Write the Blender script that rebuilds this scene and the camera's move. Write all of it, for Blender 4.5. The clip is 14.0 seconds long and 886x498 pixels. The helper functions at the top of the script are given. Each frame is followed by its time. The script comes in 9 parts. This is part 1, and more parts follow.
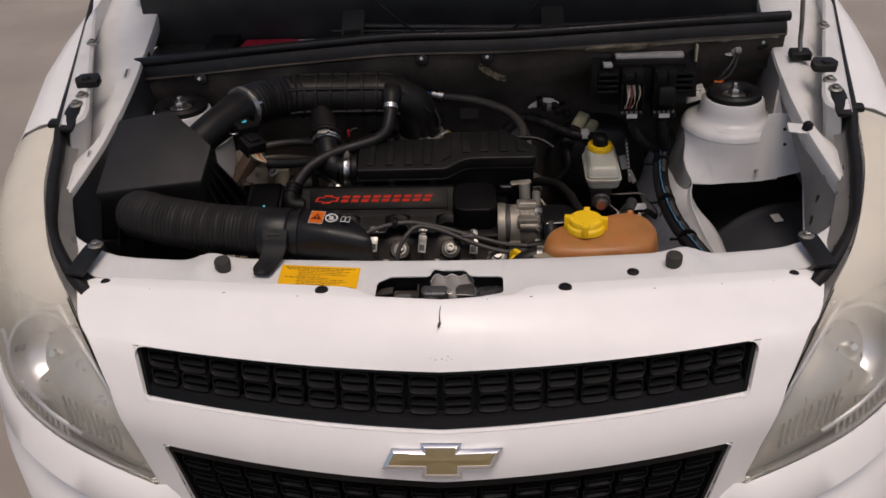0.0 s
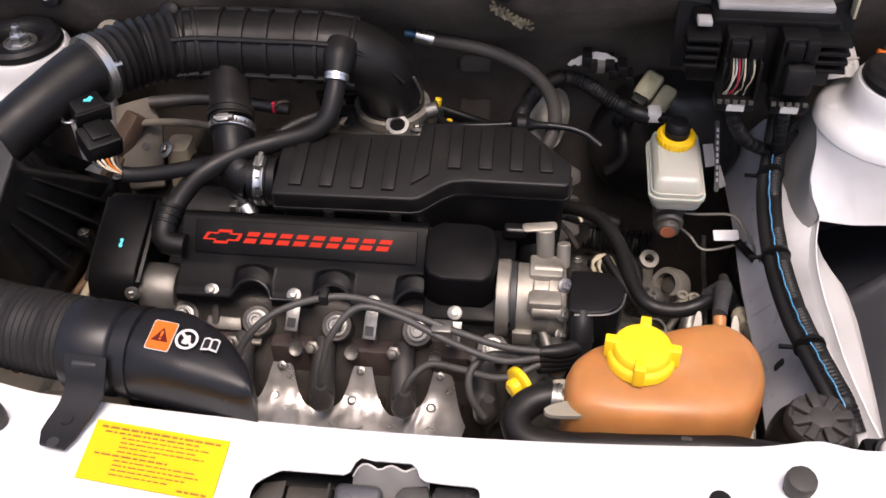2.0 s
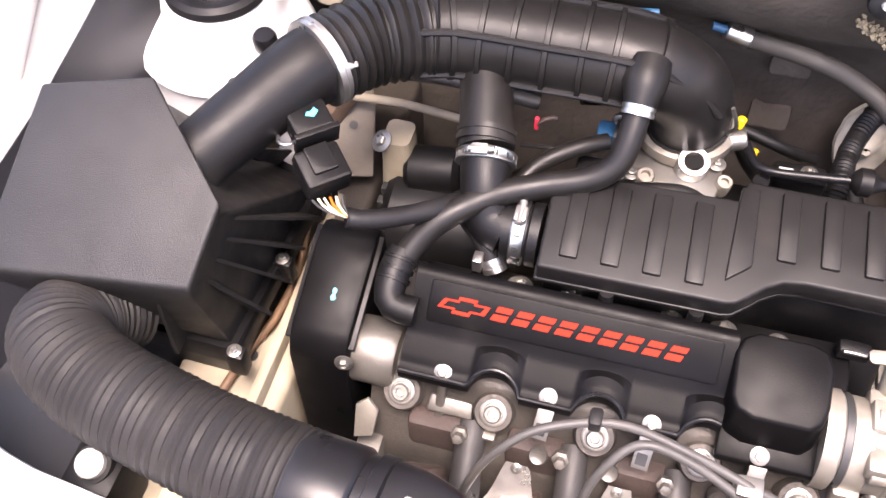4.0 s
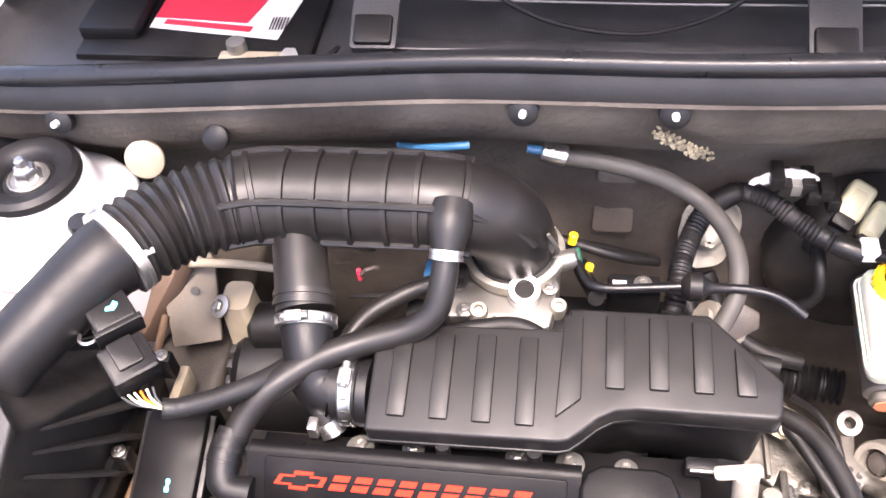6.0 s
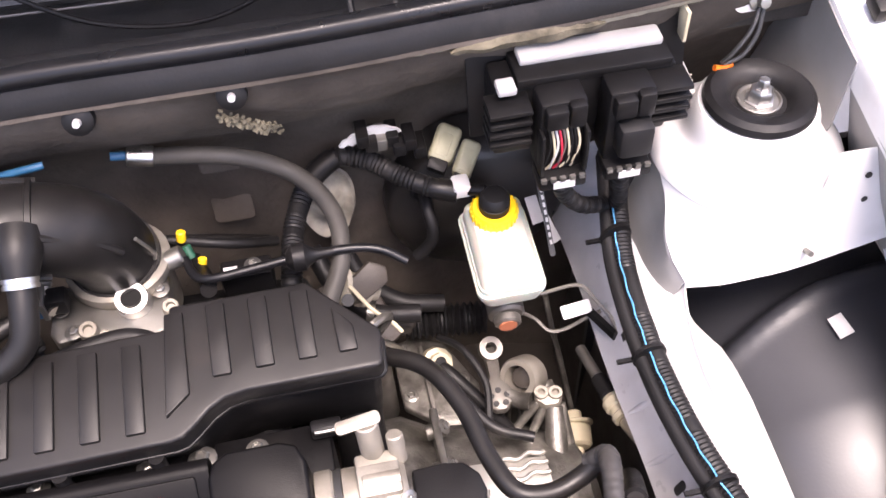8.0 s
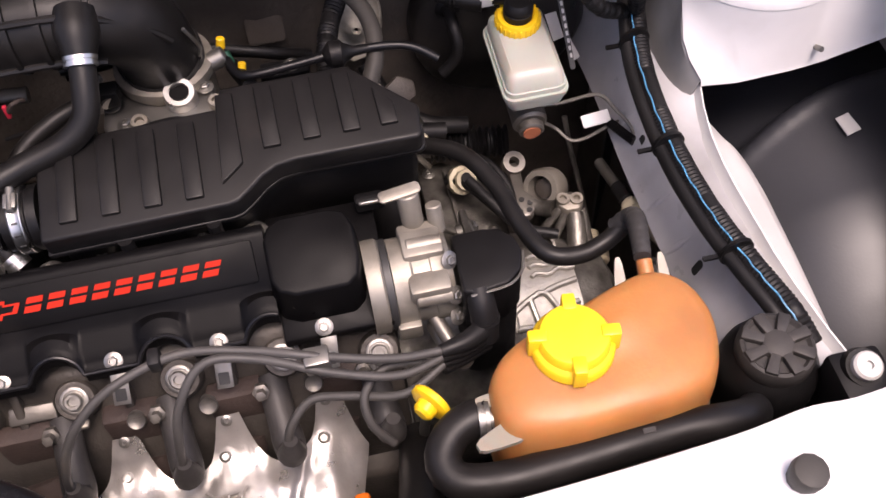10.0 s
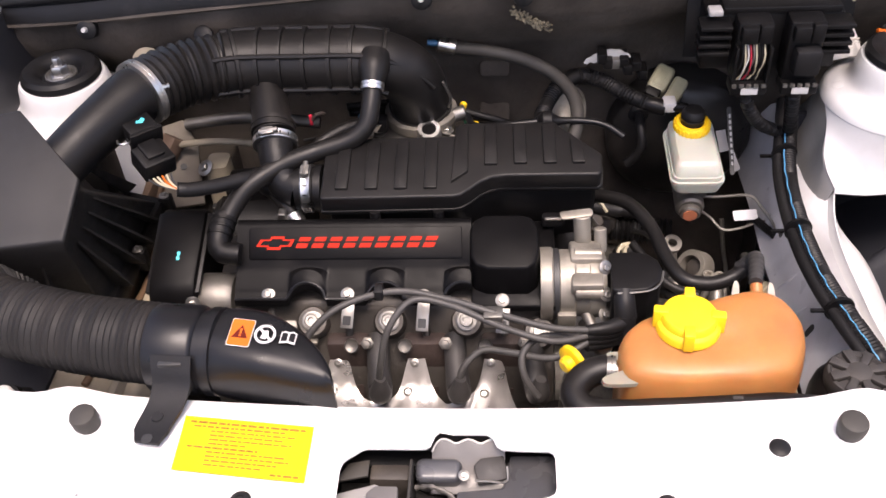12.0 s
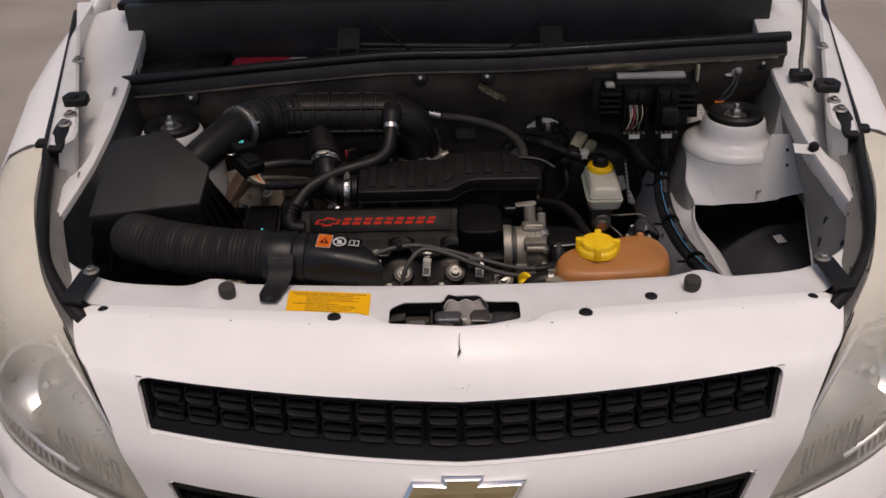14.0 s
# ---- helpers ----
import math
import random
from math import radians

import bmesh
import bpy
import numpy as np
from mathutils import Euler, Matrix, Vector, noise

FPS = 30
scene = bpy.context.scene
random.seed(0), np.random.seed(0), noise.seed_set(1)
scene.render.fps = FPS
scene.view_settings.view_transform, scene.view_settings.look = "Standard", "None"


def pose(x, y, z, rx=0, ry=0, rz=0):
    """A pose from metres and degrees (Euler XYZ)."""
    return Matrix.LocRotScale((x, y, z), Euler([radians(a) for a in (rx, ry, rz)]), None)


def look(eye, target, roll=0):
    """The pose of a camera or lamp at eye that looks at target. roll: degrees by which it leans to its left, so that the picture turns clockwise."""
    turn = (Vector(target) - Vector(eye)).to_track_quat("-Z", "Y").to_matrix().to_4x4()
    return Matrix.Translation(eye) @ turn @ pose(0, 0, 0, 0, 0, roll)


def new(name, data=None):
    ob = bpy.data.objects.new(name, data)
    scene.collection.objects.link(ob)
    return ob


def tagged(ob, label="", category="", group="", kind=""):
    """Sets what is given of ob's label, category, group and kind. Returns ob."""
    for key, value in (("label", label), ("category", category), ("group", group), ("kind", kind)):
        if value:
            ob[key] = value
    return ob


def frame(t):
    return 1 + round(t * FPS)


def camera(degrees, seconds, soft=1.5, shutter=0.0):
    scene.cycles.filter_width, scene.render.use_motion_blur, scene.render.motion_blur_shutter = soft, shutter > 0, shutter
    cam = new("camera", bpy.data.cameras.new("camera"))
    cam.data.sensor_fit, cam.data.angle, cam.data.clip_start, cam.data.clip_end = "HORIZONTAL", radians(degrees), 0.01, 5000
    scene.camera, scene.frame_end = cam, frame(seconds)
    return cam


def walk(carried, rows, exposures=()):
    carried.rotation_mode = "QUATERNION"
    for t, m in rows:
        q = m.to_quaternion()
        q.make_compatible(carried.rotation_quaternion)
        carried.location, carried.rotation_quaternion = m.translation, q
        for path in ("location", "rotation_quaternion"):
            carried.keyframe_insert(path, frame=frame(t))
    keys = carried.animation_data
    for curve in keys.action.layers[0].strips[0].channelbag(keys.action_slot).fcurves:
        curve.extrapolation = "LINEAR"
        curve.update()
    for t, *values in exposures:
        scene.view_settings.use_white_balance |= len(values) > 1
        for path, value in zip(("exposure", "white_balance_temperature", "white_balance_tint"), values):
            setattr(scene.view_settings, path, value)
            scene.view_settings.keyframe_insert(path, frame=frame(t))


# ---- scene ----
# camera and its way round the open engine bay
cam = camera(49.9, 14.0, soft=1.6)
PATH = [
    (0, (0.061, -0.036, 1.697), (-0.031, 1.663, 0.646), -2.4),
    (0.5, (0.039, 0.138, 1.682), (-0.025, 1.796, 0.566), -2.3),
    (1, (0.062, 0.336, 1.651), (-0.006, 1.942, 0.461), -2.7),
    (1.5, (0.106, 0.536, 1.629), (-0.054, 2.074, 0.361), -3.9),
    (2, (0.105, 0.677, 1.6), (-0.064, 2.112, 0.217), -1.2),
    (2.5, (0.059, 0.794, 1.581), (-0.043, 2.064, 0.039), 3.3),
    (3, (-0.018, 0.881, 1.574), (-0.135, 2.062, -0.036), 5.5),
    (3.5, (-0.086, 0.942, 1.564), (-0.321, 2.083, -0.062), 2.4),
    (3.7, (-0.108, 0.957, 1.568), (-0.401, 2.077, -0.063), 0.6),
    (5.8, (-0.026, 1.056, 1.589), (-0.349, 2.327, 0.078), -7.2),
    (6, (-0.002, 1.058, 1.591), (-0.291, 2.33, 0.075), -6.9),
    (6.5, (0.049, 1.061, 1.59), (-0.092, 2.354, 0.071), -5.0),
    (7, (0.092, 1.062, 1.589), (0.082, 2.363, 0.07), -3.6),
    (7.5, (0.125, 1.054, 1.584), (0.244, 2.352, 0.068), -2.6),
    (7.7, (0.133, 1.052, 1.585), (0.307, 2.33, 0.057), -2.1),
    (9.8, (0.095, 0.927, 1.546), (0.338, 2.046, -0.094), -3.5),
    (10, (0.074, 0.921, 1.546), (0.259, 2.055, -0.091), -3.8),
    (10.5, (0.015, 0.9, 1.553), (0.071, 2.093, -0.051), -3.5),
    (11, (-0.004, 0.857, 1.571), (-0.062, 2.114, 0.016), -3.6),
    (11.5, (0.025, 0.75, 1.597), (-0.089, 2.104, 0.13), -3.6),
    (12, (0.047, 0.614, 1.615), (-0.092, 2.083, 0.265), -4.1),
    (12.5, (0.023, 0.466, 1.634), (-0.068, 2.032, 0.393), -2.8),
    (13, (-0.027, 0.275, 1.652), (-0.038, 1.918, 0.512), -1.6),
    (13.5, (-0.043, 0.118, 1.678), (-0.036, 1.784, 0.57), -0.5),
    (14, (-0.017, 0.001, 1.687), (-0.02, 1.72, 0.665), -1.1),
]
EXPOSURE = [(0, -0.15, 7000, 16), (1.0, -0.12, 7000, 13), (1.5, 0.53, 6700, 14), (2.0, 1.30, 6800, 19), (2.5, 1.76, 6850, 25), (3.0, 2.17, 6900, 29), (3.5, 3.05, 6950, 26), (3.7, 3.0, 6900, 25),
            (5.8, 3.53, 6800, 23), (6.5, 3.80, 6750, 22), (7.0, 3.70, 6750, 22), (7.7, 3.05, 6750, 23), (9.8, 1.44, 6900, 26), (10.5, 1.80, 6950, 27), (11.0, 2.22, 6900, 29), (11.5, 2.33, 6900, 27),
            (12.0, 1.72, 6850, 21), (12.5, 0.85, 6750, 15), (13.0, 0.02, 7050, 15), (14.0, -0.15, 7050, 17)]
walk(cam, [(t, look(eye, target, roll)) for t, eye, target, roll in PATH], EXPOSURE)


# ---- light: an overcast sky in an open yard ----
world = bpy.data.worlds.new("sky")
scene.world = world
world.use_nodes = True
wn = world.node_tree
sky = wn.nodes.new("ShaderNodeTexSky")
sky.sky_type, sky.sun_disc = "NISHITA", False
sky.sun_elevation, sky.sun_rotation = radians(72), radians(165)
sky.air_density, sky.dust_density, sky.ozone_density = 1.0, 4.0, 1.0
wn.links.new(sky.outputs[0], wn.nodes["Background"].inputs[0])
wn.nodes["Background"].inputs[1].default_value = 0.12

sun = new("sun", bpy.data.lights.new("sun", "SUN"))
sun.data.energy, sun.data.angle, sun.data.color = 1.4, radians(25), (1.0, 0.95, 0.88)
sun.matrix_world = look((0.35, -0.15, 5.0), (0, 1.1, 0.9))


# ---- materials ----
def material(name, base, rough=0.5, metal=0.0, coat=0.0, var=0.15, scale=18.0, bump=0.1, fine=350.0, spec=0.5,
             dirt=0.0, dirt_colour=(0.12, 0.09, 0.06), dirt_scale=9.0, subsurface=0.0, transmission=0.0, anis=0.0):
    """A surface with broad tone changes, fine grain in its relief and gloss, and soiling in patches."""
    m = bpy.data.materials.new(name)
    m.use_nodes = True
    t = m.node_tree
    b = t.nodes["Principled BSDF"]
    link = t.links.new
    co = t.nodes.new("ShaderNodeTexCoord")

    def tex(s, detail=4.0):
        n = t.nodes.new("ShaderNodeTexNoise")
        n.inputs["Scale"].default_value, n.inputs["Detail"].default_value = s, detail
        link(co.outputs["Object"], n.inputs["Vector"])
        return n.outputs["Fac"]

    def mix(fac, a, c):
        n = t.nodes.new("ShaderNodeMix")
        n.data_type = "RGBA"
        link(fac, n.inputs[0])
        for sock, v in ((n.inputs[6], a), (n.inputs[7], c)):
            if isinstance(v, tuple):
                sock.default_value = (*v, 1)
            else:
                link(v, sock)
        return n.outputs[2]

    def ramp(fac, lo, hi, a=0.0, c=1.0):
        n = t.nodes.new("ShaderNodeMapRange")
        link(fac, n.inputs[0])
        for k, v in enumerate((lo, hi, a, c)):
            n.inputs[1 + k].default_value = v
        return n.outputs[0]

    broad, grain = tex(scale), tex(fine, 6.0)
    colour = mix(ramp(broad, 0.3, 0.7), tuple(c * (1 - var) for c in base), tuple(min(1, c * (1 + var)) for c in base))
    if dirt:
        colour = mix(ramp(tex(dirt_scale, 8.0), 0.62 - 0.25 * dirt, 0.78, 0, min(1, dirt + 0.2)), colour, dirt_colour)
    link(colour, b.inputs["Base Color"])
    link(ramp(tex(scale * 2.3, 6.0), 0.3, 0.7, max(0.02, rough - 0.09), min(1, rough + 0.09)), b.inputs["Roughness"])
    b.inputs["Metallic"].default_value = metal
    b.inputs["Coat Weight"].default_value, b.inputs["Coat Roughness"].default_value = coat, 0.06
    b.inputs["Specular IOR Level"].default_value = spec
    b.inputs["Subsurface Weight"].default_value, b.inputs["Subsurface Scale"].default_value = subsurface, 0.02
    b.inputs["Transmission Weight"].default_value = transmission
    if bump:
        n = t.nodes.new("ShaderNodeBump")
        n.inputs["Strength"].default_value, n.inputs["Distance"].default_value = bump, 0.002
        link(grain, n.inputs["Height"])
        link(n.outputs[0], b.inputs["Normal"])
    return m


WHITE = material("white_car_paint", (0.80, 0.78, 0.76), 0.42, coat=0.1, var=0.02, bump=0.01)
# body white greyed down, so the bay's shade sits in its colour
WHITE_IN = material("white_paint_shaded_bay", (0.625, 0.62, 0.61), 0.42, coat=0.15, var=0.05, bump=0.03, dirt=0.16, dirt_scale=14, dirt_colour=(0.38, 0.33, 0.27))
# the same white, duller still: hood shade painted into towers and skirt
SKIRT = material("tower_white_shaded", (0.57, 0.566, 0.565), 0.40, coat=0.1, var=0.12, scale=7, bump=0.04, dirt=0.22, dirt_scale=9, dirt_colour=(0.30, 0.28, 0.26))
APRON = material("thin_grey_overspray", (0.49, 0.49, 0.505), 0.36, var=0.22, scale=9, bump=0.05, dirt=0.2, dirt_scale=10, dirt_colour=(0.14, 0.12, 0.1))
# darker apron grey: shade below the rail is put into the base colour
APRON_OUT = material("dusty_shaded_apron_grey", (0.21, 0.205, 0.20), 0.5, var=0.2, scale=9, bump=0.06, dirt=0.3, dirt_scale=10, dirt_colour=(0.13, 0.12, 0.10))
APRON_DIM = material("patchy_dim_grey", (0.085, 0.08, 0.077), 0.5, var=0.22, scale=9, bump=0.06, dirt=0.3, dirt_scale=10, dirt_colour=(0.09, 0.08, 0.07))
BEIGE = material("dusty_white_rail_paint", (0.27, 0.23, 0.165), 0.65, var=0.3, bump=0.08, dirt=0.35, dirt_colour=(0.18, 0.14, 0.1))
PLASTIC = material("black_moulded_plastic", (0.0055, 0.0052, 0.0054), 0.42, spec=0.2, var=0.25, bump=0.16, fine=900, dirt=0.05, dirt_colour=(0.07, 0.06, 0.05))
BOOT = material("dusty_grey_plug_boot", (0.030, 0.028, 0.027), 0.55, spec=0.3, var=0.35, bump=0.12, dirt=0.4, dirt_colour=(0.055, 0.05, 0.045), dirt_scale=30)
PLASTIC_LID = material("grained_black_plastic_lid", (0.0075, 0.0069, 0.0068), 0.45, spec=0.23, var=0.2, bump=0.10, fine=1200, dirt=0.06, dirt_colour=(0.07, 0.06, 0.05))
GLOSS = material("smooth_black_plastic", (0.0065, 0.0065, 0.0075), 0.34, spec=0.28, var=0.2, bump=0.02)
RUBBER = material("black_rubber", (0.0075, 0.0072, 0.0075), 0.5, spec=0.24, var=0.3, bump=0.1, dirt=0.15, dirt_colour=(0.08, 0.07, 0.06))
HOSE = material("worn_rubber_hose", (0.0078, 0.0070, 0.0066), 0.44, spec=0.25, var=0.3, bump=0.06, dirt=0.12, dirt_colour=(0.05, 0.042, 0.036))
RIBBED = material("dusty_ribbed_hose", (0.012, 0.011, 0.0105), 0.6, spec=0.22, var=0.25, bump=0.15, dirt=0.4, dirt_colour=(0.024, 0.020, 0.017), dirt_scale=16)
CABLE = material("grey_ignition_lead", (0.045, 0.043, 0.041), 0.5, spec=0.3, var=0.2, bump=0.04, dirt=0.15)
ALU = material("cast_aluminium", (0.25, 0.23, 0.195), 0.5, metal=0.6, var=0.22, bump=0.12, fine=500, dirt=0.5, dirt_colour=(0.09, 0.072, 0.055), dirt_scale=34)
GEAR = material("oil_stained_casting", (0.20, 0.19, 0.17), 0.42, metal=0.75, var=0.4, scale=30, bump=0.4, fine=260, dirt=0.95, dirt_colour=(0.028, 0.024, 0.02), dirt_scale=42)
ALU_DARK = material("oily_cast_metal", (0.15, 0.14, 0.125), 0.46, metal=0.7, var=0.3, bump=0.12, fine=300, dirt=0.45, dirt_colour=(0.06, 0.05, 0.04), dirt_scale=22)
HEAD = material("grimy_cylinder_head", (0.060, 0.053, 0.046), 0.52, metal=0.35, var=0.35, bump=0.35, fine=260, dirt=0.3, dirt_colour=(0.03, 0.025, 0.02))
DUSTY_HOSE = material("dusty_grey_hose", (0.036, 0.033, 0.029), 0.6, spec=0.3, var=0.3, bump=0.08, dirt=0.2, dirt_colour=(0.07, 0.06, 0.05))
AIRBOX = material("sheeny_grained_plastic", (0.0095, 0.0088, 0.0086), 0.5, spec=0.34, var=0.2, bump=0.3, fine=1200, dirt=0.08, dirt_colour=(0.05, 0.043, 0.036))
COVER = material("satin_black_cover", (0.0034, 0.0032, 0.0034), 0.36, spec=0.07, var=0.25, bump=0.10, fine=900, dirt=0.03, dirt_colour=(0.04, 0.035, 0.03))
RUST = material("rusty_manifold_iron", (0.030, 0.019, 0.015), 0.75, var=0.4, bump=0.4, fine=300)
STEEL = material("bright_steel", (0.56, 0.55, 0.535), 0.33, metal=1.0, var=0.12, bump=0.04, dirt=0.1, dirt_colour=(0.3, 0.26, 0.2), dirt_scale=60)
STEEL_DULL = material("dull_zinc_steel", (0.27, 0.26, 0.24), 0.42, metal=0.9, var=0.2, bump=0.1, dirt=0.2, dirt_colour=(0.2, 0.16, 0.12), dirt_scale=60)
SHIELD = material("aluminium_heat_shield", (0.42, 0.40, 0.375), 0.34, metal=0.75, var=0.2, scale=30, bump=0.45, fine=60, dirt=0.35, dirt_colour=(0.42, 0.36, 0.28), dirt_scale=18)
YELLOW = material("yellow_plastic", (0.80, 0.50, 0.012), 0.4, var=0.06, bump=0.04)
LABEL_YELLOW = material("yellow_sticker", (0.80, 0.41, 0.008), 0.5, spec=0.2, var=0.04, bump=0.0)
LABEL_INK = material("brown_label_ink", (0.20, 0.10, 0.010), 0.5, var=0.1, bump=0.0)
TAN = material("tan_coolant_tank_plastic", (0.36, 0.150, 0.046), 0.4, spec=0.35, var=0.2, scale=16, bump=0.05, subsurface=0.35, dirt=0.4, dirt_colour=(0.28, 0.11, 0.035), dirt_scale=20)
TAN_PALE = material("pale_tank_seam_plastic", (0.22, 0.20, 0.16), 0.4, var=0.1, bump=0.03, subsurface=0.2)
MILK = material("milky_reservoir_plastic", (0.38, 0.385, 0.335), 0.35, var=0.05, bump=0.02, subsurface=0.25)
CREAM = material("cream_plastic", (0.45, 0.40, 0.28), 0.55, var=0.25, bump=0.06, dirt=0.15)
FELT = material("bulkhead_sound_felt", (0.076, 0.065, 0.055), 0.75, var=0.45, scale=9, bump=0.7, fine=130, spec=0.06, dirt=0.5, dirt_colour=(0.12, 0.10, 0.082), dirt_scale=9)
RELAY_CREAM = material("aged_cream_relay", (0.33, 0.31, 0.20), 0.5, var=0.3, scale=20, bump=0.05, dirt=0.35, dirt_colour=(0.12, 0.10, 0.07))
PALE_DIRT = material("dirty_pale_pressing", (0.30, 0.275, 0.225), 0.7, var=0.4, scale=25, bump=0.25, dirt=0.5, dirt_colour=(0.05, 0.04, 0.03), dirt_scale=30)
GRIME_SHADE = material("brown_grime_and_shade", (0.040, 0.033, 0.027), 0.6, var=0.4, scale=12, bump=0.2, dirt=0.3, dirt_colour=(0.09, 0.075, 0.055))
BOOSTER = material("dull_black_booster_paint", (0.017, 0.0155, 0.0145), 0.36, spec=0.4, var=0.3, bump=0.08, dirt=0.3, dirt_colour=(0.05, 0.043, 0.036))
FOAM = material("torn_tan_foam", (0.115, 0.10, 0.07), 0.9, var=0.45, scale=60, bump=1.0, fine=140, spec=0.2)
TRAY = material("plenum_black_paint", (0.021, 0.0207, 0.0207), 0.42, spec=0.4, var=0.3, bump=0.12, dirt=0.25, dirt_colour=(0.035, 0.032, 0.03))
RED = material("red_cover_paint", (0.40, 0.020, 0.008), 0.6, spec=0.1, var=0.06, bump=0.0)
ORANGE = material("orange_sticker", (0.50, 0.105, 0.008), 0.5, spec=0.2, var=0.04, bump=0.0)
INK_WHITE = material("white_print", (0.46, 0.45, 0.435), 0.5, var=0.03, bump=0.0)
INK_BLACK = material("black_print", (0.02, 0.02, 0.02), 0.5, var=0.1, bump=0.0)
CYAN = material("turquoise_paint_mark", (0.05, 0.55, 0.62), 0.5, var=0.1, bump=0.0)
BLUE = material("blue_tape", (0.02, 0.10, 0.20), 0.45, var=0.15, bump=0.05)
GOLD = material("brushed_gold_badge", (0.33, 0.25, 0.125), 0.36, metal=0.7, var=0.1, bump=0.05)
CHROME = material("chrome", (0.85, 0.85, 0.86), 0.06, metal=1.0, var=0.03, bump=0.0)
LAMP_DARK = material("dull_grey_lamp_inside", (0.13, 0.13, 0.13), 0.4, metal=0.3, var=0.12, bump=0.02)
REFLECTOR = material("lamp_reflector", (0.62, 0.62, 0.63), 0.34, metal=1.0, var=0.04, bump=0.0)
AMBERISH = material("satin_silver_lamp_bezel", (0.36, 0.35, 0.33), 0.34, metal=0.6, var=0.1, bump=0.02)
GRILLE = material("black_grille_plastic", (0.0055, 0.0055, 0.006), 0.5, var=0.2, bump=0.15, fine=700, spec=0.14, dirt=0.1, dirt_colour=(0.03, 0.028, 0.026))
CONCRETE = material("dusty_concrete_yard", (0.27, 0.235, 0.20), 0.85, var=0.16, scale=1.3, bump=0.5, fine=60, dirt=0.3, dirt_colour=(0.20, 0.17, 0.145), dirt_scale=0.7)
HOOD_IN = material("hood_underside_paint", (0.60, 0.585, 0.57), 0.5, var=0.1, bump=0.05)
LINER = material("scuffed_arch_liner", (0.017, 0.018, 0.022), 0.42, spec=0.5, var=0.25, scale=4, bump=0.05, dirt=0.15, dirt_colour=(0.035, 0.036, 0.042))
TYRE = material("tyre_rubber", (0.03, 0.03, 0.03), 0.8, var=0.2, bump=0.3)
RED_PLASTIC = material("red_battery_label", (0.40, 0.02, 0.04), 0.35, var=0.05, bump=0.0)

FLANGE = material("bare_dusty_flange", (0.20, 0.185, 0.14), 0.6, var=0.35, scale=40, bump=0.2, dirt=0.35, dirt_colour=(0.06, 0.05, 0.04), dirt_scale=25)

# clear lens, its upper side hazed and yellowed by the sun
LENS = bpy.data.materials.new("hazed_polycarbonate_lens")
LENS.use_nodes = True
_t = LENS.node_tree
_b = _t.nodes["Principled BSDF"]
_b.inputs["Base Color"].default_value = (0.98, 0.98, 0.97, 1)
_b.inputs["Transmission Weight"].default_value = 1.0
_b.inputs["Roughness"].default_value = 0.05
_b.inputs["IOR"].default_value = 1.15
_h = _t.nodes.new("ShaderNodeBsdfPrincipled")
_h.inputs["Base Color"].default_value = (0.76, 0.715, 0.61, 1)
_h.inputs["Roughness"].default_value = 0.25
_h.inputs["Coat Weight"].default_value = 0.5
_co, _sep = _t.nodes.new("ShaderNodeTexCoord"), _t.nodes.new("ShaderNodeSeparateXYZ")
_map, _noise, _sum, _mix = _t.nodes.new("ShaderNodeMapRange"), _t.nodes.new("ShaderNodeTexNoise"), _t.nodes.new("ShaderNodeMath"), _t.nodes.new("ShaderNodeMixShader")
_noise.inputs["Scale"].default_value = 14
_t.links.new(_co.outputs["Object"], _sep.inputs[0])
_t.links.new(_co.outputs["Object"], _noise.inputs["Vector"])
_t.links.new(_sep.outputs[2], _map.inputs[0])
for _k, _v in enumerate((0.885, 0.99, 0.03, 0.52)):
    _map.inputs[1 + _k].default_value = _v
_map.interpolation_type = "SMOOTHSTEP"
_sum.operation = "MULTIPLY_ADD"
_t.links.new(_noise.outputs["Fac"], _sum.inputs[0])
_sum.inputs[1].default_value = 0.10
_t.links.new(_map.outputs[0], _sum.inputs[2])
_t.links.new(_sum.outputs[0], _mix.inputs[0])
_t.links.new(_b.outputs[0], _mix.inputs[1])
_t.links.new(_h.outputs[0], _mix.inputs[2])
_t.links.new(_mix.outputs[0], _t.nodes["Material Output"].inputs[0])


# ---- building helpers ----
def mesh_of(name, bm, mat, smooth=38):
    me = bpy.data.meshes.new(name)
    bmesh.ops.recalc_face_normals(bm, faces=bm.faces)
    bm.to_mesh(me)
    bm.free()
    me.materials.append(mat)
    if smooth:
        me.polygons.foreach_set("use_smooth", [True] * len(me.polygons))
        me.set_sharp_from_angle(angle=radians(smooth))
    return me


def held(ob, parent):
    if parent is not None:
        ob.parent = parent
        if parent.type == "EMPTY":
            ob.matrix_parent_inverse = Matrix.Translation(-parent.location)
    return ob


def part(name, bm, mat, parent=None, label="", smooth=38):
    ob = held(new(name, mesh_of(name, bm, mat, smooth)), parent)
    return tagged(ob, label)


def piece(name, me, m, parent=None, label=""):
    ob = new(name, me)
    ob.matrix_basis = m
    return tagged(held(ob, parent), label)


def thing(name, at, label, category, group="", kind=""):
    ob = new(name)
    ob.empty_display_size = 0.05
    ob.location = at
    return tagged(ob, label, category, group, kind)


def facing(at, normal, spin=0.0):
    """A pose at a place with its z along the normal."""
    return Matrix.Translation(at) @ Vector(normal).to_track_quat("Z", "Y").to_matrix().to_4x4() @ pose(0, 0, 0, 0, 0, spin)


def add(bm, other, m=None):
    me = bpy.data.meshes.new("t")
    other.to_mesh(me)
    other.free()
    if m is not None:
        me.transform(m)
    bm.from_mesh(me)
    bpy.data.meshes.remove(me)
    return bm


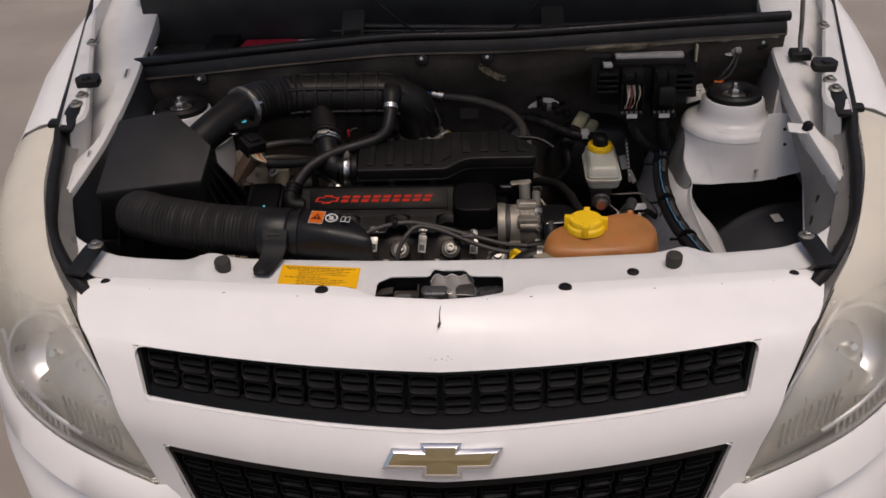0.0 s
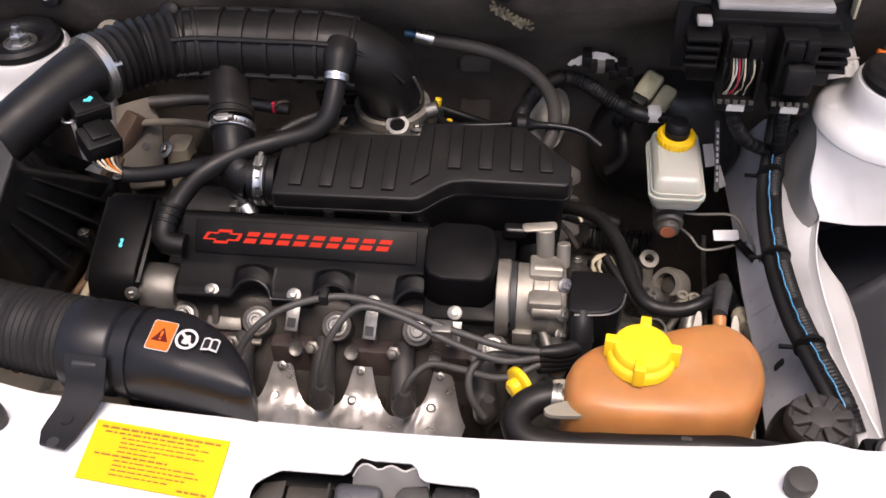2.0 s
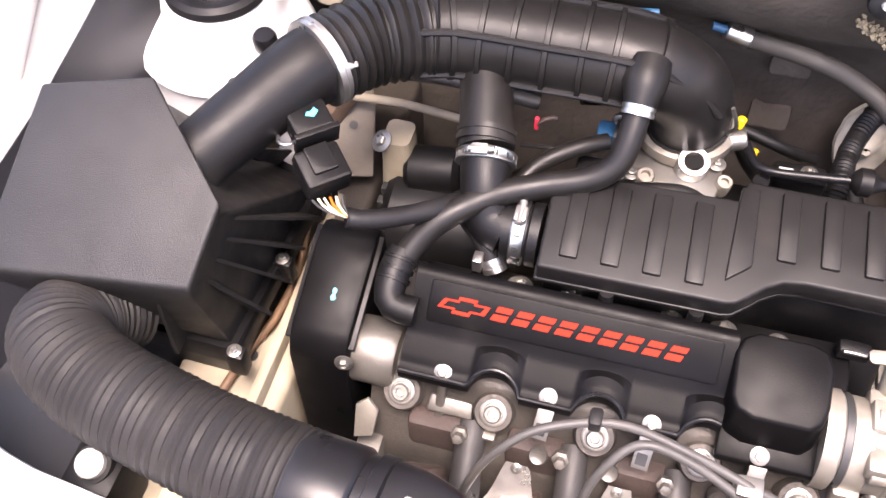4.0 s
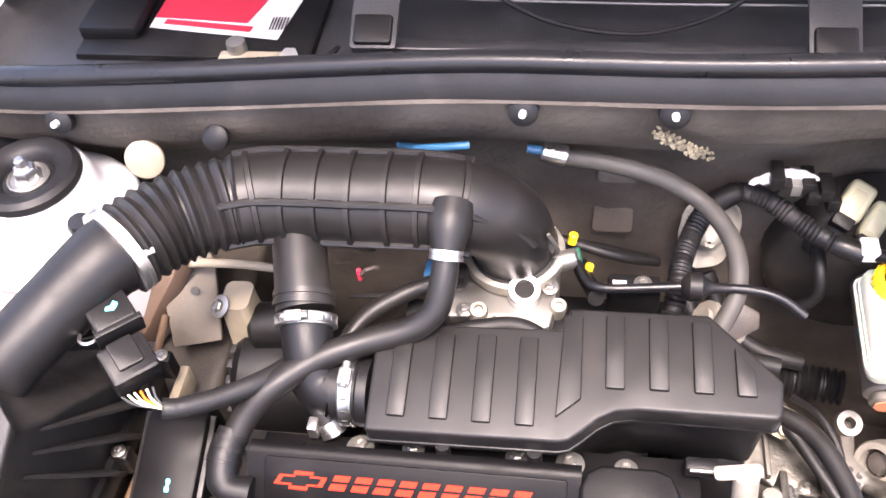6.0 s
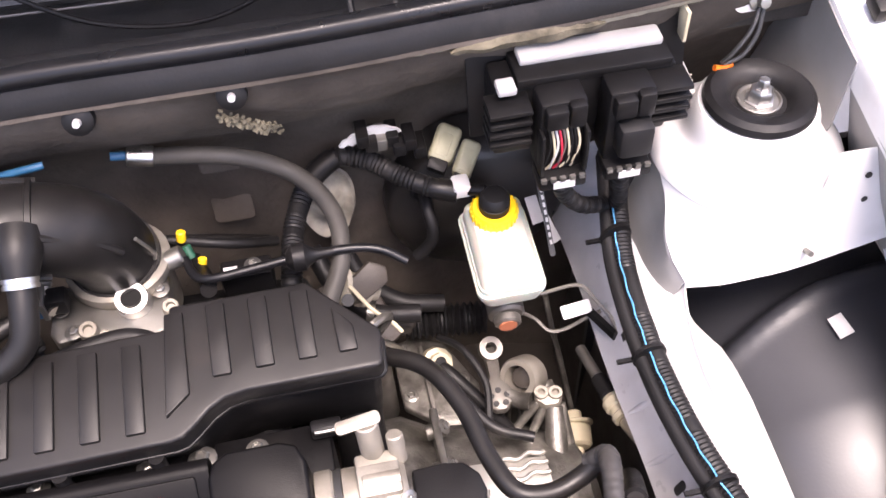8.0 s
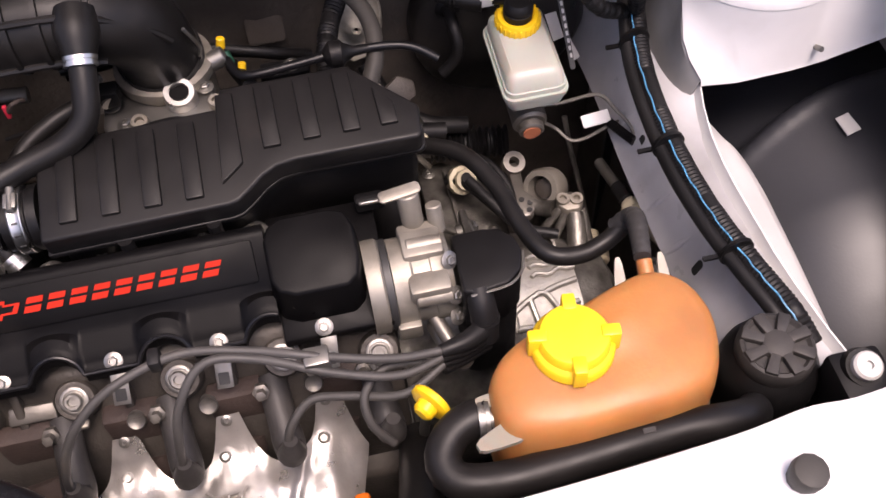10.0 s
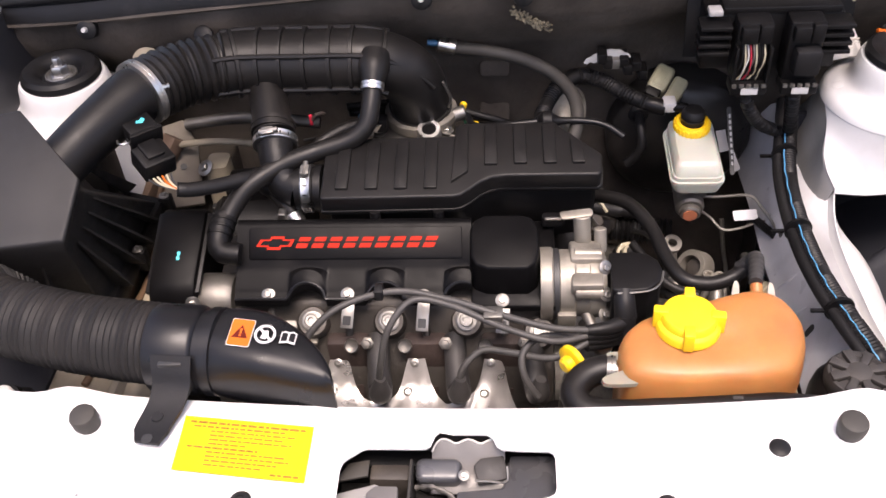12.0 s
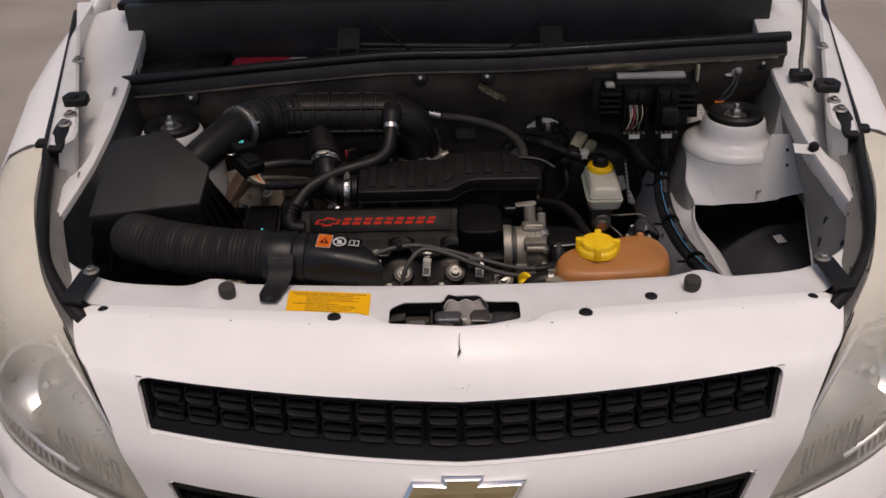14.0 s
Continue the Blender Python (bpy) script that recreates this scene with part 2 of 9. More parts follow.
def bevelled(bm, width, segments=2, angle=30):
    if width > 0:
        es = [e for e in bm.edges if len(e.link_faces) == 2 and e.calc_face_angle(0) > radians(angle)]
        bmesh.ops.bevel(bm, geom=es, offset=width, segments=segments, profile=0.5, affect="EDGES", clamp_overlap=True)
    return bm


def box(x0, x1, y0, y1, z0, z1, bevel=0.003, segments=2):
    bm = bmesh.new()
    bmesh.ops.create_cube(bm, size=1)
    bmesh.ops.transform(bm, verts=bm.verts, matrix=Matrix.Translation(((x0 + x1) / 2, (y0 + y1) / 2, (z0 + z1) / 2)) @ Matrix.Diagonal((x1 - x0, y1 - y0, z1 - z0, 1)))
    return bevelled(bm, bevel, segments)


def slab(points, thick, bevel=0.003, m=None, segments=2):
    """A plate with the given outline (x, y), from z = 0 down to -thick, laid at the pose m."""
    bm = bmesh.new()
    f = bm.faces.new([bm.verts.new((x, y, 0)) for x, y in points])
    r = bmesh.ops.extrude_face_region(bm, geom=[f])
    vs = [v for v in r["geom"] if isinstance(v, bmesh.types.BMVert)]
    bmesh.ops.translate(bm, verts=vs, vec=(0, 0, -thick))
    bmesh.ops.recalc_face_normals(bm, faces=bm.faces)
    bevelled(bm, bevel, segments)
    if m is not None:
        bmesh.ops.transform(bm, verts=bm.verts, matrix=m)
    return bm


def loft(rings, closed=True, caps=True):
    """A skin over rows of points; closed: each row is a ring."""
    bm = bmesh.new()
    rows = [[bm.verts.new(p) for p in ring] for ring in rings]
    n = len(rows[0])
    for a, b in zip(rows, rows[1:]):
        for i in range(n if closed else n - 1):
            j = (i + 1) % n
            bm.faces.new((a[i], a[j], b[j], b[i]))
    if closed and caps:
        bm.faces.new(rows[0])
        bm.faces.new(list(reversed(rows[-1])))
    return bm


def lathe(profile, m=None, seg=28, caps=True):
    """A turned body from rows of radius and height."""
    rings = [[(max(r, 1e-5) * math.cos(2 * math.pi * i / seg), max(r, 1e-5) * math.sin(2 * math.pi * i / seg), h) for i in range(seg)] for r, h in profile]
    bm = loft(rings, caps=caps)
    bmesh.ops.remove_doubles(bm, verts=bm.verts, dist=2e-5)
    if m is not None:
        bmesh.ops.transform(bm, verts=bm.verts, matrix=m)
    return bm


def rod(a, b, r, seg=20, bevel=0.0, r2=None):
    a, b = Vector(a), Vector(b)
    h, r2 = (b - a).length, r if r2 is None else r2
    prof = [(0, 0), (r - bevel, 0), (r, bevel), (r2, h - bevel), (r2 - bevel, h), (0, h)] if bevel else [(0, 0), (r, 0), (r2, h), (0, h)]
    return lathe(prof, facing(a, b - a), seg)


def curve_points(path, step):
    """Points at even steps along a smooth curve through the path."""
    p = [Vector(q) for q in path]
    p = [2 * p[0] - p[1]] + p + [2 * p[-1] - p[-2]]
    fine = []
    for a, b, c, d in zip(p, p[1:], p[2:], p[3:]):
        n = max(4, int((c - b).length / 0.002))
        for k in range(n):
            t = k / n
            fine.append(0.5 * (2 * b + (c - a) * t + (2 * a - 5 * b + 4 * c - d) * t * t + (3 * b - a - 3 * c + d) * t ** 3))
    fine.append(p[-2].copy())
    out, since, far = [fine[0]], 0.0, [0.0]
    total = 0.0
    for a, b in zip(fine, fine[1:]):
        total += (b - a).length
        since += (b - a).length
        if since >= step:
            out.append(b)
            far.append(total)
            since = 0.0
    if since > step * 0.3:
        out.append(fine[-1])
        far.append(total)
    return out, far, total


def tube(path, r, seg=16, step=0.006, rib=None, hollow=0.0, flat=1.0):
    """A hose along a smooth curve. r: a radius, or radii at even shares of its length; rib: (pitch, depth) of its corrugation."""
    if rib:
        step = min(step, rib[0] / 6)
    pts, far, total = curve_points(path, step)
    radii = r if isinstance(r, (list, tuple)) else (r, r)
    up, rings = Vector((0.13, 0.21, 0.97)), []
    for i, p in enumerate(pts):
        d = (pts[min(i + 1, len(pts) - 1)] - pts[max(i - 1, 0)]).normalized()
        side = d.cross(up).normalized()
        up = side.cross(d).normalized()
        s = far[i] / max(total, 1e-6) * (len(radii) - 1)
        k = min(int(s), len(radii) - 2)
        rr = radii[k] + (radii[k + 1] - radii[k]) * (s - k)
        if rib:
            rr += rib[1] * (math.cos(2 * math.pi * far[i] / rib[0]))
        rings.append([p + rr * (math.cos(2 * math.pi * j / seg) * side + flat * math.sin(2 * math.pi * j / seg) * up) for j in range(seg)])
    if hollow:
        q = rings[-1]
        c = sum(q, Vector()) / seg
        d = (pts[-1] - pts[-2]).normalized()
        rings.append([c + (v - c) * (1 - hollow) for v in q])
        rings.append([c + (v - c) * (1 - hollow) - d * 0.012 for v in q])
    return loft(rings)


def band(at, axis, r, width, thick=0.0015, seg=32):
    """A clamp band round an axis."""
    m = facing(at, axis)
    w = width / 2
    return lathe([(r, -w), (r + thick, -w), (r + thick, -w * 0.25), (r + thick * 0.5, -w * 0.2), (r + thick * 0.5, w * 0.2), (r + thick, w * 0.25), (r + thick, w), (r, w)], m, seg)


def worm_clamp(at, axis, r, width, parent, turn=0.0):
    """A perforated steel band with its screw housing."""
    m = facing(at, axis, turn)
    w = width / 2
    clamp = part("hose_clamp", lathe([(r, -w), (r + 0.0012, -w), (r + 0.0018, -w * 0.8), (r + 0.0012, -w * 0.6), (r + 0.0012, w * 0.6), (r + 0.0018, w * 0.8), (r + 0.0012, w), (r, w)], m, 36), STEEL, parent, "bright perforated steel hose clamp")
    for k in range(16):
        part("band_slot", box(r + 0.0006, r + 0.0015, -0.0009, 0.0009, -w * 0.45, w * 0.45, 0), INK_BLACK, clamp).matrix_basis = m @ Matrix.Rotation(2 * math.pi * k / 16, 4, "Z")
    part("screw_housing", add(box(r, r + 0.0060, -0.007, 0.007, -w * 0.95, w * 0.95, 0.0012), rod((r + 0.0035, -0.012, 0), (r + 0.0035, 0.009, 0), 0.0032, 10)), STEEL_DULL, clamp).matrix_basis = m @ Matrix.Rotation(math.pi * 0.55, 4, "Z")
    return clamp


def hex_bolt(r, washer=True):
    """A bolt head on a washer, its seat at z = 0."""
    bm = bmesh.new()
    if washer:
        add(bm, lathe([(0, 0), (r * 1.75, 0), (r * 1.75, r * 0.22), (r * 1.2, r * 0.45), (0, r * 0.45)], None, 20))
    add(bm, lathe([(0, r * 0.3), (r * 0.98, r * 0.3), (r, r * 1.0), (r * 0.8, r * 1.15), (r * 0.6, r * 1.15), (r * 0.5, r * 0.85), (0, r * 0.85)], None, 6))
    return bm


def rounded(x0, x1, y0, y1, r, n=5):
    out = []
    for cx, cy, a in ((x1 - r, y1 - r, 0), (x0 + r, y1 - r, 90), (x0 + r, y0 + r, 180), (x1 - r, y0 + r, 270)):
        out += [(cx + r * math.cos(radians(a + 90 * k / n)), cy + r * math.sin(radians(a + 90 * k / n))) for k in range(n + 1)]
    return out


def smooth_outline(points, n=48):
    """A closed smooth outline through the given corners."""
    k = len(points)
    p = [Vector(q) for q in points]
    out = []
    for i in range(k):
        a, b, c, d = p[i - 1], p[i], p[(i + 1) % k], p[(i + 2) % k]
        m = max(2, n // k)
        for j in range(m):
            t = j / m
            out.append(0.5 * (2 * b + (c - a) * t + (2 * a - 5 * b + 4 * c - d) * t * t + (3 * b - a - 3 * c + d) * t ** 3))
    return out


def along(curve, s):
    """The place at the share s of a smooth curve through even-spaced points."""
    k = len(curve) - 1
    i = min(int(s * k), k - 1)
    t = s * k - i
    p = [Vector(q) for q in curve]
    a, b, c = p[i - 1] if i else 2 * p[0] - p[1], p[i], p[i + 1]
    d = p[i + 2] if i + 2 <= k else 2 * p[k] - p[k - 1]
    return 0.5 * (2 * b + (c - a) * t + (2 * a - 5 * b + 4 * c - d) * t * t + (3 * b - a - 3 * c + d) * t ** 3)


BOLT_S = mesh_of("bolt", hex_bolt(0.0045), STEEL_DULL)
BOLT_M = mesh_of("bolt", hex_bolt(0.0065), STEEL_DULL)


# ---- the yard ----
bm = loft([[(-60 + 12 * i, -60 + 12 * j, 0) for i in range(11)] for j in range(11)], closed=False)
ground = tagged(part("ground", bm, CONCRETE, smooth=0), "dusty grey-brown concrete yard under the car", "ground", kind="structure")

# ---- the car's body ----
car = thing("car", (0, 1.6, 0), "white compact car with its hood propped open", "car")


def crease(x):
    """The front edge of the fascia's top flange, seen from above."""
    return 0.978 + 0.10 * abs(x) + 0.20 * x * x


def lip(x):
    return 0.990 - 0.14 * x * x


def grid(rows, n=64):
    """rows: (f, a, b) with f(x) giving y and z between x = a and b."""
    out = []
    for f, a, b in rows:
        xs = [a + (b - a) * k / n for k in range(n + 1)]
        out.append([(x, *f(x)) for x in xs])
    return loft(out, closed=False)


def thicken(bm, t):
    bmesh.ops.recalc_face_normals(bm, faces=bm.faces)
    bmesh.ops.solidify(bm, geom=bm.faces[:], thickness=t)
    return bm


def up_top(x):
    return 0.908 + 0.05 * abs(x) + 0.25 * x * x, 0.929


def up_low(x):
    return 0.862 + 0.06 * abs(x) + 0.30 * x * x, 0.866


def low_top(x):
    return 0.845 + 0.06 * abs(x) + 0.33 * x * x, 0.800


def low_low(x):
    return 0.850 + 0.06 * abs(x) + 0.40 * x * x, 0.600


def between(f, g, s, out=0.0):
    return lambda x: (f(x)[0] * (1 - s) + g(x)[0] * s - out, f(x)[1] * (1 - s) + g(x)[1] * s)


def roll_in(f, dy, dz):
    return lambda x: (f(x)[0] + dy, f(x)[1] + dz)


def flange(x):
    w = min(1.0, max(0.0, (abs(x) - 0.085) / 0.04))
    return crease(x) + 0.009 + 0.019 * w * w * (3 - 2 * w), lip(x) - 0.004


def brow(x):
    return crease(x) - 0.034, lip(x) - 0.017


# the fascia: its top flange and brow, the bar between the grilles, the cheeks beside them and the bumper below
FASCIA = [(roll_in(flange, 0, -0.012), 0.505, 0.430, 0), (flange, 0.505, 0.430, 0), (lambda x: (crease(x) + 0.004, lip(x)), 0.527, 0.435, 0), (lambda x: (crease(x) - 0.002, lip(x) - 0.001), 0.528, 0.435, 0),
          (lambda x: (crease(x) - 0.010, lip(x) - 0.004), 0.527, 0.435, 0), (brow, 0.520, 0.430, 0)]
FASCIA += [(between(brow, up_top, q, 0.004 * math.sin(math.pi * q)), e, o, 0) for q, e, o in ((0.2, 0.5145, 0.428), (0.4, 0.508, 0.425), (0.6, 0.502, 0.422), (0.8, 0.4945, 0.420))]
FASCIA += [(up_top, 0.487, 0.4175, 1), (between(up_top, up_low, 0.33, 0.0015), 0.476, 0.412, 1), (between(up_top, up_low, 0.66, 0.0015), 0.4655, 0.4065, 1), (up_low, 0.455, 0.401, 0)]
FASCIA += [(between(up_low, low_top, q, 0.006 * math.sin(math.pi * q)), e, o, 0) for q, e, o in ((0.2, 0.451, 0.398), (0.5, 0.4445, 0.393), (0.8, 0.438, 0.388))]
FASCIA += [(low_top, 0.434, 0.385, 1), (between(low_top, low_low, 0.2), 0.424, 0.378, 1), (between(low_top, low_low, 0.4), 0.414, 0.371, 1), (between(low_top, low_low, 0.6), 0.47, 0.362, 1), (low_low, 0.56, 0.34, 0)]
bm = bmesh.new()
SIDE_N, MID_N = 12, 60
last = None
for f, e, o, hole in FASCIA:
    xs = [-e + (e - o) * k / SIDE_N for k in range(SIDE_N)] + [-o + 2 * o * k / MID_N for k in range(MID_N + 1)] + [o + (e - o) * (k + 1) / SIDE_N for k in range(SIDE_N)]
    row = [bm.verts.new((x, *f(x))) for x in xs]
    if last:
        for i in range(len(row) - 1):
            if not (last_hole and SIDE_N <= i < SIDE_N + MID_N):
                bm.faces.new((last[i], last[i + 1], row[i + 1], row[i]))
    last, last_hole = row, hole
for v in [v for v in bm.verts if not v.link_faces]:
    bm.verts.remove(v)
fascia = part("front_fascia", thicken(bm, 0.0025), WHITE, car, "chipped white front fascia with a cracked centre seam", 60)
# turned-in lips of the openings
for f, o, dz in ((up_top, 0.4175, -0.001), (up_low, 0.401, 0.001), (low_top, 0.385, -0.001)):
    part("opening_lip", loft([[(x, f(x)[0] + 0.001, f(x)[1]) for x in [o * (k / 24 - 1) for k in range(49)]], [(x, f(x)[0] + 0.010, f(x)[1] + dz) for x in [o * (k / 24 - 1) for k in range(49)]]], closed=False), WHITE, fascia)
for side in (-1, 1):
    for f, g, o0, o1 in ((up_top, up_low, 0.4175, 0.401), (low_top, low_low, 0.385, 0.34)):
        edge = []
        for k in range(9):
            q = k / 8
            x = o0 + (o1 - o0) * q
            y, z = between(f, g, q)(x)
            edge.append([(side * x, y + 0.001, z), (side * (x - 0.0015), y + 0.010, z)])
        part("opening_lip", loft(edge, closed=False), WHITE, fascia)
for side in (-1, 1):
    for f, g, o0, o1, top_, r in ((up_top, up_low, 0.4175, 0.401, True, 0.016), (up_top, up_low, 0.4175, 0.401, False, 0.010), (low_top, low_low, 0.385, 0.34, True, 0.010)):
        high = f(o0)[1] - g(o1)[1]

        def spot(a, b, out):
            q = b / high if top_ else 1 - b / high
            x = o0 + (o1 - o0) * q - a
            y, z = between(f, g, q, 0.0015)(x)
            return side * x, y + out, z

        fan = [(r - r * math.sin(radians(15 * k)), r - r * math.cos(radians(15 * k))) for k in range(7)]
        part("corner_fillet", loft([[spot(-0.0002 + 0.0001 * k, 0.0, -0.0006) for k in range(7)], [spot(a, b, -0.0006) for a, b in fan], [spot(a, b, 0.012) for a, b in fan]], closed=False), WHITE, fascia)
rows = [(roll_in(low_low, 0.03, 0.0), -0.56, 0.56), (low_low, -0.56, 0.56), (lambda x: (0.845 + 0.06 * abs(x) + 0.42 * x * x, 0.50), -0.62, 0.62),
        (lambda x: (0.86 + 0.06 * abs(x) + 0.42 * x * x, 0.36), -0.66, 0.66), (lambda x: (0.90 + 0.06 * abs(x) + 0.42 * x * x, 0.25), -0.66, 0.66)]
part("bumper", thicken(grid(rows), 0.003), WHITE, car, "white lower bumper")
bm = bmesh.new()
add(bm, tube([(0.0, crease(0) - 0.008, 0.9875), (-0.001, 0.955, 0.9815), (0.0005, 0.944, 0.9775)], [0.0004, 0.0006, 0.0010], 6, 0.004))
add(bm, tube([(-0.001, 0.946, 0.9785), (-0.002, 0.940, 0.9765)], 0.0014, 6, 0.004))
part("crack", bm, INK_BLACK, fascia, "dark crack in the paint")

CHIP = mesh_of("paint_chip", slab([(-0.0018, -0.0004), (0.001, -0.0007), (0.0017, 0.0004), (-0.001, 0.0006)], 0.0006, 0), INK_BLACK, 0)
for k, x in enumerate((-0.41, -0.297, -0.192, 0.061, 0.118, 0.283, 0.377, 0.452)):
    y = crease(x) - 0.002
    piece("paint_chip", CHIP, Matrix.Translation((x, y, lip(x) - 0.0005)) @ Matrix.Scale(0.5 + 0.11 * (k * 5 % 7), 4), fascia)
for k, (x, s_) in enumerate(((-0.012, 0.66), (-0.006, 0.69), (0.002, 0.67), (0.008, 0.70), (0.014, 0.68), (0.010, 0.62))):
    y, z = between(brow, up_top, s_, 0.004 * math.sin(math.pi * s_))(x)
    piece("paint_chip", CHIP, facing((x, y - 0.0008, z + 0.0008), (0, -0.75, 0.66), 40 * k) @ Matrix.Scale(0.45 + 0.08 * (k % 3), 4), fascia)

for x0, x1 in ((-0.50, -0.13), (0.13, 0.50)):
    part("seam_line", tube([(x0 + (x1 - x0) * k / 20, flange(x0 + (x1 - x0) * k / 20)[0] + 0.0012, flange(x0 + (x1 - x0) * k / 20)[1] - 0.001) for k in range(21)], 0.0011, 6, 0.02), WHITE_IN, fascia)

# push rivets in the flange
bm = lathe([(0, 0), (0.0115, 0), (0.0115, 0.002), (0.009, 0.0042), (0.006, 0.0042), (0.0055, 0.003), (0, 0.003)], None, 20)
RIVET = mesh_of("rivet", bm, RUBBER)
for x in (-0.161, 0.164):
    piece("rivet", RIVET, facing((x, crease(x) + 0.014, lip(x) - 0.0015), (0, -0.1, 1)) @ Matrix.Scale(0.78, 4), fascia, "black push rivet")
for x in (-0.487, 0.487):
    piece("rivet", RIVET, facing((x, crease(x) + 0.012, lip(x) - 0.002), (0, -0.1, 1)) @ Matrix.Scale(0.6, 4), fascia)


# grilles: a recessed sheet, a frame of slats and short posts
def grille(name, top, low, wide_top, wide_low, rows_n, cols, label):
    depth = 0.018
    back = part(name, loft([[(x, top(x)[0] + depth + 0.020, top(x)[1] + 0.004) for x in [wide_top * (k / 20 - 1) for k in range(41)]],
                            [(x, low(x)[0] + depth + 0.020, low(x)[1] - 0.004) for x in [wide_low * (k / 20 - 1) for k in range(41)]]], closed=False), GRILLE, car, label)

    def at(u, v, out):
        x = u * (wide_top * (1 - v) + wide_low * v)
        a, b = top(x), low(x)
        return x, a[0] * (1 - v) + b[0] * v + depth - out, a[1] * (1 - v) + b[1] * v

    def bar(u0, v0, u1, v1, thick, proud, n):
        rings = []
        for k in range(n + 1):
            s = k / n
            u, v = u0 + (u1 - u0) * s, v0 + (v1 - v0) * s
            if abs(u1 - u0) > abs(v1 - v0):
                q = [at(u, v - thick, 0), at(u, v - thick * 0.7, proud), at(u, v + thick * 0.7, proud), at(u, v + thick, 0)]
            else:
                q = [at(u - thick, v, 0), at(u - thick * 0.6, v, proud), at(u + thick * 0.6, v, proud), at(u + thick, v, 0)]
            rings.append(q)
        return loft(rings)

    part("grille_frame", add(add(bar(-0.99, 0.045, 0.99, 0.045, 0.045, 0.014, 60), bar(-0.99, 0.88, 0.99, 0.88, 0.115, 0.013, 60)),
                             add(bar(-0.985, 0.04, -0.985, 0.95, 0.012, 0.014, 6), bar(0.985, 0.04, 0.985, 0.95, 0.012, 0.014, 6))), GRILLE, back)
    # each cell is a rounded ring of its own with a thin blade across it
    for r in range(rows_n):
        v0, v1 = 0.115 + 0.64 * r / rows_n, 0.105 + 0.64 * (r + 1) / rows_n
        for c in range(cols):
            u0, u1 = -0.968 + 1.936 * c / cols, -0.968 + 1.936 * (c + 1) / cols
            u0, u1 = u0 + 0.0065, u1 - 0.0065
            hu, hv, cu, cv = (u1 - u0) / 2, (v1 - v0) / 2, (u0 + u1) / 2, (v0 + v1) / 2
            rings = []
            for k in range(20):
                a = 2 * math.pi * k / 20
                x, y = math.copysign(abs(math.cos(a)) ** 0.42, math.cos(a)), math.copysign(abs(math.sin(a)) ** 0.42, math.sin(a))
                rings.append([at(cu + x * hu * w, cv + y * hv * h, o) for w, h, o in ((1, 1, -0.012), (1, 1, 0.007), (0.96, 0.94, 0.0115), (0.90, 0.82, 0.0105), (0.88, 0.76, -0.014))])
            rings.append(rings[0])
            cell = loft(rings, closed=False)
            add(cell, bar(u0 + hu * 0.16, cv + hv * 0.10, u1 - hu * 0.16, cv + hv * 0.10, hv * 0.16, 0.0085, 3))
            part("cell", cell, GRILLE, back, smooth=50)
    return back


grille("upper_grille", up_top, up_low, 0.4175, 0.4015, 2, 18, "black plastic grille of two rows of rounded cells")
grille("lower_grille", low_top, low_low, 0.3855, 0.342, 6, 16, "black lower air intake grille")

# badge: a raised chrome rim round a gold face with a ridge
def inset(points, d):
    """The outline moved inwards by d."""
    n, out = len(points), []
    for i in range(n):
        a, b, c = Vector(points[i - 1]), Vector(points[i]), Vector(points[(i + 1) % n])
        e, f = (b - a).normalized(), (c - b).normalized()
        p, q = Vector((-e.y, e.x)), Vector((-f.y, f.x))
        out.append(tuple(b + (p + q) * (d / max(0.2, 1 + p.dot(q)))))
    return out


BOW = [(-0.0775, -0.0120), (-0.0245, -0.0130), (-0.0245, -0.0240), (0.0262, -0.0240), (0.0262, -0.0130), (0.0640, -0.0120), (0.0785, 0.0150), (0.0245, 0.0130), (0.0265, 0.0212), (-0.0265, 0.0212), (-0.0255, 0.0130), (-0.0630, 0.0150)]
bm_m = pose(0.0, 0.848, 0.838, 62, 0, 0)
rings = [[bm_m @ Vector((x, y, z)) for x, y in inset(BOW, d)] for d, z in ((0.0, -0.004), (0.0, 0.0035), (0.0008, 0.0048), (0.0050, 0.0078), (0.0056, 0.0078), (0.0062, 0.0068))]
badge = part("badge", loft(rings), CHROME, car, "chrome-edged gold badge on the bar", 25)
face = inset(BOW, 0.0060)
bm = bmesh.new()
hub = [bm.verts.new(bm_m @ Vector((x, 0.0, 0.0078))) for x in (-0.052, 0.0, 0.054)]
edge = [bm.verts.new(bm_m @ Vector((x, y, 0.0071))) for x, y in face]
for i in range(12):
    near = hub[0] if i in (0, 11, 10) else hub[2] if i in (4, 5, 6) else hub[1]
    after = hub[0] if (i + 1) % 12 in (0, 11, 10) else hub[2] if (i + 1) % 12 in (4, 5, 6) else hub[1]
    bm.faces.new((edge[i], edge[(i + 1) % 12], near))
    if after is not near:
        bm.faces.new((edge[(i + 1) % 12], after, near))
part("badge_face", bm, GOLD, badge, "brushed gold face", 0)


# ---- slam panel across the front of the bay ----
SLAM_HORN = [(0.42, 1.1456), (0.46, 1.1500), (0.494, 1.1575), (0.518, 1.169), (0.54, 1.180), (0.565, 1.197), (0.588, 1.218), (0.606, 1.242), (0.625, 1.272)]


def slam_rear(x):
    a = abs(x)
    for (p, y0), (q, y1) in zip(SLAM_HORN, SLAM_HORN[1:]):
        if p < a <= q:
            return y0 + (y1 - y0) * (a - p) / (q - p)
    return 1.1195 + 0.148 * x * x


def slam_front(x):
    a = abs(x)
    return crease(x) + 0.022 if a < 0.515 else crease(0.515) + 0.022 + (a - 0.515) * 1.15


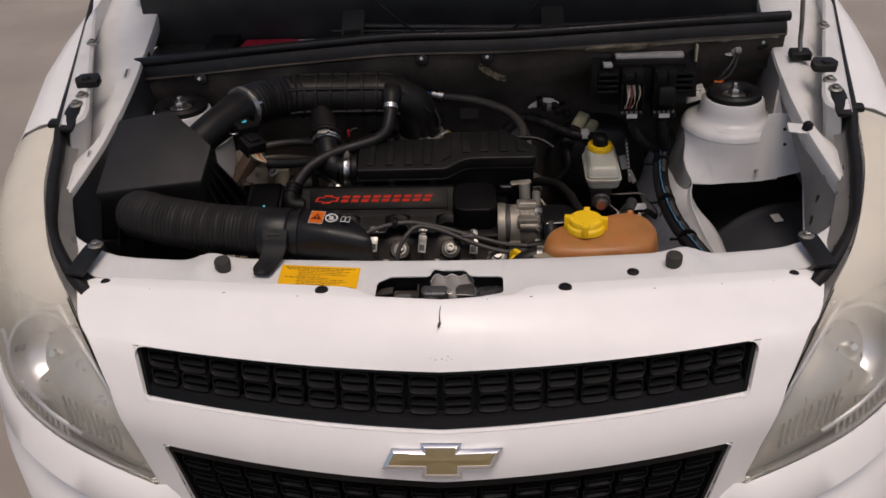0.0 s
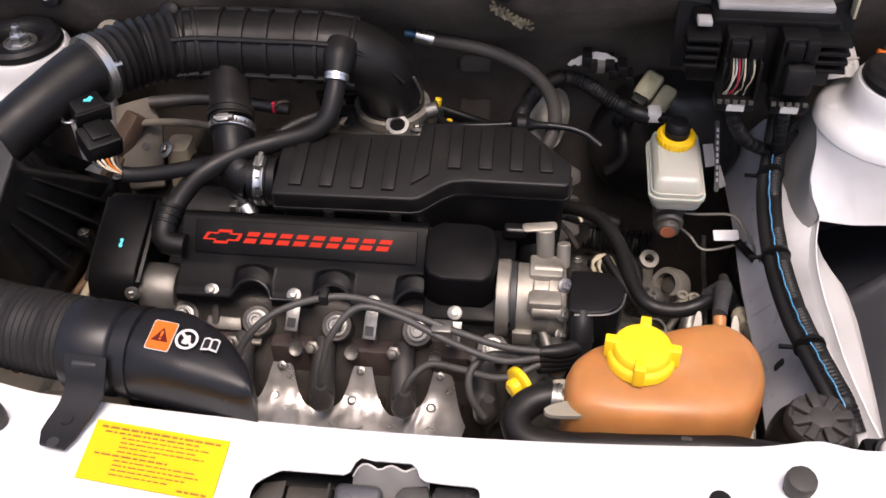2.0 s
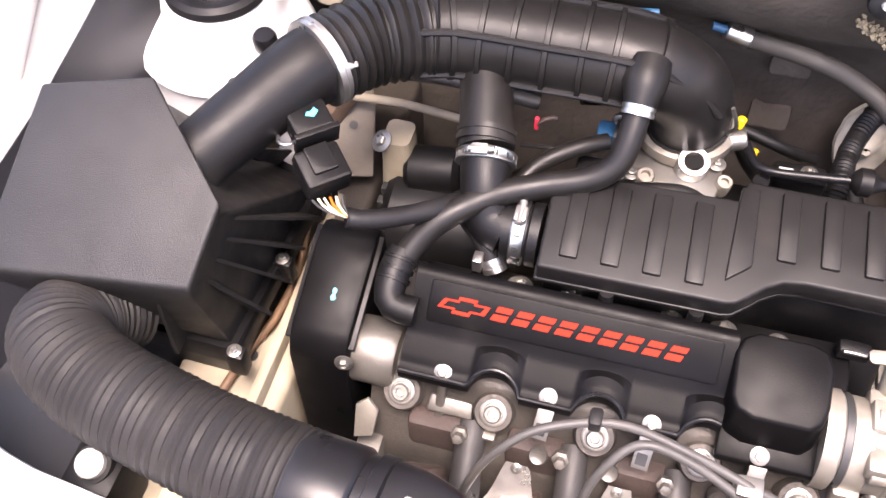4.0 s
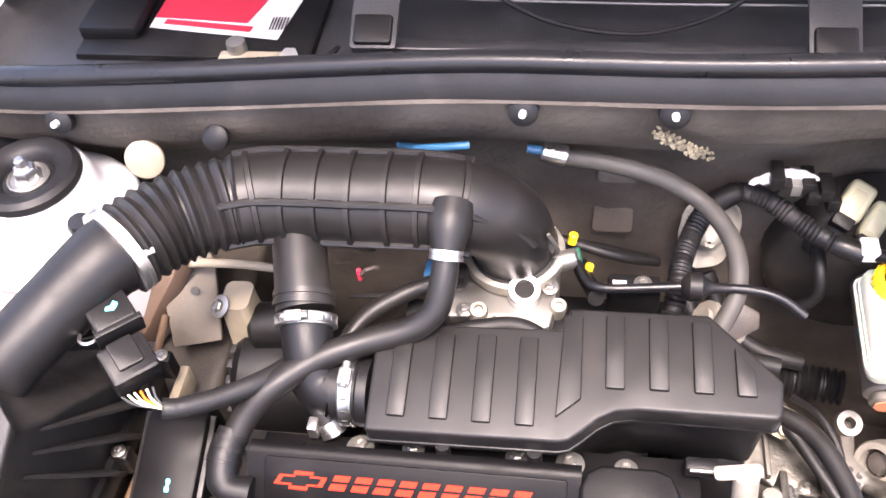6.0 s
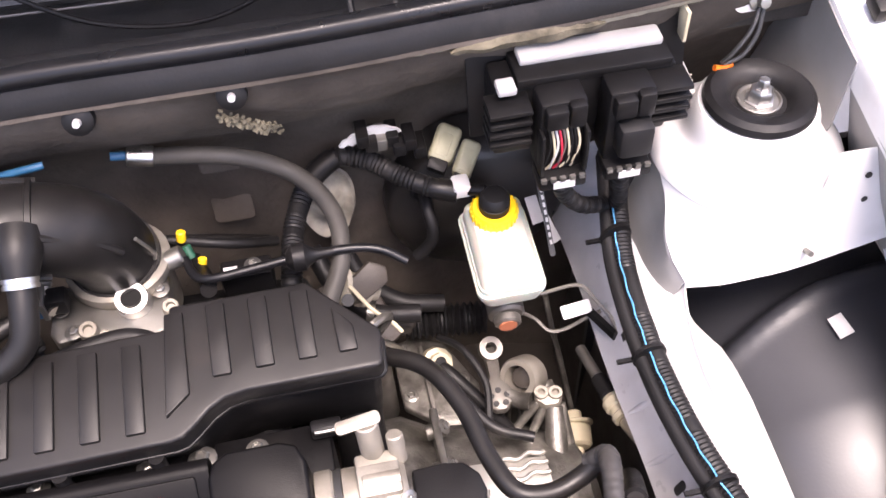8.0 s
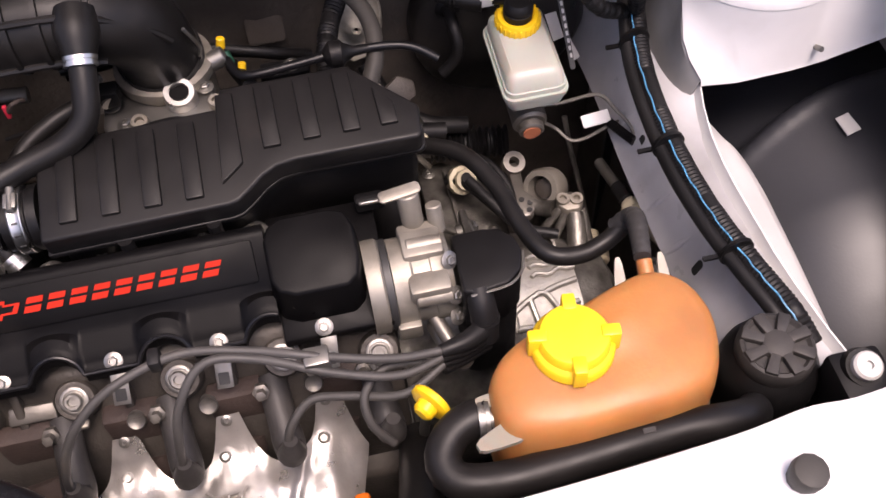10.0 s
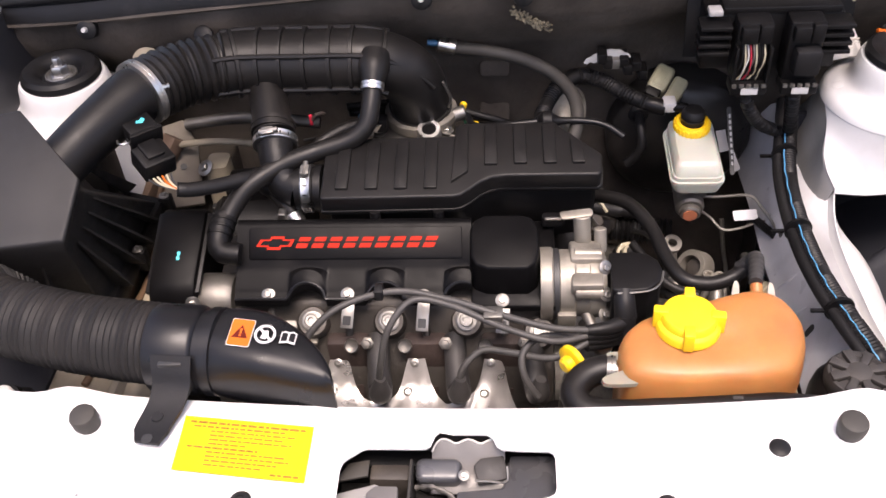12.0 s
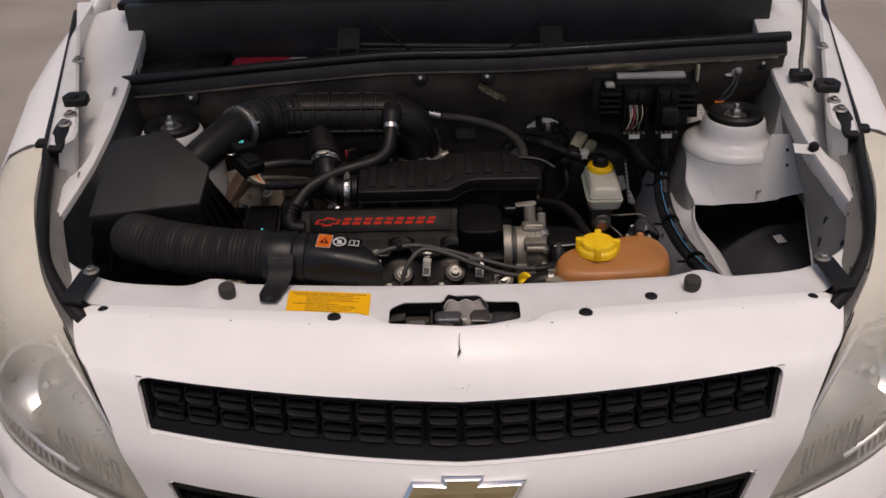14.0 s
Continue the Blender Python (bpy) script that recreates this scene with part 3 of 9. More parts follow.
def slam_z(x, y):
    a = abs(x)
    z = 0.962 - 0.008 * min(1, max(0, (a - 0.30) / 0.08))
    if a > 0.3:
        z += 0.012 * math.exp(-((a - 0.345) / 0.028) ** 2) * max(0.0, min(1.0, (y - 1.05) / 0.05))
    return z + 0.20 * max(0, y - 1.17)


HOLE = [(-0.0925, 1.060, 1.023), (-0.0905, 1.0665, 1.019), (-0.087, 1.070, 1.018), (-0.076, 1.0785, 1.0165), (-0.072, 1.080, 1.016), (-0.024, 1.080, 1.016), (-0.0195, 1.083, 1.016), (-0.0165, 1.092, 1.016), (-0.0125, 1.095, 1.016), (0.0275, 1.095, 1.018), (0.0325, 1.0905, 1.0185), (0.0355, 1.083, 1.019), (0.040, 1.080, 1.021), (0.047, 1.0795, 1.0265), (0.054, 1.079, 1.029), (0.078, 1.0785, 1.036), (0.0815, 1.0765, 1.0385), (0.083, 1.072, 1.043)]
xs = sorted({round(-0.622 + 1.244 * k / 100, 4) for k in range(101)} | {h[0] for h in HOLE} | {-0.0926, 0.0831})
bm = bmesh.new()


def quads(bm, strips):
    for a, b in zip(strips, strips[1:]):
        va, vb = [bm.verts.new(p) for p in a], [bm.verts.new(p) for p in b]
        for i in range(len(va) - 1):
            bm.faces.new((va[i], va[i + 1], vb[i + 1], vb[i]))


def slam_column(x, y0, y1, roll):
    ys = [y0 + (y1 - y0) * k / 8 for k in range(9)]
    pts = [(x, y, slam_z(x, y)) for y in ys]
    if roll:
        y, z = ys[-1], slam_z(x, ys[-1])
        pts += [(x, y + 0.004, z - 0.002), (x, y + 0.006, z - 0.008), (x, y + 0.006, z - 0.03)]
    return pts


def hole_at(x):
    for a, b in zip(HOLE, HOLE[1:]):
        if a[0] <= x <= b[0]:
            s = (x - a[0]) / (b[0] - a[0])
            return a[1] + (b[1] - a[1]) * s, a[2] + (b[2] - a[2]) * s


outer = [[x for x in xs if x <= -0.0926], [x for x in xs if x >= 0.0831]]
for side in outer:
    quads(bm, [slam_column(x, slam_front(x), slam_rear(x), True) for x in side])
inner = [x for x in xs if -0.0926 < x < 0.0831]
quads(bm, [slam_column(x, hole_at(x)[0], slam_rear(x), True) for x in inner])
quads(bm, [slam_column(x, slam_front(x) - 0.01, hole_at(x)[1], False) for x in inner])
quads(bm, [slam_column(-0.0926, slam_front(0.09), slam_rear(0.09), True), slam_column(-0.0925, slam_front(0.09), slam_rear(0.09), True)])
bmesh.ops.remove_doubles(bm, verts=bm.verts, dist=1e-4)
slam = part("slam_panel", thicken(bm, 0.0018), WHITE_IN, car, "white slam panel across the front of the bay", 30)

# rubber stops for the hood
bm = lathe([(0, -0.012), (0.012, -0.012), (0.0125, 0.0), (0.0138, 0.004), (0.0138, 0.014), (0.0125, 0.017), (0.008, 0.0182), (0, 0.0185)], None, 12)
STOP = mesh_of("hood_stop", bm, DUSTY_HOSE)
for x, y, z in ((-0.317, 1.101, 0.967), (0.322, 1.097, 0.968)):
    tagged(piece("hood_stop", STOP, facing((x, y, z), (0, -0.12, 1)) @ Matrix.Scale(0.86, 4)), "round black rubber hood stop on the slam panel", "rubber stop", "hood stops")
bm = lathe([(0, 0), (0.0085, 0), (0.0085, 0.0016), (0.006, 0.003), (0, 0.003)], None, 18)
piece("plug", mesh_of("plug", bm, RUBBER), facing((0.264, 1.083, 0.9625), (0, 0, 1)), slam, "flat black rubber plug")

# brackets that hold the lamps, with a bolt each
for side in (-1, 1):
    o = [(-0.012, -0.040), (0.016, -0.038), (0.016, -0.005), (0.015, 0.033), (0.008, 0.044), (-0.006, 0.046), (-0.013, 0.037)]
    o = o if side > 0 else [(-x, y) for x, y in reversed(o)]
    br = part("lamp_bracket", slab(o, 0.006, 0.0015, facing((side * 0.526, 1.124, 0.972), (0, -0.05, 1), side * 4)), RUBBER, car, "black lamp bracket with a steel bolt")
    piece("bolt", BOLT_M, facing((side * 0.5215, 1.157, 0.9735), (0, -0.02, 1)), br)
    o = [(-0.011, -0.05), (0.011, -0.052), (0.014, 0.0), (0.011, 0.030), (0, 0.036), (-0.011, 0.030), (-0.014, 0.0)]
    br = part("lamp_bracket", slab(o, 0.008, 0.002, facing((side * 0.646, 1.452, 1.062), (0, -0.18, 1), -side * 5)), RUBBER, car, "black upper lamp bracket with a steel bolt")
    piece("bolt", BOLT_M, facing((side * 0.645, 1.474, 1.067), (0, -0.2, 1)), br)


# ---- rails along both sides of the bay ----
RAIL = [(1.22, 0.621), (1.28, 0.613), (1.35, 0.602), (1.43, 0.592), (1.53, 0.588), (1.63, 0.589), (1.80, 0.600), (1.96, 0.615)]
STRIP = [(1.18, 0.592), (1.24, 0.613), (1.28, 0.623), (1.38, 0.645), (1.44, 0.652)]


def step_along(table, y):
    for (a, va), (b, vb) in zip(table, table[1:]):
        if y <= b:
            break
    s = max(0.0, (y - a) / (b - a))
    return va + (vb - va) * s


def rail_in(y):
    return step_along(RAIL, y)


def rail_out(y):
    inner, outer = step_along(STRIP, min(y, 1.44)), max(0.632 + 0.28 * (y - 1.5), rail_in(y) + 0.03)
    w = min(1.0, max(0.0, (y - 1.39) / 0.05))
    return max(inner * (1 - w) + outer * w, rail_in(y) + 0.003)


def rail_z(y):
    return 0.976 + 0.205 * (y - 1.25)


def fender_in(y):
    return 0.668 + 0.20 * (min(y, 1.80) - 1.43)


def shelf_z(y):
    return 1.074 + 0.15 * (y - 1.55)


for side in (-1, 1):
    rows = []
    for k in range(31):
        y = 1.235 + (1.95 - 1.235) * k / 30
        a, b, z = rail_in(y), rail_out(y), rail_z(y)
        w = 0.0025 * math.sin(y * 40)
        g = min(1.0, max(0.0, (y - 1.27) / 0.16))
        rows.append([(side * (a + 0.004), y, z - 0.035), (side * (a + 0.001), y, z - 0.008), (side * (a + 0.003), y, z - 0.001), (side * (a + 0.008), y, z),
                     (side * (a + (b - a) * 0.45), y, z + 0.001 + w), (side * (a + (b - a) * 0.72), y, z - 0.007 * g), (side * (b - 0.002), y, z + 0.002 - 0.026 * g), (side * (b + 0.014 * g), y, z + 0.004 - 0.040 * g)])
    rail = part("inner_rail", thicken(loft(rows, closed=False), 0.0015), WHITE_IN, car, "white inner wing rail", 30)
    rows = []
    for k in range(21):
        y = 1.415 + (1.95 - 1.415) * k / 20
        a, b, z = rail_out(y), fender_in(y) - 0.010, shelf_z(y)
        rows.append([(side * (a + 0.014), y, rail_z(y) - 0.034), (side * (a + 0.006), y, z - 0.020), (side * (a + 0.001), y, z - 0.004), (side * (a + 0.005), y, z), (side * (b - 0.004), y, z + 0.001), (side * b, y, z - 0.003), (side * b, y, z - 0.05)])
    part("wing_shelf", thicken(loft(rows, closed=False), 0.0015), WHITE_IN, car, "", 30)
    for y, w, h, dx in (((1.325, 0.004, 0.010, 0.018),) if side > 0 else ((1.64, 0.0050, 0.017, 0.022), (1.40, 0.0030, 0.008, 0.014))):
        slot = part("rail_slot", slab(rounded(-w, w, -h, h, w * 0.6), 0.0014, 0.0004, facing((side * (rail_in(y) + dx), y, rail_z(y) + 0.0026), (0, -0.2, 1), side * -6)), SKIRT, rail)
        part("slot_opening", slab(rounded(-w * 0.45, w * 0.45, -h * 0.8, h * 0.8, w * 0.4), 0.0006, 0, facing((side * (rail_in(y) + dx), y, rail_z(y) + 0.0032), (0, -0.2, 1), side * -6)), INK_BLACK if side > 0 else APRON_DIM, slot)
    # rubber pad, bolt and screw on the shelf
    o = [(-0.022, -0.014), (0.015, -0.018), (0.023, 0.0), (0.015, 0.016), (-0.015, 0.018), (-0.023, 0.006)]
    pad = part("bump_pad", slab(o if side > 0 else [(-x, y) for x, y in reversed(o)], 0.014, 0.003, facing((side * 0.647, 1.546, 1.088), (0, -0.15, 1))), RUBBER, car, "black rubber bump pad")
    part("pad_plug", lathe([(0, 0), (0.009, 0), (0.007, 0.006), (0, 0.007)], facing((side * 0.647, 1.542, 1.086), (0, -0.15, 1)), 14), RUBBER, pad)
    for x, y in ((0.646, 1.508), (0.688, 1.70)):
        piece("bolt", BOLT_M, facing((side * x, y, shelf_z(y) + 0.001), (0, -0.15, 1)), rail)
    # black weather strip between lamp, wing and rail
    path = [(side * 0.512, 1.075, 0.944), (side * 0.553, 1.115, 0.962), (side * 0.597, 1.18, 0.982), (side * 0.628, 1.28, 1.003), (side * 0.650, 1.38, 1.024), (side * 0.664, 1.44, 1.044), (side * 0.700, 1.62, 1.068), (side * 0.772, 1.96, 1.11)]
    part("weather_strip", tube(path, [0.010, 0.012, 0.011, 0.0095, 0.009, 0.008, 0.007, 0.007], 10, 0.01), RUBBER, car)
    part("seal_end", slab([(-0.016, -0.009), (0.014, -0.010), (0.015, 0.008), (-0.014, 0.010)], 0.016, 0.004, facing((side * 0.668, 1.436, 1.054), (0, -0.2, 1))), RUBBER, car)

# ---- wings ----
for side in (-1, 1):
    rows = []
    for k in range(25):
        y = 1.448 + (2.28 - 1.448) * k / 24
        a = fender_in(y)
        z = 1.046 + 0.12 * (y - 1.44)
        b = min(0.80, 0.757 + 0.16 * (y - 1.45) + 0.01)
        zb = 0.985 + 0.10 * (y - 1.45)
        arch = 0.66 - 0.42 * min(1.0, abs(y - 1.83) / 0.42) ** 3 if abs(y - 1.83) < 0.42 else 0.24
        row = [(a, z - 0.03), (a, z - 0.004), (a + 0.003, z), (a + (b - a) * 0.35, z - 0.006), (a + (b - a) * 0.7, z - 0.022), (b, zb), (b + 0.012, zb - 0.04), (b + 0.022, zb - 0.12), (b + 0.018, 0.72), (b + 0.010, max(0.5, arch)), (b, arch)]
        rows.append([(side * x, y, zz) for x, zz in row])
    part("wing", thicken(loft(rows, closed=False), 0.0015), WHITE, car, "white front wing", 45)

# ---- headlights ----
LAMP_IN = [(0.413, 0.930, 0.718), (0.437, 0.947, 0.793), (0.468, 0.977, 0.860), (0.499, 1.012, 0.910), (0.533, 1.058, 0.950), (0.580, 1.130, 0.984), (0.632, 1.260, 1.012), (0.655, 1.350, 1.028), (0.670, 1.440, 1.046)]
LAMP_OUT = [(0.415, 0.928, 0.714), (0.490, 0.945, 0.742), (0.565, 0.974, 0.768), (0.640, 1.030, 0.792), (0.700, 1.115, 0.822), (0.740, 1.210, 0.862), (0.762, 1.310, 0.910), (0.766, 1.390, 0.955), (0.757, 1.448, 0.985)]


def lamp_point(s, v, out=0.0):
    a, b = along(LAMP_IN, s), along(LAMP_OUT, s)
    swell = math.sin(math.pi * v) ** 0.9 * min(1.0, 3.2 * s + 0.12) * (1.0 - 0.35 * s)
    n = Vector((0.42, -0.72, 0.55)).normalized()
    return a * (1 - v) + b * v + n * (0.040 * swell + out)


for side in (-1, 1):
    def rows_of(s0, s1, v0, v1, out, ns=36, nv=14):
        res = []
        for i in range(ns + 1):
            s = s0 + (s1 - s0) * i / ns
            res.append([lamp_point(s, v0 + (v1 - v0) * j / nv, out) * Vector((side, 1, 1)) for j in range(nv + 1)])
        return res

    def place(s, v, out):
        p = lamp_point(s, v, out)
        return Vector((side * p.x, p.y, p.z))

    housing = part("headlight", loft([[q for q in r] for r in rows_of(0.0, 1.0, 0.0, 1.0, -0.055)], closed=False), AMBERISH, car, "yellowed clear headlight unit")
    skirt = []
    for i in range(37):
        s = i / 36
        skirt.append([place(s, 0, -0.003), place(s, 0, -0.056)])
    rim = loft(skirt, closed=False)
    add(rim, loft([[place(i / 36, 1, -0.003), place(i / 36, 1, -0.056)] for i in range(37)], closed=False))
    part("lamp_rim", rim, AMBERISH, housing)
    lens = part("lens", thicken(loft(rows_of(0.0, 1.0, 0.0, 1.0, 0.0), closed=False), 0.0022), LENS, housing, "hazed yellowed lens", 60)
    lens.visible_shadow = False
    # bowl reflectors
    aim = Vector((side * 0.22, -0.86, 0.42)).normalized()
    for s, v, r in ((0.405, 0.46, 0.060),):
        c = place(s, v, -0.036)
        prof = [(r * 1.10, 0.0), (r * 1.08, 0.006), (r, 0.006), (r * 0.97, 0.0), (r * 0.86, -0.016), (r * 0.62, -0.030), (r * 0.3, -0.038), (0.0, -0.040)]
        part("reflector", lathe(prof, facing(c, aim), 36, False), REFLECTOR, housing)
        part("bulb", lathe([(0.007, -0.04), (0.007, -0.012), (0.005, -0.008), (0, -0.008)], facing(c, aim), 14), CHROME, housing)
    # silver field at the tip with a row of louvres
    field = [[place(0.03 + 0.34 * i / 12, 0.97 - 0.90 * j / 6, -0.030) for j in range(7)] for i in range(13)]
    part("louvre_field", loft(field, closed=False), AMBERISH, housing, "silver lamp field")
    for k in range(9):
        q = k / 8
        a, b = place(0.285 - 0.125 * q, 0.44 - 0.22 * q, -0.013), place(0.225 - 0.115 * q, 0.66 - 0.24 * q, -0.013)
        part("louvre", tube([a, tuple(Vector(a).lerp(Vector(b), 0.5)), b], [0.0016, 0.0028, 0.0024], 8, 0.006), LAMP_DARK, housing, "dark louvre slit")
    for k in range(14):
        q = k / 13
        a, b = place(0.235 + 0.22 * q, 0.76 + 0.04 * q, -0.014), place(0.225 + 0.22 * q, 0.90 + 0.02 * q, -0.012)
        part("flute", rod(a, b, 0.0021, 8), REFLECTOR, housing)
    part("lower_blade", tube([place(0.20, 0.72, -0.016), place(0.30, 0.76, -0.014), place(0.40, 0.80, -0.014), place(0.52, 0.84, -0.014)], 0.0032, 8, 0.01), REFLECTOR, housing, "bright lower trim")
    part("shut_line", tube([tuple(Vector((side * p.x, p.y - 0.002, p.z - 0.002))) for p in (along(LAMP_IN, k / 24) for k in range(2, 13))], 0.0013, 6, 0.01), GRILLE, housing)
    part("shut_line", tube([tuple(Vector((side * p.x, p.y - 0.001, p.z - 0.001))) for p in (along(LAMP_OUT, k / 24) for k in range(1, 24))], 0.0016, 6, 0.01), LAMP_DARK, housing)
    # chrome trim that follows the inner edge
    part("trim", tube([place(0.05, 0.05, -0.012), place(0.25, 0.06, -0.012), place(0.45, 0.10, -0.012), place(0.6, 0.16, -0.012)], 0.005, 8, 0.012), REFLECTOR, housing)

# bumper corners below the lamps
for side in (-1, 1):
    rows = []
    for i in range(-3, 31):
        s = max(0, i) / 30
        p = along(LAMP_OUT, s)
        q = Vector((p.x + 0.016 * min(0, i), p.y - 0.004 * min(0, i), p.z + 0.004 * min(0, i)))
        w = 0.012
        fold = 0.024 * math.sin(math.pi * min(1, s * 1.6))
        rows.append([(side * q.x, q.y + 0.006, q.z - 0.012), (side * q.x, q.y - 0.002, q.z - 0.003), (side * (q.x + 0.004), q.y - 0.010 * (1 - s), q.z - 0.012), (side * (q.x + w), q.y - 0.026 * (1 - s), q.z - 0.055), (side * (q.x + w - fold * 0.6), q.y - 0.020 * (1 - s) + fold * 0.4, q.z - 0.085),
                     (side * (q.x + w), q.y - 0.045 * (1 - s), q.z - 0.13), (side * (q.x + w * 0.6), q.y - 0.04 * (1 - s), 0.50), (side * (q.x + w * 0.3), q.y - 0.03 * (1 - s), 0.40), (side * (q.x - 0.01), q.y, 0.26)])
    part("bumper_corner", thicken(loft(rows, closed=False), 0.002), WHITE, car, "", 50)

# ---- strut towers ----
for side in (-1, 1):
    x, y, up = (0.517, 1.613, 0.007) if side > 0 else (-0.513, 1.62, 0.0)
    m = Matrix.Translation((x, y, up))
    prof = [(0.0, 0.992), (0.046, 0.992), (0.0525, 0.991), (0.0552, 0.987), (0.0578, 0.973), (0.0605, 0.962), (0.0645, 0.9570), (0.0720, 0.9535), (0.0800, 0.9505), (0.0855, 0.9465), (0.0880, 0.9415), (0.0890, 0.9385), (0.0895, 0.9365), (0.0888, 0.9350), (0.0866, 0.9345), (0.0860, 0.9300), (0.0865, 0.90), (0.094, 0.78), (0.10, 0.55)]
    prof = prof[:-3] if side > 0 else prof
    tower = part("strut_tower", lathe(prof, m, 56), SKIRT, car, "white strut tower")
    for a in (-118, -62, 178, 240):
        at = Vector((x, y, up)) + Vector((0.0705 * math.cos(math.radians(a)), 0.0705 * math.sin(math.radians(a)), 0.9545))
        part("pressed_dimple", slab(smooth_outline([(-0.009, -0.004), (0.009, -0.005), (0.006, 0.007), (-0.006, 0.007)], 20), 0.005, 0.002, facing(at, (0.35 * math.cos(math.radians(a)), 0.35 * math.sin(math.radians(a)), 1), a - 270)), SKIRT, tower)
    mount = part("strut_mount", lathe([(0.047, 0.990), (0.0500, 0.994), (0.0490, 1.0005), (0.044, 1.0045), (0.033, 1.0035), (0.0275, 0.999), (0.0245, 0.993), (0, 0.993)], m, 36), RUBBER, tower, "black rubber strut mount")
    part("mount_cup", lathe([(0.0200, 0.993), (0.0200, 0.9955), (0.0185, 0.996), (0.017, 0.994), (0, 0.994)], m, 28), STEEL_DULL, tower)
    part("nut", lathe([(0.0, 0.993), (0.0140, 0.993), (0.0140, 0.9955), (0.0110, 0.996), (0.0110, 1.0055), (0.0095, 1.0075), (0.0055, 1.0075), (0.0055, 1.0165), (0.0042, 1.018), (0, 1.018)], m, 6), STEEL, tower, "bright steel strut nut")

# ---- aprons ----
# right side: inner face, top lane, white seam strip, plate round the tower, outer sheet and the wheel arch liner below the gap
LIP = [(1.537, 0.441), (1.527, 0.4385), (1.495, 0.430), (1.460, 0.424), (1.430, 0.422), (1.400, 0.422), (1.360, 0.424), (1.320, 0.426), (1.285, 0.430), (1.24, 0.437), (1.17, 0.452)]
BELLY = [(1.515, 0.449), (1.510, 0.463), (1.490, 0.474), (1.467, 0.478), (1.430, 0.480), (1.390, 0.479), (1.355, 0.478), (1.310, 0.476), (1.260, 0.473), (1.17, 0.466)]


def falling(table, y):
    for (a, va), (b, vb) in zip(table, table[1:]):
        if y >= b:
            return va + (vb - va) * min(1.0, max(0.0, (a - y) / (a - b)))
    return table[-1][1]


rows, under = [], []
for k in range(25):
    y = 1.20 + (1.74 - 1.20) * k / 24
    bend = 0.02 * max(0, (1.30 - y) / 0.1) ** 2
    w = 0.004 * math.sin(y * 26)
    top_x = falling(LIP, y) - 0.004
    rows.append([(0.402 + bend, y, 0.752), (0.378 + bend, y, 0.757), (0.370 + bend - w * 0.3, y, 0.765), (0.384 + bend, y, 0.800), (min(0.397 + bend, top_x - 0.012), y, 0.830), (min(0.410 + bend * 0.8, top_x - 0.006), y, 0.848), (top_x, y, 0.8565)])
    under.append([(0.400 + bend, y, 0.42), (0.412 + bend, y, 0.60), (0.414 + bend, y, 0.72), (0.402 + bend, y, 0.753)])
apron = part("inner_apron", thicken(loft(rows, closed=False), 0.0015), APRON, car, "grey thinly painted inner wing apron", 40)
# lower sheet coloured dark for the unlit void under the apron's edge
part("apron_foot", thicken(loft(under, closed=False), 0.0015), GRIME_SHADE, car, "lower part of the apron, coloured dark as shade", 40)
rows = []
for k in range(41):
    y = 1.537 - 0.36 * k / 40
    x = falling(LIP, y)
    rows.append([(x - 0.006, y, 0.8545), (x - 0.002, y, 0.8605), (x - 0.0005, y, 0.8660), (x + 0.0008, y, 0.8665), (x + 0.0016, y, 0.8640), (x + 0.0020, y, 0.850)])
part("seam_lip", thicken(loft(rows, closed=False), 0.0012), WHITE_IN, car, "white folded seam lip", 40)
rows = []
for k in range(41):
    y = 1.515 - 0.345 * k / 40
    x0, x1 = falling(LIP, y) + 0.0022, falling(BELLY, y)
    rows.append([(x0, y, 0.852), (x0 + 0.002, y, 0.842), (x0 + (x1 - x0) * 0.45, y, 0.826), (x0 + (x1 - x0) * 0.8, y, 0.810), (x1, y, 0.800), (x1 + 0.002, y, 0.785), (x1 - 0.002, y, 0.70)])
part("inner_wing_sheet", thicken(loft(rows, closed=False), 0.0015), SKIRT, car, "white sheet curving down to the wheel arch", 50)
def arch_edge(x):
    """The lower edge of the tower's skirt above the wheel arch."""
    y = 1.521 - 0.006 * math.sin(math.pi * min(1.0, max(0.0, (x - 0.437) / 0.13))) + 0.03 * max(0.0, x - 0.565)
    return y, 0.869 + 0.12 * max(0.0, x - 0.47) * (x < 0.5) + 0.0036 * (x >= 0.5) + 0.24 * max(0.0, x - 0.565)


rows = []
for k in range(73):
    x = 0.4365 + (0.643 - 0.4365) * k / 72
    y0, z0 = arch_edge(x)
    s = (x - 0.4365) / 0.113
    bulge = 0.0
    if s < 1.0:
        a = math.radians(188 + 104 * s)
        x1, y1, z1 = 0.517 + 0.0872 * math.cos(a), 1.613 + 0.0872 * math.sin(a), 0.9425
        bulge = max(0.0, 1 - s * 3.5) ** 1.5
    else:
        w = min(1.0, (s - 1.0) / 0.10)
        x1, y1, z1 = max(x, 0.5497 + 0.013 * w), 1.5322 + 0.010 * w, 0.9425 + 0.051 * w - 0.9 * max(0.0, x - 0.612)
    row = [(x, y0 + 0.008, z0 - 0.005), (x, y0, z0), (x, y0 + 0.0015, z0 + 0.004)]
    for q in (0.2, 0.4, 0.6, 0.8, 1.0):
        step = 0.0012 * (q < 0.3) * (s > 0.35)
        row.append((x + (x1 - x) * q - 0.009 * bulge * math.sin(math.pi * min(1.0, q * 1.4)), y0 + 0.0015 + (y1 - y0 - 0.0015) * q - step, z0 + 0.004 + (z1 - z0 - 0.004) * q))
    rows.append(row)
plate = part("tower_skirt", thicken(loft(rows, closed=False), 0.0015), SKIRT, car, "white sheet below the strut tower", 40)
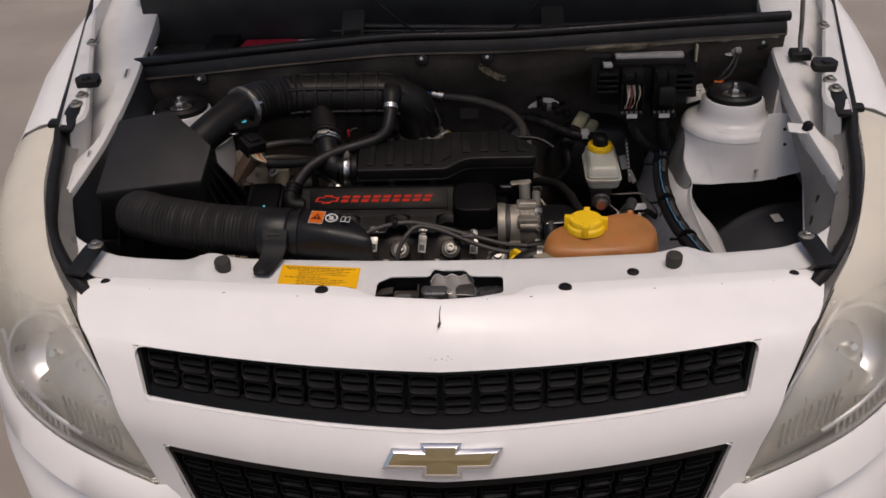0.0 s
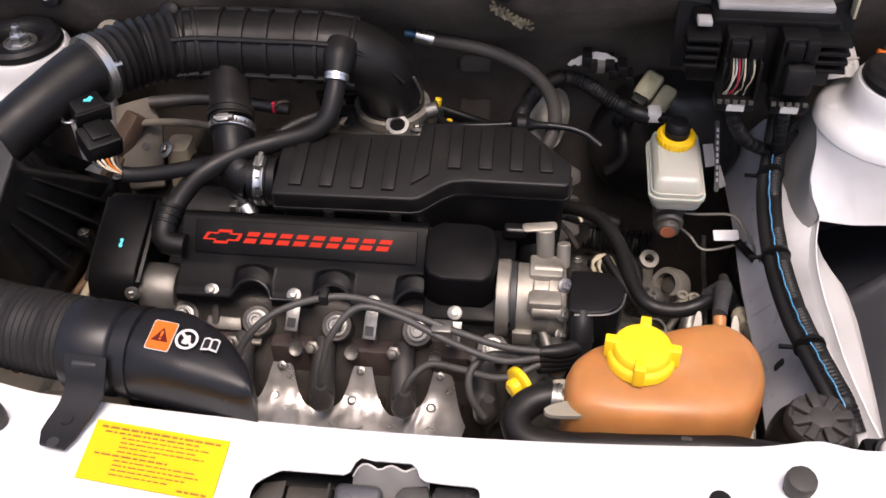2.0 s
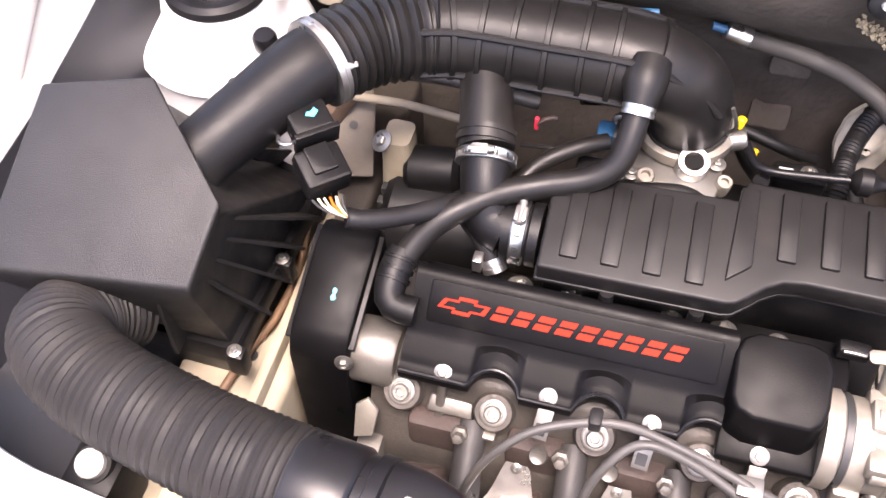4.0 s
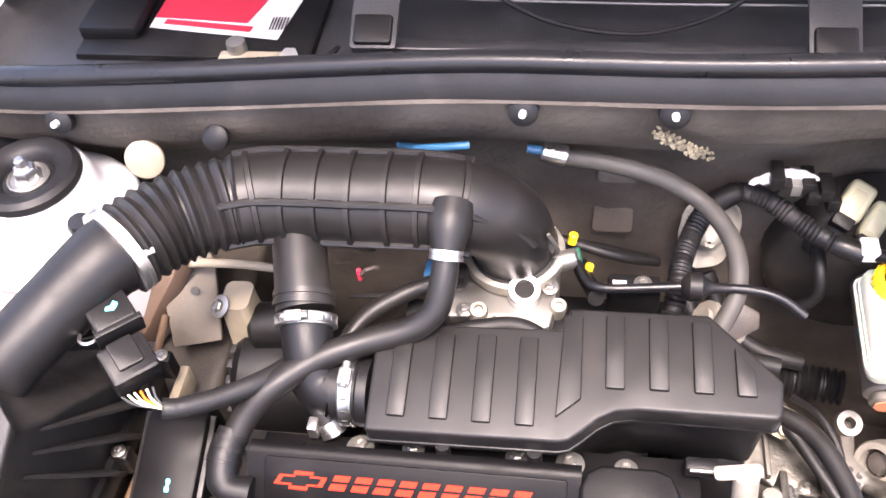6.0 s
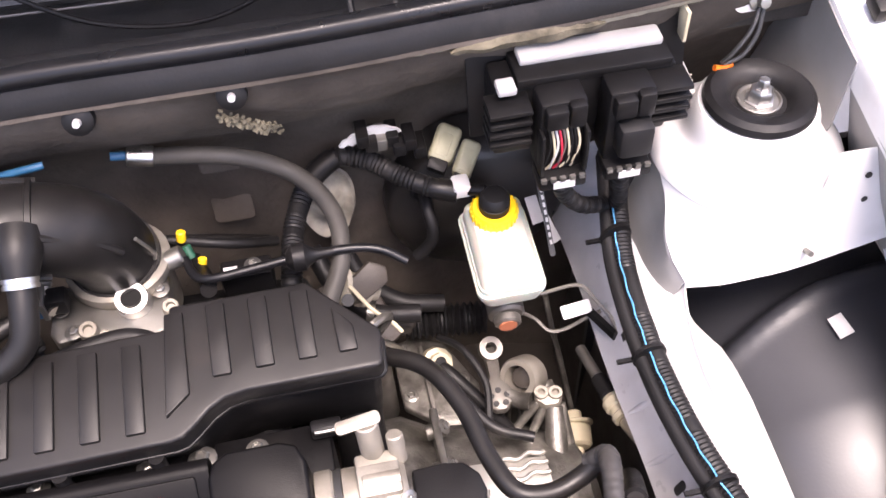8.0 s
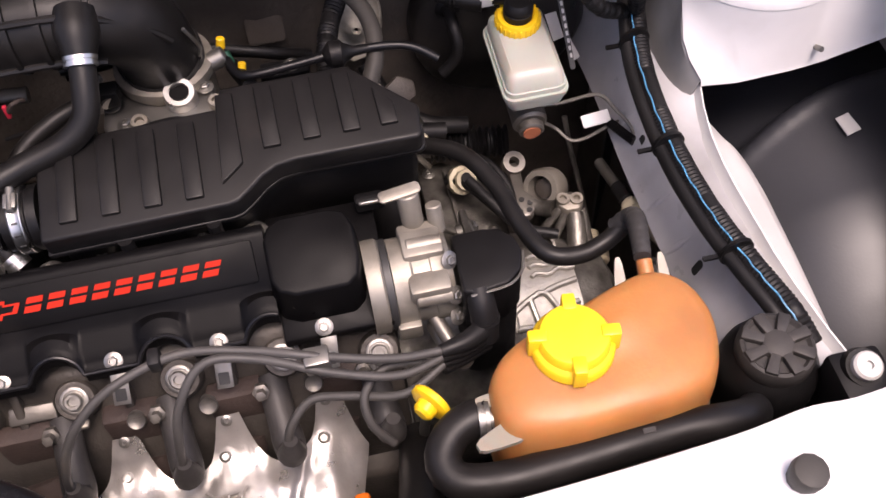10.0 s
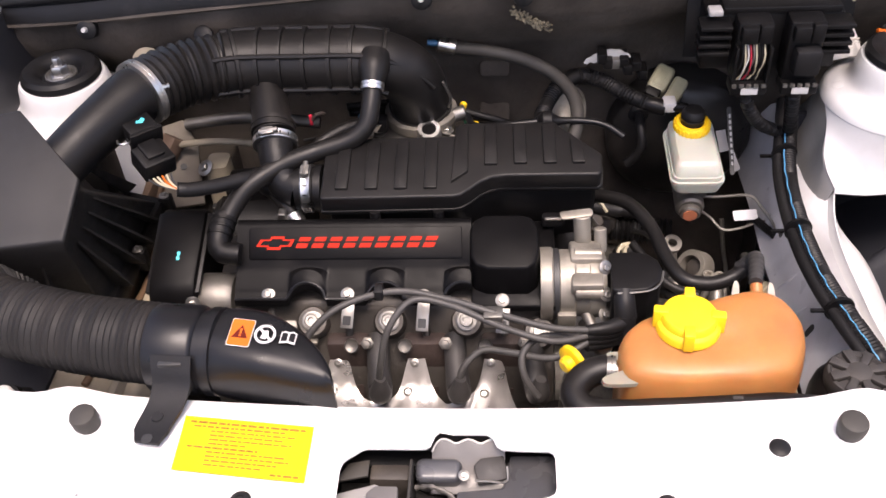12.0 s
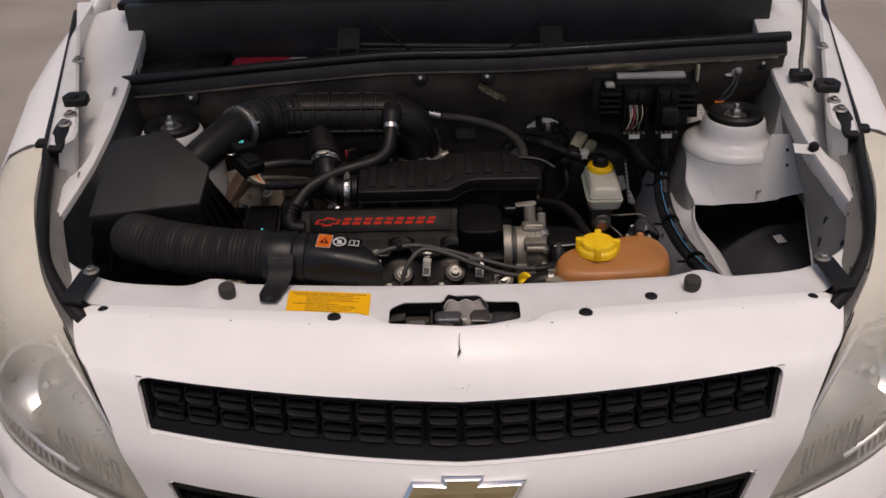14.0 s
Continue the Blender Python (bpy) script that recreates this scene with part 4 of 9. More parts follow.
for x, y, z in ((0.5935, 1.5355, 0.966), (0.5965, 1.5320, 0.938)):
    part("skirt_hole", lathe([(0, 0), (0.0032, 0), (0.0032, 0.0012), (0, 0.0012)], facing((x, y, z), (0, -1, 0.15)), 12), INK_BLACK, plate)
part("stud", rod((0.548, 1.522, 0.891), (0.548, 1.510, 0.898), 0.0028, 10), STEEL_DULL, plate)
rows, lip_line = [], []
for k in range(21):
    y = 1.215 + (1.60 - 1.215) * k / 20
    a, z = rail_in(y), rail_z(y)
    low = (min(0.640, 0.581 + 0.275 * (y - 1.311)), 0.862)
    rows.append([(a + 0.003, y, z - 0.010), (a + 0.005, y, z - 0.03), (a + (low[0] - a) * 0.5, y, (z + low[1]) / 2 - 0.01), (low[0] + 0.002, y, low[1] + 0.006), (low[0], y, low[1]), (low[0] + 0.006, y, low[1] - 0.012)])
    if y < 1.53:
        lip_line.append((low[0] - 0.0005, y, low[1] + 0.002))
outer = part("outer_apron", thicken(loft(rows, closed=False), 0.0015), APRON_OUT, car, "dusty outer apron with slots, its grey darkened as shade", 40)
part("apron_lip", tube(lip_line, 0.0022, 8, 0.02), APRON, outer, "paler folded lip")
for y, q in ((1.341, 0.36), (1.329, 0.68), (1.272, 0.32)):
    x0, x1, z0, z1 = rail_in(y) + 0.005, min(0.640, 0.581 + 0.275 * (y - 1.311)), rail_z(y) - 0.03, 0.868
    part("slot", box(x0 + (x1 - x0) * q - 0.005, x0 + (x1 - x0) * q + 0.004, y - 0.003, y + 0.003, z0 + (z1 - z0) * q - 0.008, z0 + (z1 - z0) * q + 0.008, 0.001), INK_BLACK, outer)
for x, y in ((0.4055, 1.36), (0.4055, 1.52)):
    part("slot", slab(rounded(-0.0045, 0.0045, -0.009, 0.009, 0.004), 0.003, 0.0, facing((x - 0.0215, y, 0.80), (-1, 0, 0.42))), INK_BLACK, apron)
for y in (1.40, 1.455, 1.565):
    part("press_rib", tube([(0.3735, y, 0.770), (0.3825, y - 0.006, 0.790), (0.3915, y - 0.012, 0.812)], [0.002, 0.0045, 0.002], 10, 0.004), APRON, apron)
rows = []
for k in range(131):
    s = k / 130 * 1.11 - 0.11
    y = 1.60 - 0.46 * s
    base = 0.842 - 0.030 * max(0, s) - 0.26 * max(0, s - 0.42) ** 1.5
    row = []
    for j in range(25):
        x = 0.415 + 0.33 * j / 24
        ridge = 1.494 + 0.45 * (x - 0.48) - 1.0 * max(0.0, x - 0.48) ** 2
        w = min(1.0, max(0.0, (y - ridge) / 0.020))
        row.append((x, y, base - 0.022 - 0.085 * (max(0.0, 0.60 - x) / 0.17) ** 2 - 0.05 * max(0.0, x - 0.60) - 0.040 * w * w * (3 - 2 * w) + 0.004 * math.exp(-((y - ridge + 0.008) / 0.008) ** 2)))
    rows.append(row)
liner = part("arch_liner", thicken(loft(rows, closed=False), 0.003), LINER, car, "black plastic wheel arch liner")
part("sticker", slab([(-0.009, -0.012), (0.008, -0.011), (0.009, 0.012), (-0.007, 0.011)], 0.001, 0.0, facing((0.586, 1.478, 0.8175), (0.0, -0.065, 1), 12)), INK_WHITE, liner)
rows = []
for k in range(13):
    y = 1.598 + 0.15 * k / 12
    a, z = rail_in(y), rail_z(y)
    rows.append([(0.560, y, 0.905), (0.580, y, 0.915), (a - 0.006, y, 0.945), (a, y, 0.97), (a + 0.002, y, z - 0.006)])
part("arch_back", box(0.40, 0.74, 1.640, 1.648, 0.40, 0.90, 0.0), LINER, car, "black rear wall of the wheel arch")
part("arch_side", box(0.735, 0.742, 1.15, 1.648, 0.40, 0.94, 0.0), LINER, car)
part("tower_base", slab([(0.436, 1.545), (0.470, 1.540), (0.600, 1.548), (0.605, 1.70), (0.430, 1.70), (0.424, 1.62)], 0.012, 0.003, Matrix.Translation((0, 0, 0.869))), WHITE_IN, car)
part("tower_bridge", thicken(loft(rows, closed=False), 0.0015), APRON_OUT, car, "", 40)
rows = []
for k in range(23):
    if k < 11:
        q = k / 10
        p = Vector((0.4365 + (0.4306 - 0.4365) * q - 0.009 * math.sin(math.pi * min(1.0, q * 1.4)), 1.522 + (1.601 - 1.522) * q, 0.872 + 0.0705 * q))
    else:
        turn = math.radians(188 - 7.5 * (k - 10))
        p = Vector((0.517 + 0.0872 * math.cos(turn), 1.613 + 0.0872 * math.sin(turn), 0.9425))
    foot = Vector((0.414 - 0.010 * min(1.0, k / 8), p.y + 0.022 * min(1.0, k / 8), 0.835 - 0.02 * min(1.0, k / 8)))
    rows.append([p + Vector((0.002, 0, 0)), p + Vector((-0.001, 0.001, -0.002)), p.lerp(foot, 0.35) + Vector((0.003, 0, 0)), p.lerp(foot, 0.7) + Vector((0.002, 0, 0)), foot, foot + Vector((-0.004, 0, -0.03))])
part("tower_side", thicken(loft(rows, closed=False), 0.0015), APRON_OUT, car, "darker grey side of the strut tower", 40)
# left side: apron, chassis rail and crossmember seen beside the air box
rows = []
for k in range(25):
    y = 1.19 + (1.74 - 1.19) * k / 24
    a, z = rail_in(y), rail_z(y)
    rows.append([(-a - 0.002, y, z - 0.012), (-a + 0.004, y, z - 0.05), (-a + 0.03, y, 0.86), (-0.475, y, 0.80), (-0.455, y, 0.74), (-0.445, y, 0.50)])
part("inner_apron", thicken(loft(rows, closed=False), 0.0015), LINER, car, "near-black inner wing apron", 40)
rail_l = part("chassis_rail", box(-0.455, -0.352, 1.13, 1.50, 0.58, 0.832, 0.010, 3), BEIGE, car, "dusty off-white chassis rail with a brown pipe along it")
part("rail_end", box(-0.455, -0.354, 1.50, 1.75, 0.58, 0.797, 0.008, 3), GRIME_SHADE, rail_l, "dark brown end of the rail")
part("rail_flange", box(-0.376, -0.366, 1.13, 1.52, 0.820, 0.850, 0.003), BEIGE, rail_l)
part("brown_pipe", tube([(-0.398, 1.56, 0.87), (-0.392, 1.50, 0.862), (-0.384, 1.45, 0.850), (-0.380, 1.41, 0.845), (-0.384, 1.37, 0.842), (-0.396, 1.33, 0.840), (-0.41, 1.25, 0.836)], 0.0042, 10), material("rusty_brown_pipe", (0.13, 0.075, 0.04), 0.55, var=0.35, bump=0.1), rail_l, "rust-brown pipe")
for x, y in ((-0.393, 1.335), (-0.360, 1.275), (-0.361, 1.47)):
    part("rail_hole", lathe([(0, 0), (0.0055, 0), (0.0055, 0.0008), (0, 0.0008)], facing((x, y, 0.8323), (0, -0.001, 1)), 14), INK_BLACK, rail_l)
part("mount_plate", slab([(-0.034, -0.055), (0.014, -0.060), (0.026, 0.020), (0.016, 0.060), (-0.030, 0.055)], 0.012, 0.003, facing((-0.385, 1.605, 0.862), (0.25, -0.6, 0.8))), material("dusty_stained_bracket", (0.13, 0.11, 0.085), 0.6, var=0.35, bump=0.12, dirt=0.4, dirt_colour=(0.06, 0.045, 0.035)), rail_l)
part("rail_hole", lathe([(0, 0), (0.0045, 0), (0.0045, 0.001), (0, 0.001)], facing((-0.383, 1.600, 0.8605), (0.25, -0.6, 0.8)), 12), INK_BLACK, rail_l)
part("mount_fold", slab([(-0.026, -0.050), (0.008, -0.054), (0.006, 0.050), (-0.022, 0.046)], 0.02, 0.003, facing((-0.416, 1.588, 0.866), (-0.5, -0.5, 0.7))), material("brown_stained_steel", (0.10, 0.065, 0.045), 0.6, var=0.35, bump=0.15), rail_l)
part("subframe", box(-0.46, 0.46, 1.50, 1.80, 0.34, 0.43, 0.02), GRIME_SHADE, car, "oily brown rear subframe")
part("crossmember", box(-0.40, 0.40, 1.06, 1.125, 0.50, 0.60, 0.01), BEIGE, car, "")
part("bay_floor", box(-0.62, 0.62, 1.05, 1.78, 0.24, 0.27, 0.004), PLASTIC, car, "black splash tray under the bay")
part("front_wall", box(-0.55, 0.55, 1.085, 1.105, 0.27, 0.93, 0.004), GRILLE, car, "dark radiator panel")

# wheels
for side in (-1, 1):
    m = facing((side * 0.62, 1.83, 0.295), (side, 0, 0))
    wheel = part("wheel", lathe([(0.0, 0.05), (0.09, 0.055), (0.17, 0.075), (0.185, 0.10), (0.19, 0.105), (0.19, 0.0), (0.0, 0.0)], m, 32), STEEL_DULL, car, "steel front wheel with a black tyre")
    part("tyre", lathe([(0.19, 0.0), (0.25, -0.035), (0.285, -0.02), (0.295, 0.0), (0.295, 0.10), (0.285, 0.125), (0.25, 0.138), (0.19, 0.105)], m, 40), TYRE, wheel)

# ---- bulkhead, cowl seal and plenum ----
SEAL = [(-0.62, 1.700, 1.052), (-0.53, 1.672, 1.068), (-0.38, 1.660, 1.085), (-0.23, 1.660, 1.097), (-0.09, 1.660, 1.106), (0.09, 1.660, 1.106), (0.24, 1.660, 1.112), (0.42, 1.662, 1.120), (0.62, 1.690, 1.118)]


def seal_at(x):
    return along(SEAL, min(1, max(0, next((i + (x - a[0]) / (b[0] - a[0]) for i, (a, b) in enumerate(zip(SEAL, SEAL[1:])) if a[0] <= x <= b[0]), 0) / (len(SEAL) - 1))))


rows = []
for k in range(61):
    x = -0.615 + 1.23 * k / 60
    s = seal_at(x)
    row = []
    for dy, dz in ((0.000, -0.004), (-0.010, -0.016), (-0.013, -0.024), (-0.004, -0.030), (-0.003, -0.045), (0.006, -0.075), (0.034, -0.110), (0.058, -0.135), (0.080, -0.19), (0.088, -0.30), (0.094, -0.45), (0.098, -0.75)):
        w = noise.noise((x * 14, dz * 22, 3.1)) * 0.007 if dz < -0.04 else 0
        deep = 0.030 * math.exp(-((x - 0.30) / 0.08) ** 2) * (1 if dz < -0.09 else 0)
        row.append((x, s.y + dy + w + deep, s.z + dz))
    rows.append(row)
wall = part("bulkhead", thicken(loft(rows, closed=False), 0.004), FELT, car, "black felt-covered bulkhead, dusty and torn along its top", 50)
part("cowl_seal", tube([(x, y - 0.001, z + 0.004) for x, y, z in SEAL], 0.0095, 14, 0.012), GLOSS, car, "shiny black rubber cowl seal")
rows = []
for k in range(61):
    x = -0.612 + 1.224 * k / 60
    s = seal_at(x)
    rows.append([(x, s.y - 0.004, s.z - 0.001), (x, s.y - 0.0105, s.z - 0.0085), (x, s.y - 0.0145, s.z - 0.0160), (x, s.y - 0.0158, s.z - 0.0222 + 0.0006 * math.sin(x * 31))])
part("seal_skirt", thicken(loft(rows, closed=False), 0.0012), RUBBER, car, "black rubber skirt below the seal", 50)
rows = []
for k in range(161):
    x = -0.13 + 0.73 * k / 160
    s = seal_at(x)
    grow = min(1.0, max(0.0, (x - 0.06) / 0.30))
    w = 0.0008 * min(1, (x + 0.13) / 0.05) + 0.0072 * grow + 0.0024 * noise.noise((x * 23, 0, 0)) + 0.0022 * noise.noise((x * 71, 4, 0))
    w = max(0.0004, w)
    rows.append([(x, s.y - 0.0145, s.z - 0.0218), (x, s.y - 0.0163, s.z - 0.0226), (x, s.y - 0.0166, s.z - 0.0230 - w * 0.5), (x, s.y - 0.0150, s.z - 0.0235 - w)])
part("flange_edge", thicken(loft(rows, closed=False), 0.0012), FLANGE, wall, "bare off-white flange edge", 60)
for x0, x1, z0, seed in ((0.245, 0.375, -0.029, 1),):
    rows = []
    for k in range(25):
        x = x0 + (x1 - x0) * k / 24
        s = seal_at(x)
        e = math.sin(math.pi * k / 24) ** 0.5
        j = [noise.noise((x * 60, i * 2.3, seed)) * 0.004 for i in range(4)]
        rows.append([(x, s.y - 0.017 + j[0], s.z + z0 + 0.006 * e), (x, s.y - 0.022 + j[1], s.z + z0 + 0.002), (x, s.y - 0.020 + j[2], s.z + z0 - 0.006 * e), (x, s.y - 0.012, s.z + z0 - 0.011 * e + j[3])])
    part("torn_foam", loft(rows, closed=False), FOAM, wall, "torn tan foam")
bm = bmesh.new()
for k in range(190):
    q_ = random.random()
    c = (0.050 + 0.046 * q_ + 0.006 * random.random(), 1.640 + 0.005 * random.random(), 1.062 - 0.026 * q_ ** 0.7 - 0.012 * random.random())
    w = random.uniform(0.0005, 0.0021)
    add(bm, slab([(-w, -w * 0.5), (w * 0.4, -w), (w, w * 0.3), (0, w * 0.8), (-w * 0.8, w * 0.5)], w * 0.5, 0, facing(c, (random.uniform(-0.6, 0.6), -1, random.uniform(0, 0.8)), random.uniform(0, 360))))
part("foam_patch", bm, FOAM, wall, "loose shreds of torn foam", 20)
for x, y, z, w, h in ((0.029, 1.722, 0.925, 0.020, 0.011), (0.028, 1.736, 0.846, 0.021, 0.018)):
    part("felt_patch", slab(rounded(-w, w, -h, h, 0.006), 0.010, 0.002, facing((x, y, z), (0, -1, 0.25))), FELT, wall)
for x, y, z in ((-0.055, 1.6385, 1.071), (0.066, 1.6405, 1.071), (-0.475, 1.642, 1.040), (0.575, 1.676, 1.074)):
    cup = part("clip_cup", lathe([(0.013, -0.006), (0.0125, 0.002), (0.008, 0.005), (0, 0.005)], facing((x, y + 0.006, z), (0, -1, 0.45)), 16), RUBBER, wall)
    part("clip", lathe([(0, 0.004), (0.0036, 0.004), (0.003, 0.011), (0, 0.012)], facing((x, y + 0.006, z), (0, -1, 0.45)), 10), INK_WHITE, cup, "white trim clip in a black cup")
bm = lathe([(0, 0), (0.019, 0), (0.019, 0.004), (0.016, 0.006), (0, 0.006)], facing((-0.415, 1.660, 0.985), (0.15, -1, 0.45)), 26)
part("blank_plug", bm, BEIGE, wall, "pale round blanking plug")
# ground bolt and lead on the right of the bulkhead
gb = part("ground_stud", lathe([(0, 0), (0.010, 0), (0.010, 0.004), (0.005, 0.006), (0.005, 0.014), (0, 0.015)], facing((0.527, 1.672, 1.064), (0, -1, 0.4)), 8), STEEL_DULL, wall, "earth stud with a brass nut")
part("washer", slab(rounded(-0.015, 0.015, -0.012, 0.012, 0.008), 0.002, 0.0, facing((0.520, 1.673, 1.066), (0, -1, 0.4))), INK_WHITE, gb)
part("lead", tube([(0.525, 1.664, 1.062), (0.517, 1.655, 1.045), (0.503, 1.650, 1.028), (0.495, 1.652, 1.015)], 0.0022, 8), INK_BLACK, gb)
part("lead", tube([(0.529, 1.664, 1.060), (0.524, 1.655, 1.040), (0.512, 1.650, 1.022), (0.497, 1.652, 1.013)], 0.0022, 8), INK_BLACK, gb)
part("lug", tube([(0.488, 1.651, 1.012), (0.496, 1.651, 1.010), (0.505, 1.651, 1.014)], 0.003, 8), ORANGE, gb)
# plenum behind the seal
plenum = part("plenum_tray", box(-0.62, 0.62, 1.700, 1.90, 1.02, 1.035, 0.003), TRAY, car, "black plenum chamber below the windscreen")
part("plenum_back", box(-0.64, 0.64, 1.86, 1.885, 1.03, 1.15, 0.004), TRAY, plenum)
part("plenum_lip", box(-0.60, 0.60, 1.690, 1.704, 1.02, 1.052, 0.003), TRAY, plenum)
part("ledge", box(-0.22, 0.60, 1.735, 1.755, 1.035, 1.060, 0.004), TRAY, plenum)
# thin grey tubes draw the light reflected along the plenum's panel edges
part("edge_glint", tube([(-0.20, 1.735, 1.0615), (0.1, 1.735, 1.0615), (0.60, 1.735, 1.0615)], 0.0014, 6, 0.05), APRON_DIM, plenum)
part("edge_glint", tube([(-0.24, 1.788, 1.080), (0.1, 1.786, 1.076), (0.58, 1.79, 1.080)], 0.0012, 6, 0.05), APRON_DIM, plenum)
part("ledge", tube([(-0.20, 1.80, 1.085), (0.0, 1.80, 1.078), (0.2, 1.80, 1.075), (0.60, 1.80, 1.082)], 0.006, 8, 0.05), TRAY, plenum)
part("ledge", tube([(0.30, 1.775, 1.070), (0.42, 1.775, 1.074), (0.56, 1.775, 1.082)], 0.008, 10, 0.05), HOSE, plenum)
for x, y in ((-0.192, 1.721), (0.193, 1.712)):
    tab = part("hanger_tab", slab(rounded(-0.021, 0.021, -0.012, 0.075, 0.004), 0.004, 0.001, facing((x, y, 1.086), (0, -0.55, 1))), TRAY, plenum, "black sheet-metal hanger tab")
    part("tab_block", slab(rounded(-0.017, 0.017, -0.011, 0.016, 0.003), 0.008, 0.002, facing((x, y - 0.001, 1.092), (0, -0.55, 1))), PLASTIC, tab)
    part("tab_stud", slab(rounded(-0.006, 0.006, -0.004, 0.004, 0.001), 0.001, 0, facing((x, y + 0.002, 1.0935), (0, -0.55, 1))), STEEL_DULL if x > 0 else RUST, tab)
part("cable", tube([(-0.16, 1.79, 1.150), (-0.11, 1.78, 1.105), (-0.048, 1.78, 1.063), (0.028, 1.78, 1.048), (0.085, 1.78, 1.060), (0.128, 1.78, 1.088), (0.18, 1.79, 1.14)], 0.0026, 8), HOSE, plenum, "thin black cable hanging in a loop")
part("white_clip", box(-0.095, -0.075, 1.845, 1.853, 1.045, 1.065, 0.002), INK_WHITE, plenum)
part("yellow_cap", box(0.43, 0.50, 1.80, 1.825, 1.045, 1.070, 0.005), LABEL_INK, plenum)
part("cowl_grille", box(-0.66, 0.66, 1.88, 2.06, 1.135, 1.150, 0.004), PLASTIC, car, "black plastic windscreen cowl")

# ---- hood, propped open ----
HINGE, TIP, WIDE = Vector((0, 1.99, 1.115)), Vector((0, 1.38, 1.84)), 0.64
d = (TIP - HINGE).normalized()
hm = Matrix((Vector((1, 0, 0)), d, Vector((1, 0, 0)).cross(d))).transposed().to_4x4()
hm.translation = HINGE
hood = part("hood", slab([(-WIDE, 0), (WIDE, 0), (WIDE * 0.97, 0.5), (WIDE * 0.86, 0.84), (WIDE * 0.5, 0.95), (-WIDE * 0.5, 0.95), (-WIDE * 0.86, 0.84), (-WIDE * 0.97, 0.5)], 0.006, 0.002, hm @ pose(0, 0, 0)), HOOD_IN, car, "white hood propped wide open")
side_n = hm.to_3x3() @ Vector((0, 0, 1))
flip = 1 if side_n.y < 0 or side_n.z < 0 else -1
for x0, x1, y0, y1 in ((-0.60, 0.60, 0.02, 0.09), (-0.56, 0.56, 0.82, 0.90), (-0.60, -0.52, 0.09, 0.82), (0.52, 0.60, 0.09, 0.82), (-0.05, 0.05, 0.09, 0.82)):
    part("stiffener", slab(rounded(x0, x1, y0, y1, 0.02), 0.018, 0.005, hm @ pose(0, 0, 0.017 if flip > 0 else -0.004)), HOOD_IN, hood)
top = hm @ Vector((0.56, 0.60, 0.0))
prop = part("prop_rod", tube([(0.632, 1.632, 1.066), (0.628, 1.64, 1.085), (0.63, 1.645, 1.12), tuple(Vector((0.63, 1.645, 1.12)).lerp(top, 0.5)), tuple(top)], 0.0042, 10, 0.03), STEEL_DULL, car, "thin steel hood prop rod")
part("rod_foot", slab([(-0.020, -0.013), (0.020, -0.012), (0.018, 0.013), (-0.018, 0.014)], 0.016, 0.004, facing((0.632, 1.634, 1.075), (0, -0.2, 1))), RUBBER, prop)
# loose clip on the right rail
clipbase = part("rail_tab", slab([(-0.024, -0.014), (0.010, -0.014), (0.010, 0.013), (-0.026, 0.012)], 0.003, 0.001, facing((0.592, 1.440, 1.012), (0, -0.2, 1), -12)), WHITE_IN, car, "white tab with a black clip")
part("clip", lathe([(0, 0), (0.009, 0), (0.009, 0.008), (0.005, 0.013), (0, 0.013)], facing((0.597, 1.437, 1.012), (0, -0.2, 1)), 8), RUBBER, clipbase)


# ---- engine ----
engine = thing("engine", (-0.08, 1.36, 0.27), "transverse four-cylinder engine with a black valve cover", "engine")
PITCH = [-0.259, -0.173, -0.088, -0.003, 0.082]


def extruded(profile, x0, x1, n=2, bevel=0.0):
    """A body of one section (y, z) along x."""
    bm = loft([[(x0 + (x1 - x0) * k / n, y, z) for y, z in profile] for k in range(n + 1)])
    bmesh.ops.recalc_face_normals(bm, faces=bm.faces)
    return bevelled(bm, bevel, 2, 35)


part("engine_block", extruded([(1.27, 0.30), (1.27, 0.70), (1.30, 0.72), (1.46, 0.72), (1.50, 0.66), (1.50, 0.30)], -0.28, 0.10, 2, 0.006), HEAD, engine)
head = part("cylinder_head", extruded([(1.284, 0.70), (1.300, 0.785), (1.308, 0.806), (1.320, 0.820), (1.330, 0.838), (1.336, 0.858), (1.342, 0.868), (1.424, 0.890), (1.442, 0.88), (1.455, 0.70)], -0.280, 0.096, 2, 0.004), HEAD, engine, "grimy cast cylinder head")
HEAD_BOLT = mesh_of("head_bolt", lathe([(0, 0), (0.0128, 0), (0.0128, 0.0016), (0.0118, 0.0022), (0.0098, 0.0022), (0.0092, 0.0012), (0.0080, 0.0012), (0.0080, 0.0068), (0.0070, 0.0080), (0.0045, 0.0080), (0.0040, 0.0045), (0, 0.0045)], None, 24), STEEL_DULL)
for k, x in enumerate(PITCH):
    x, y, z = (x + (0.010 if k == 0 else 0.003), 1.3245, 0.8555) if k < 4 else (0.079, 1.316, 0.846)
    boss = part("bolt_boss", lathe([(0.0185, -0.022), (0.0175, -0.004), (0.0155, 0.0), (0, 0.0)], facing((x, y, z), (0, -0.62, 0.78)), 22), HEAD, head)
    piece("head_bolt", HEAD_BOLT, facing((x, y - 0.0004, z + 0.0006), (0, -0.62, 0.78), 10 * k) @ Matrix.Scale(0.9, 4), head, "steel head bolt on a broad washer")
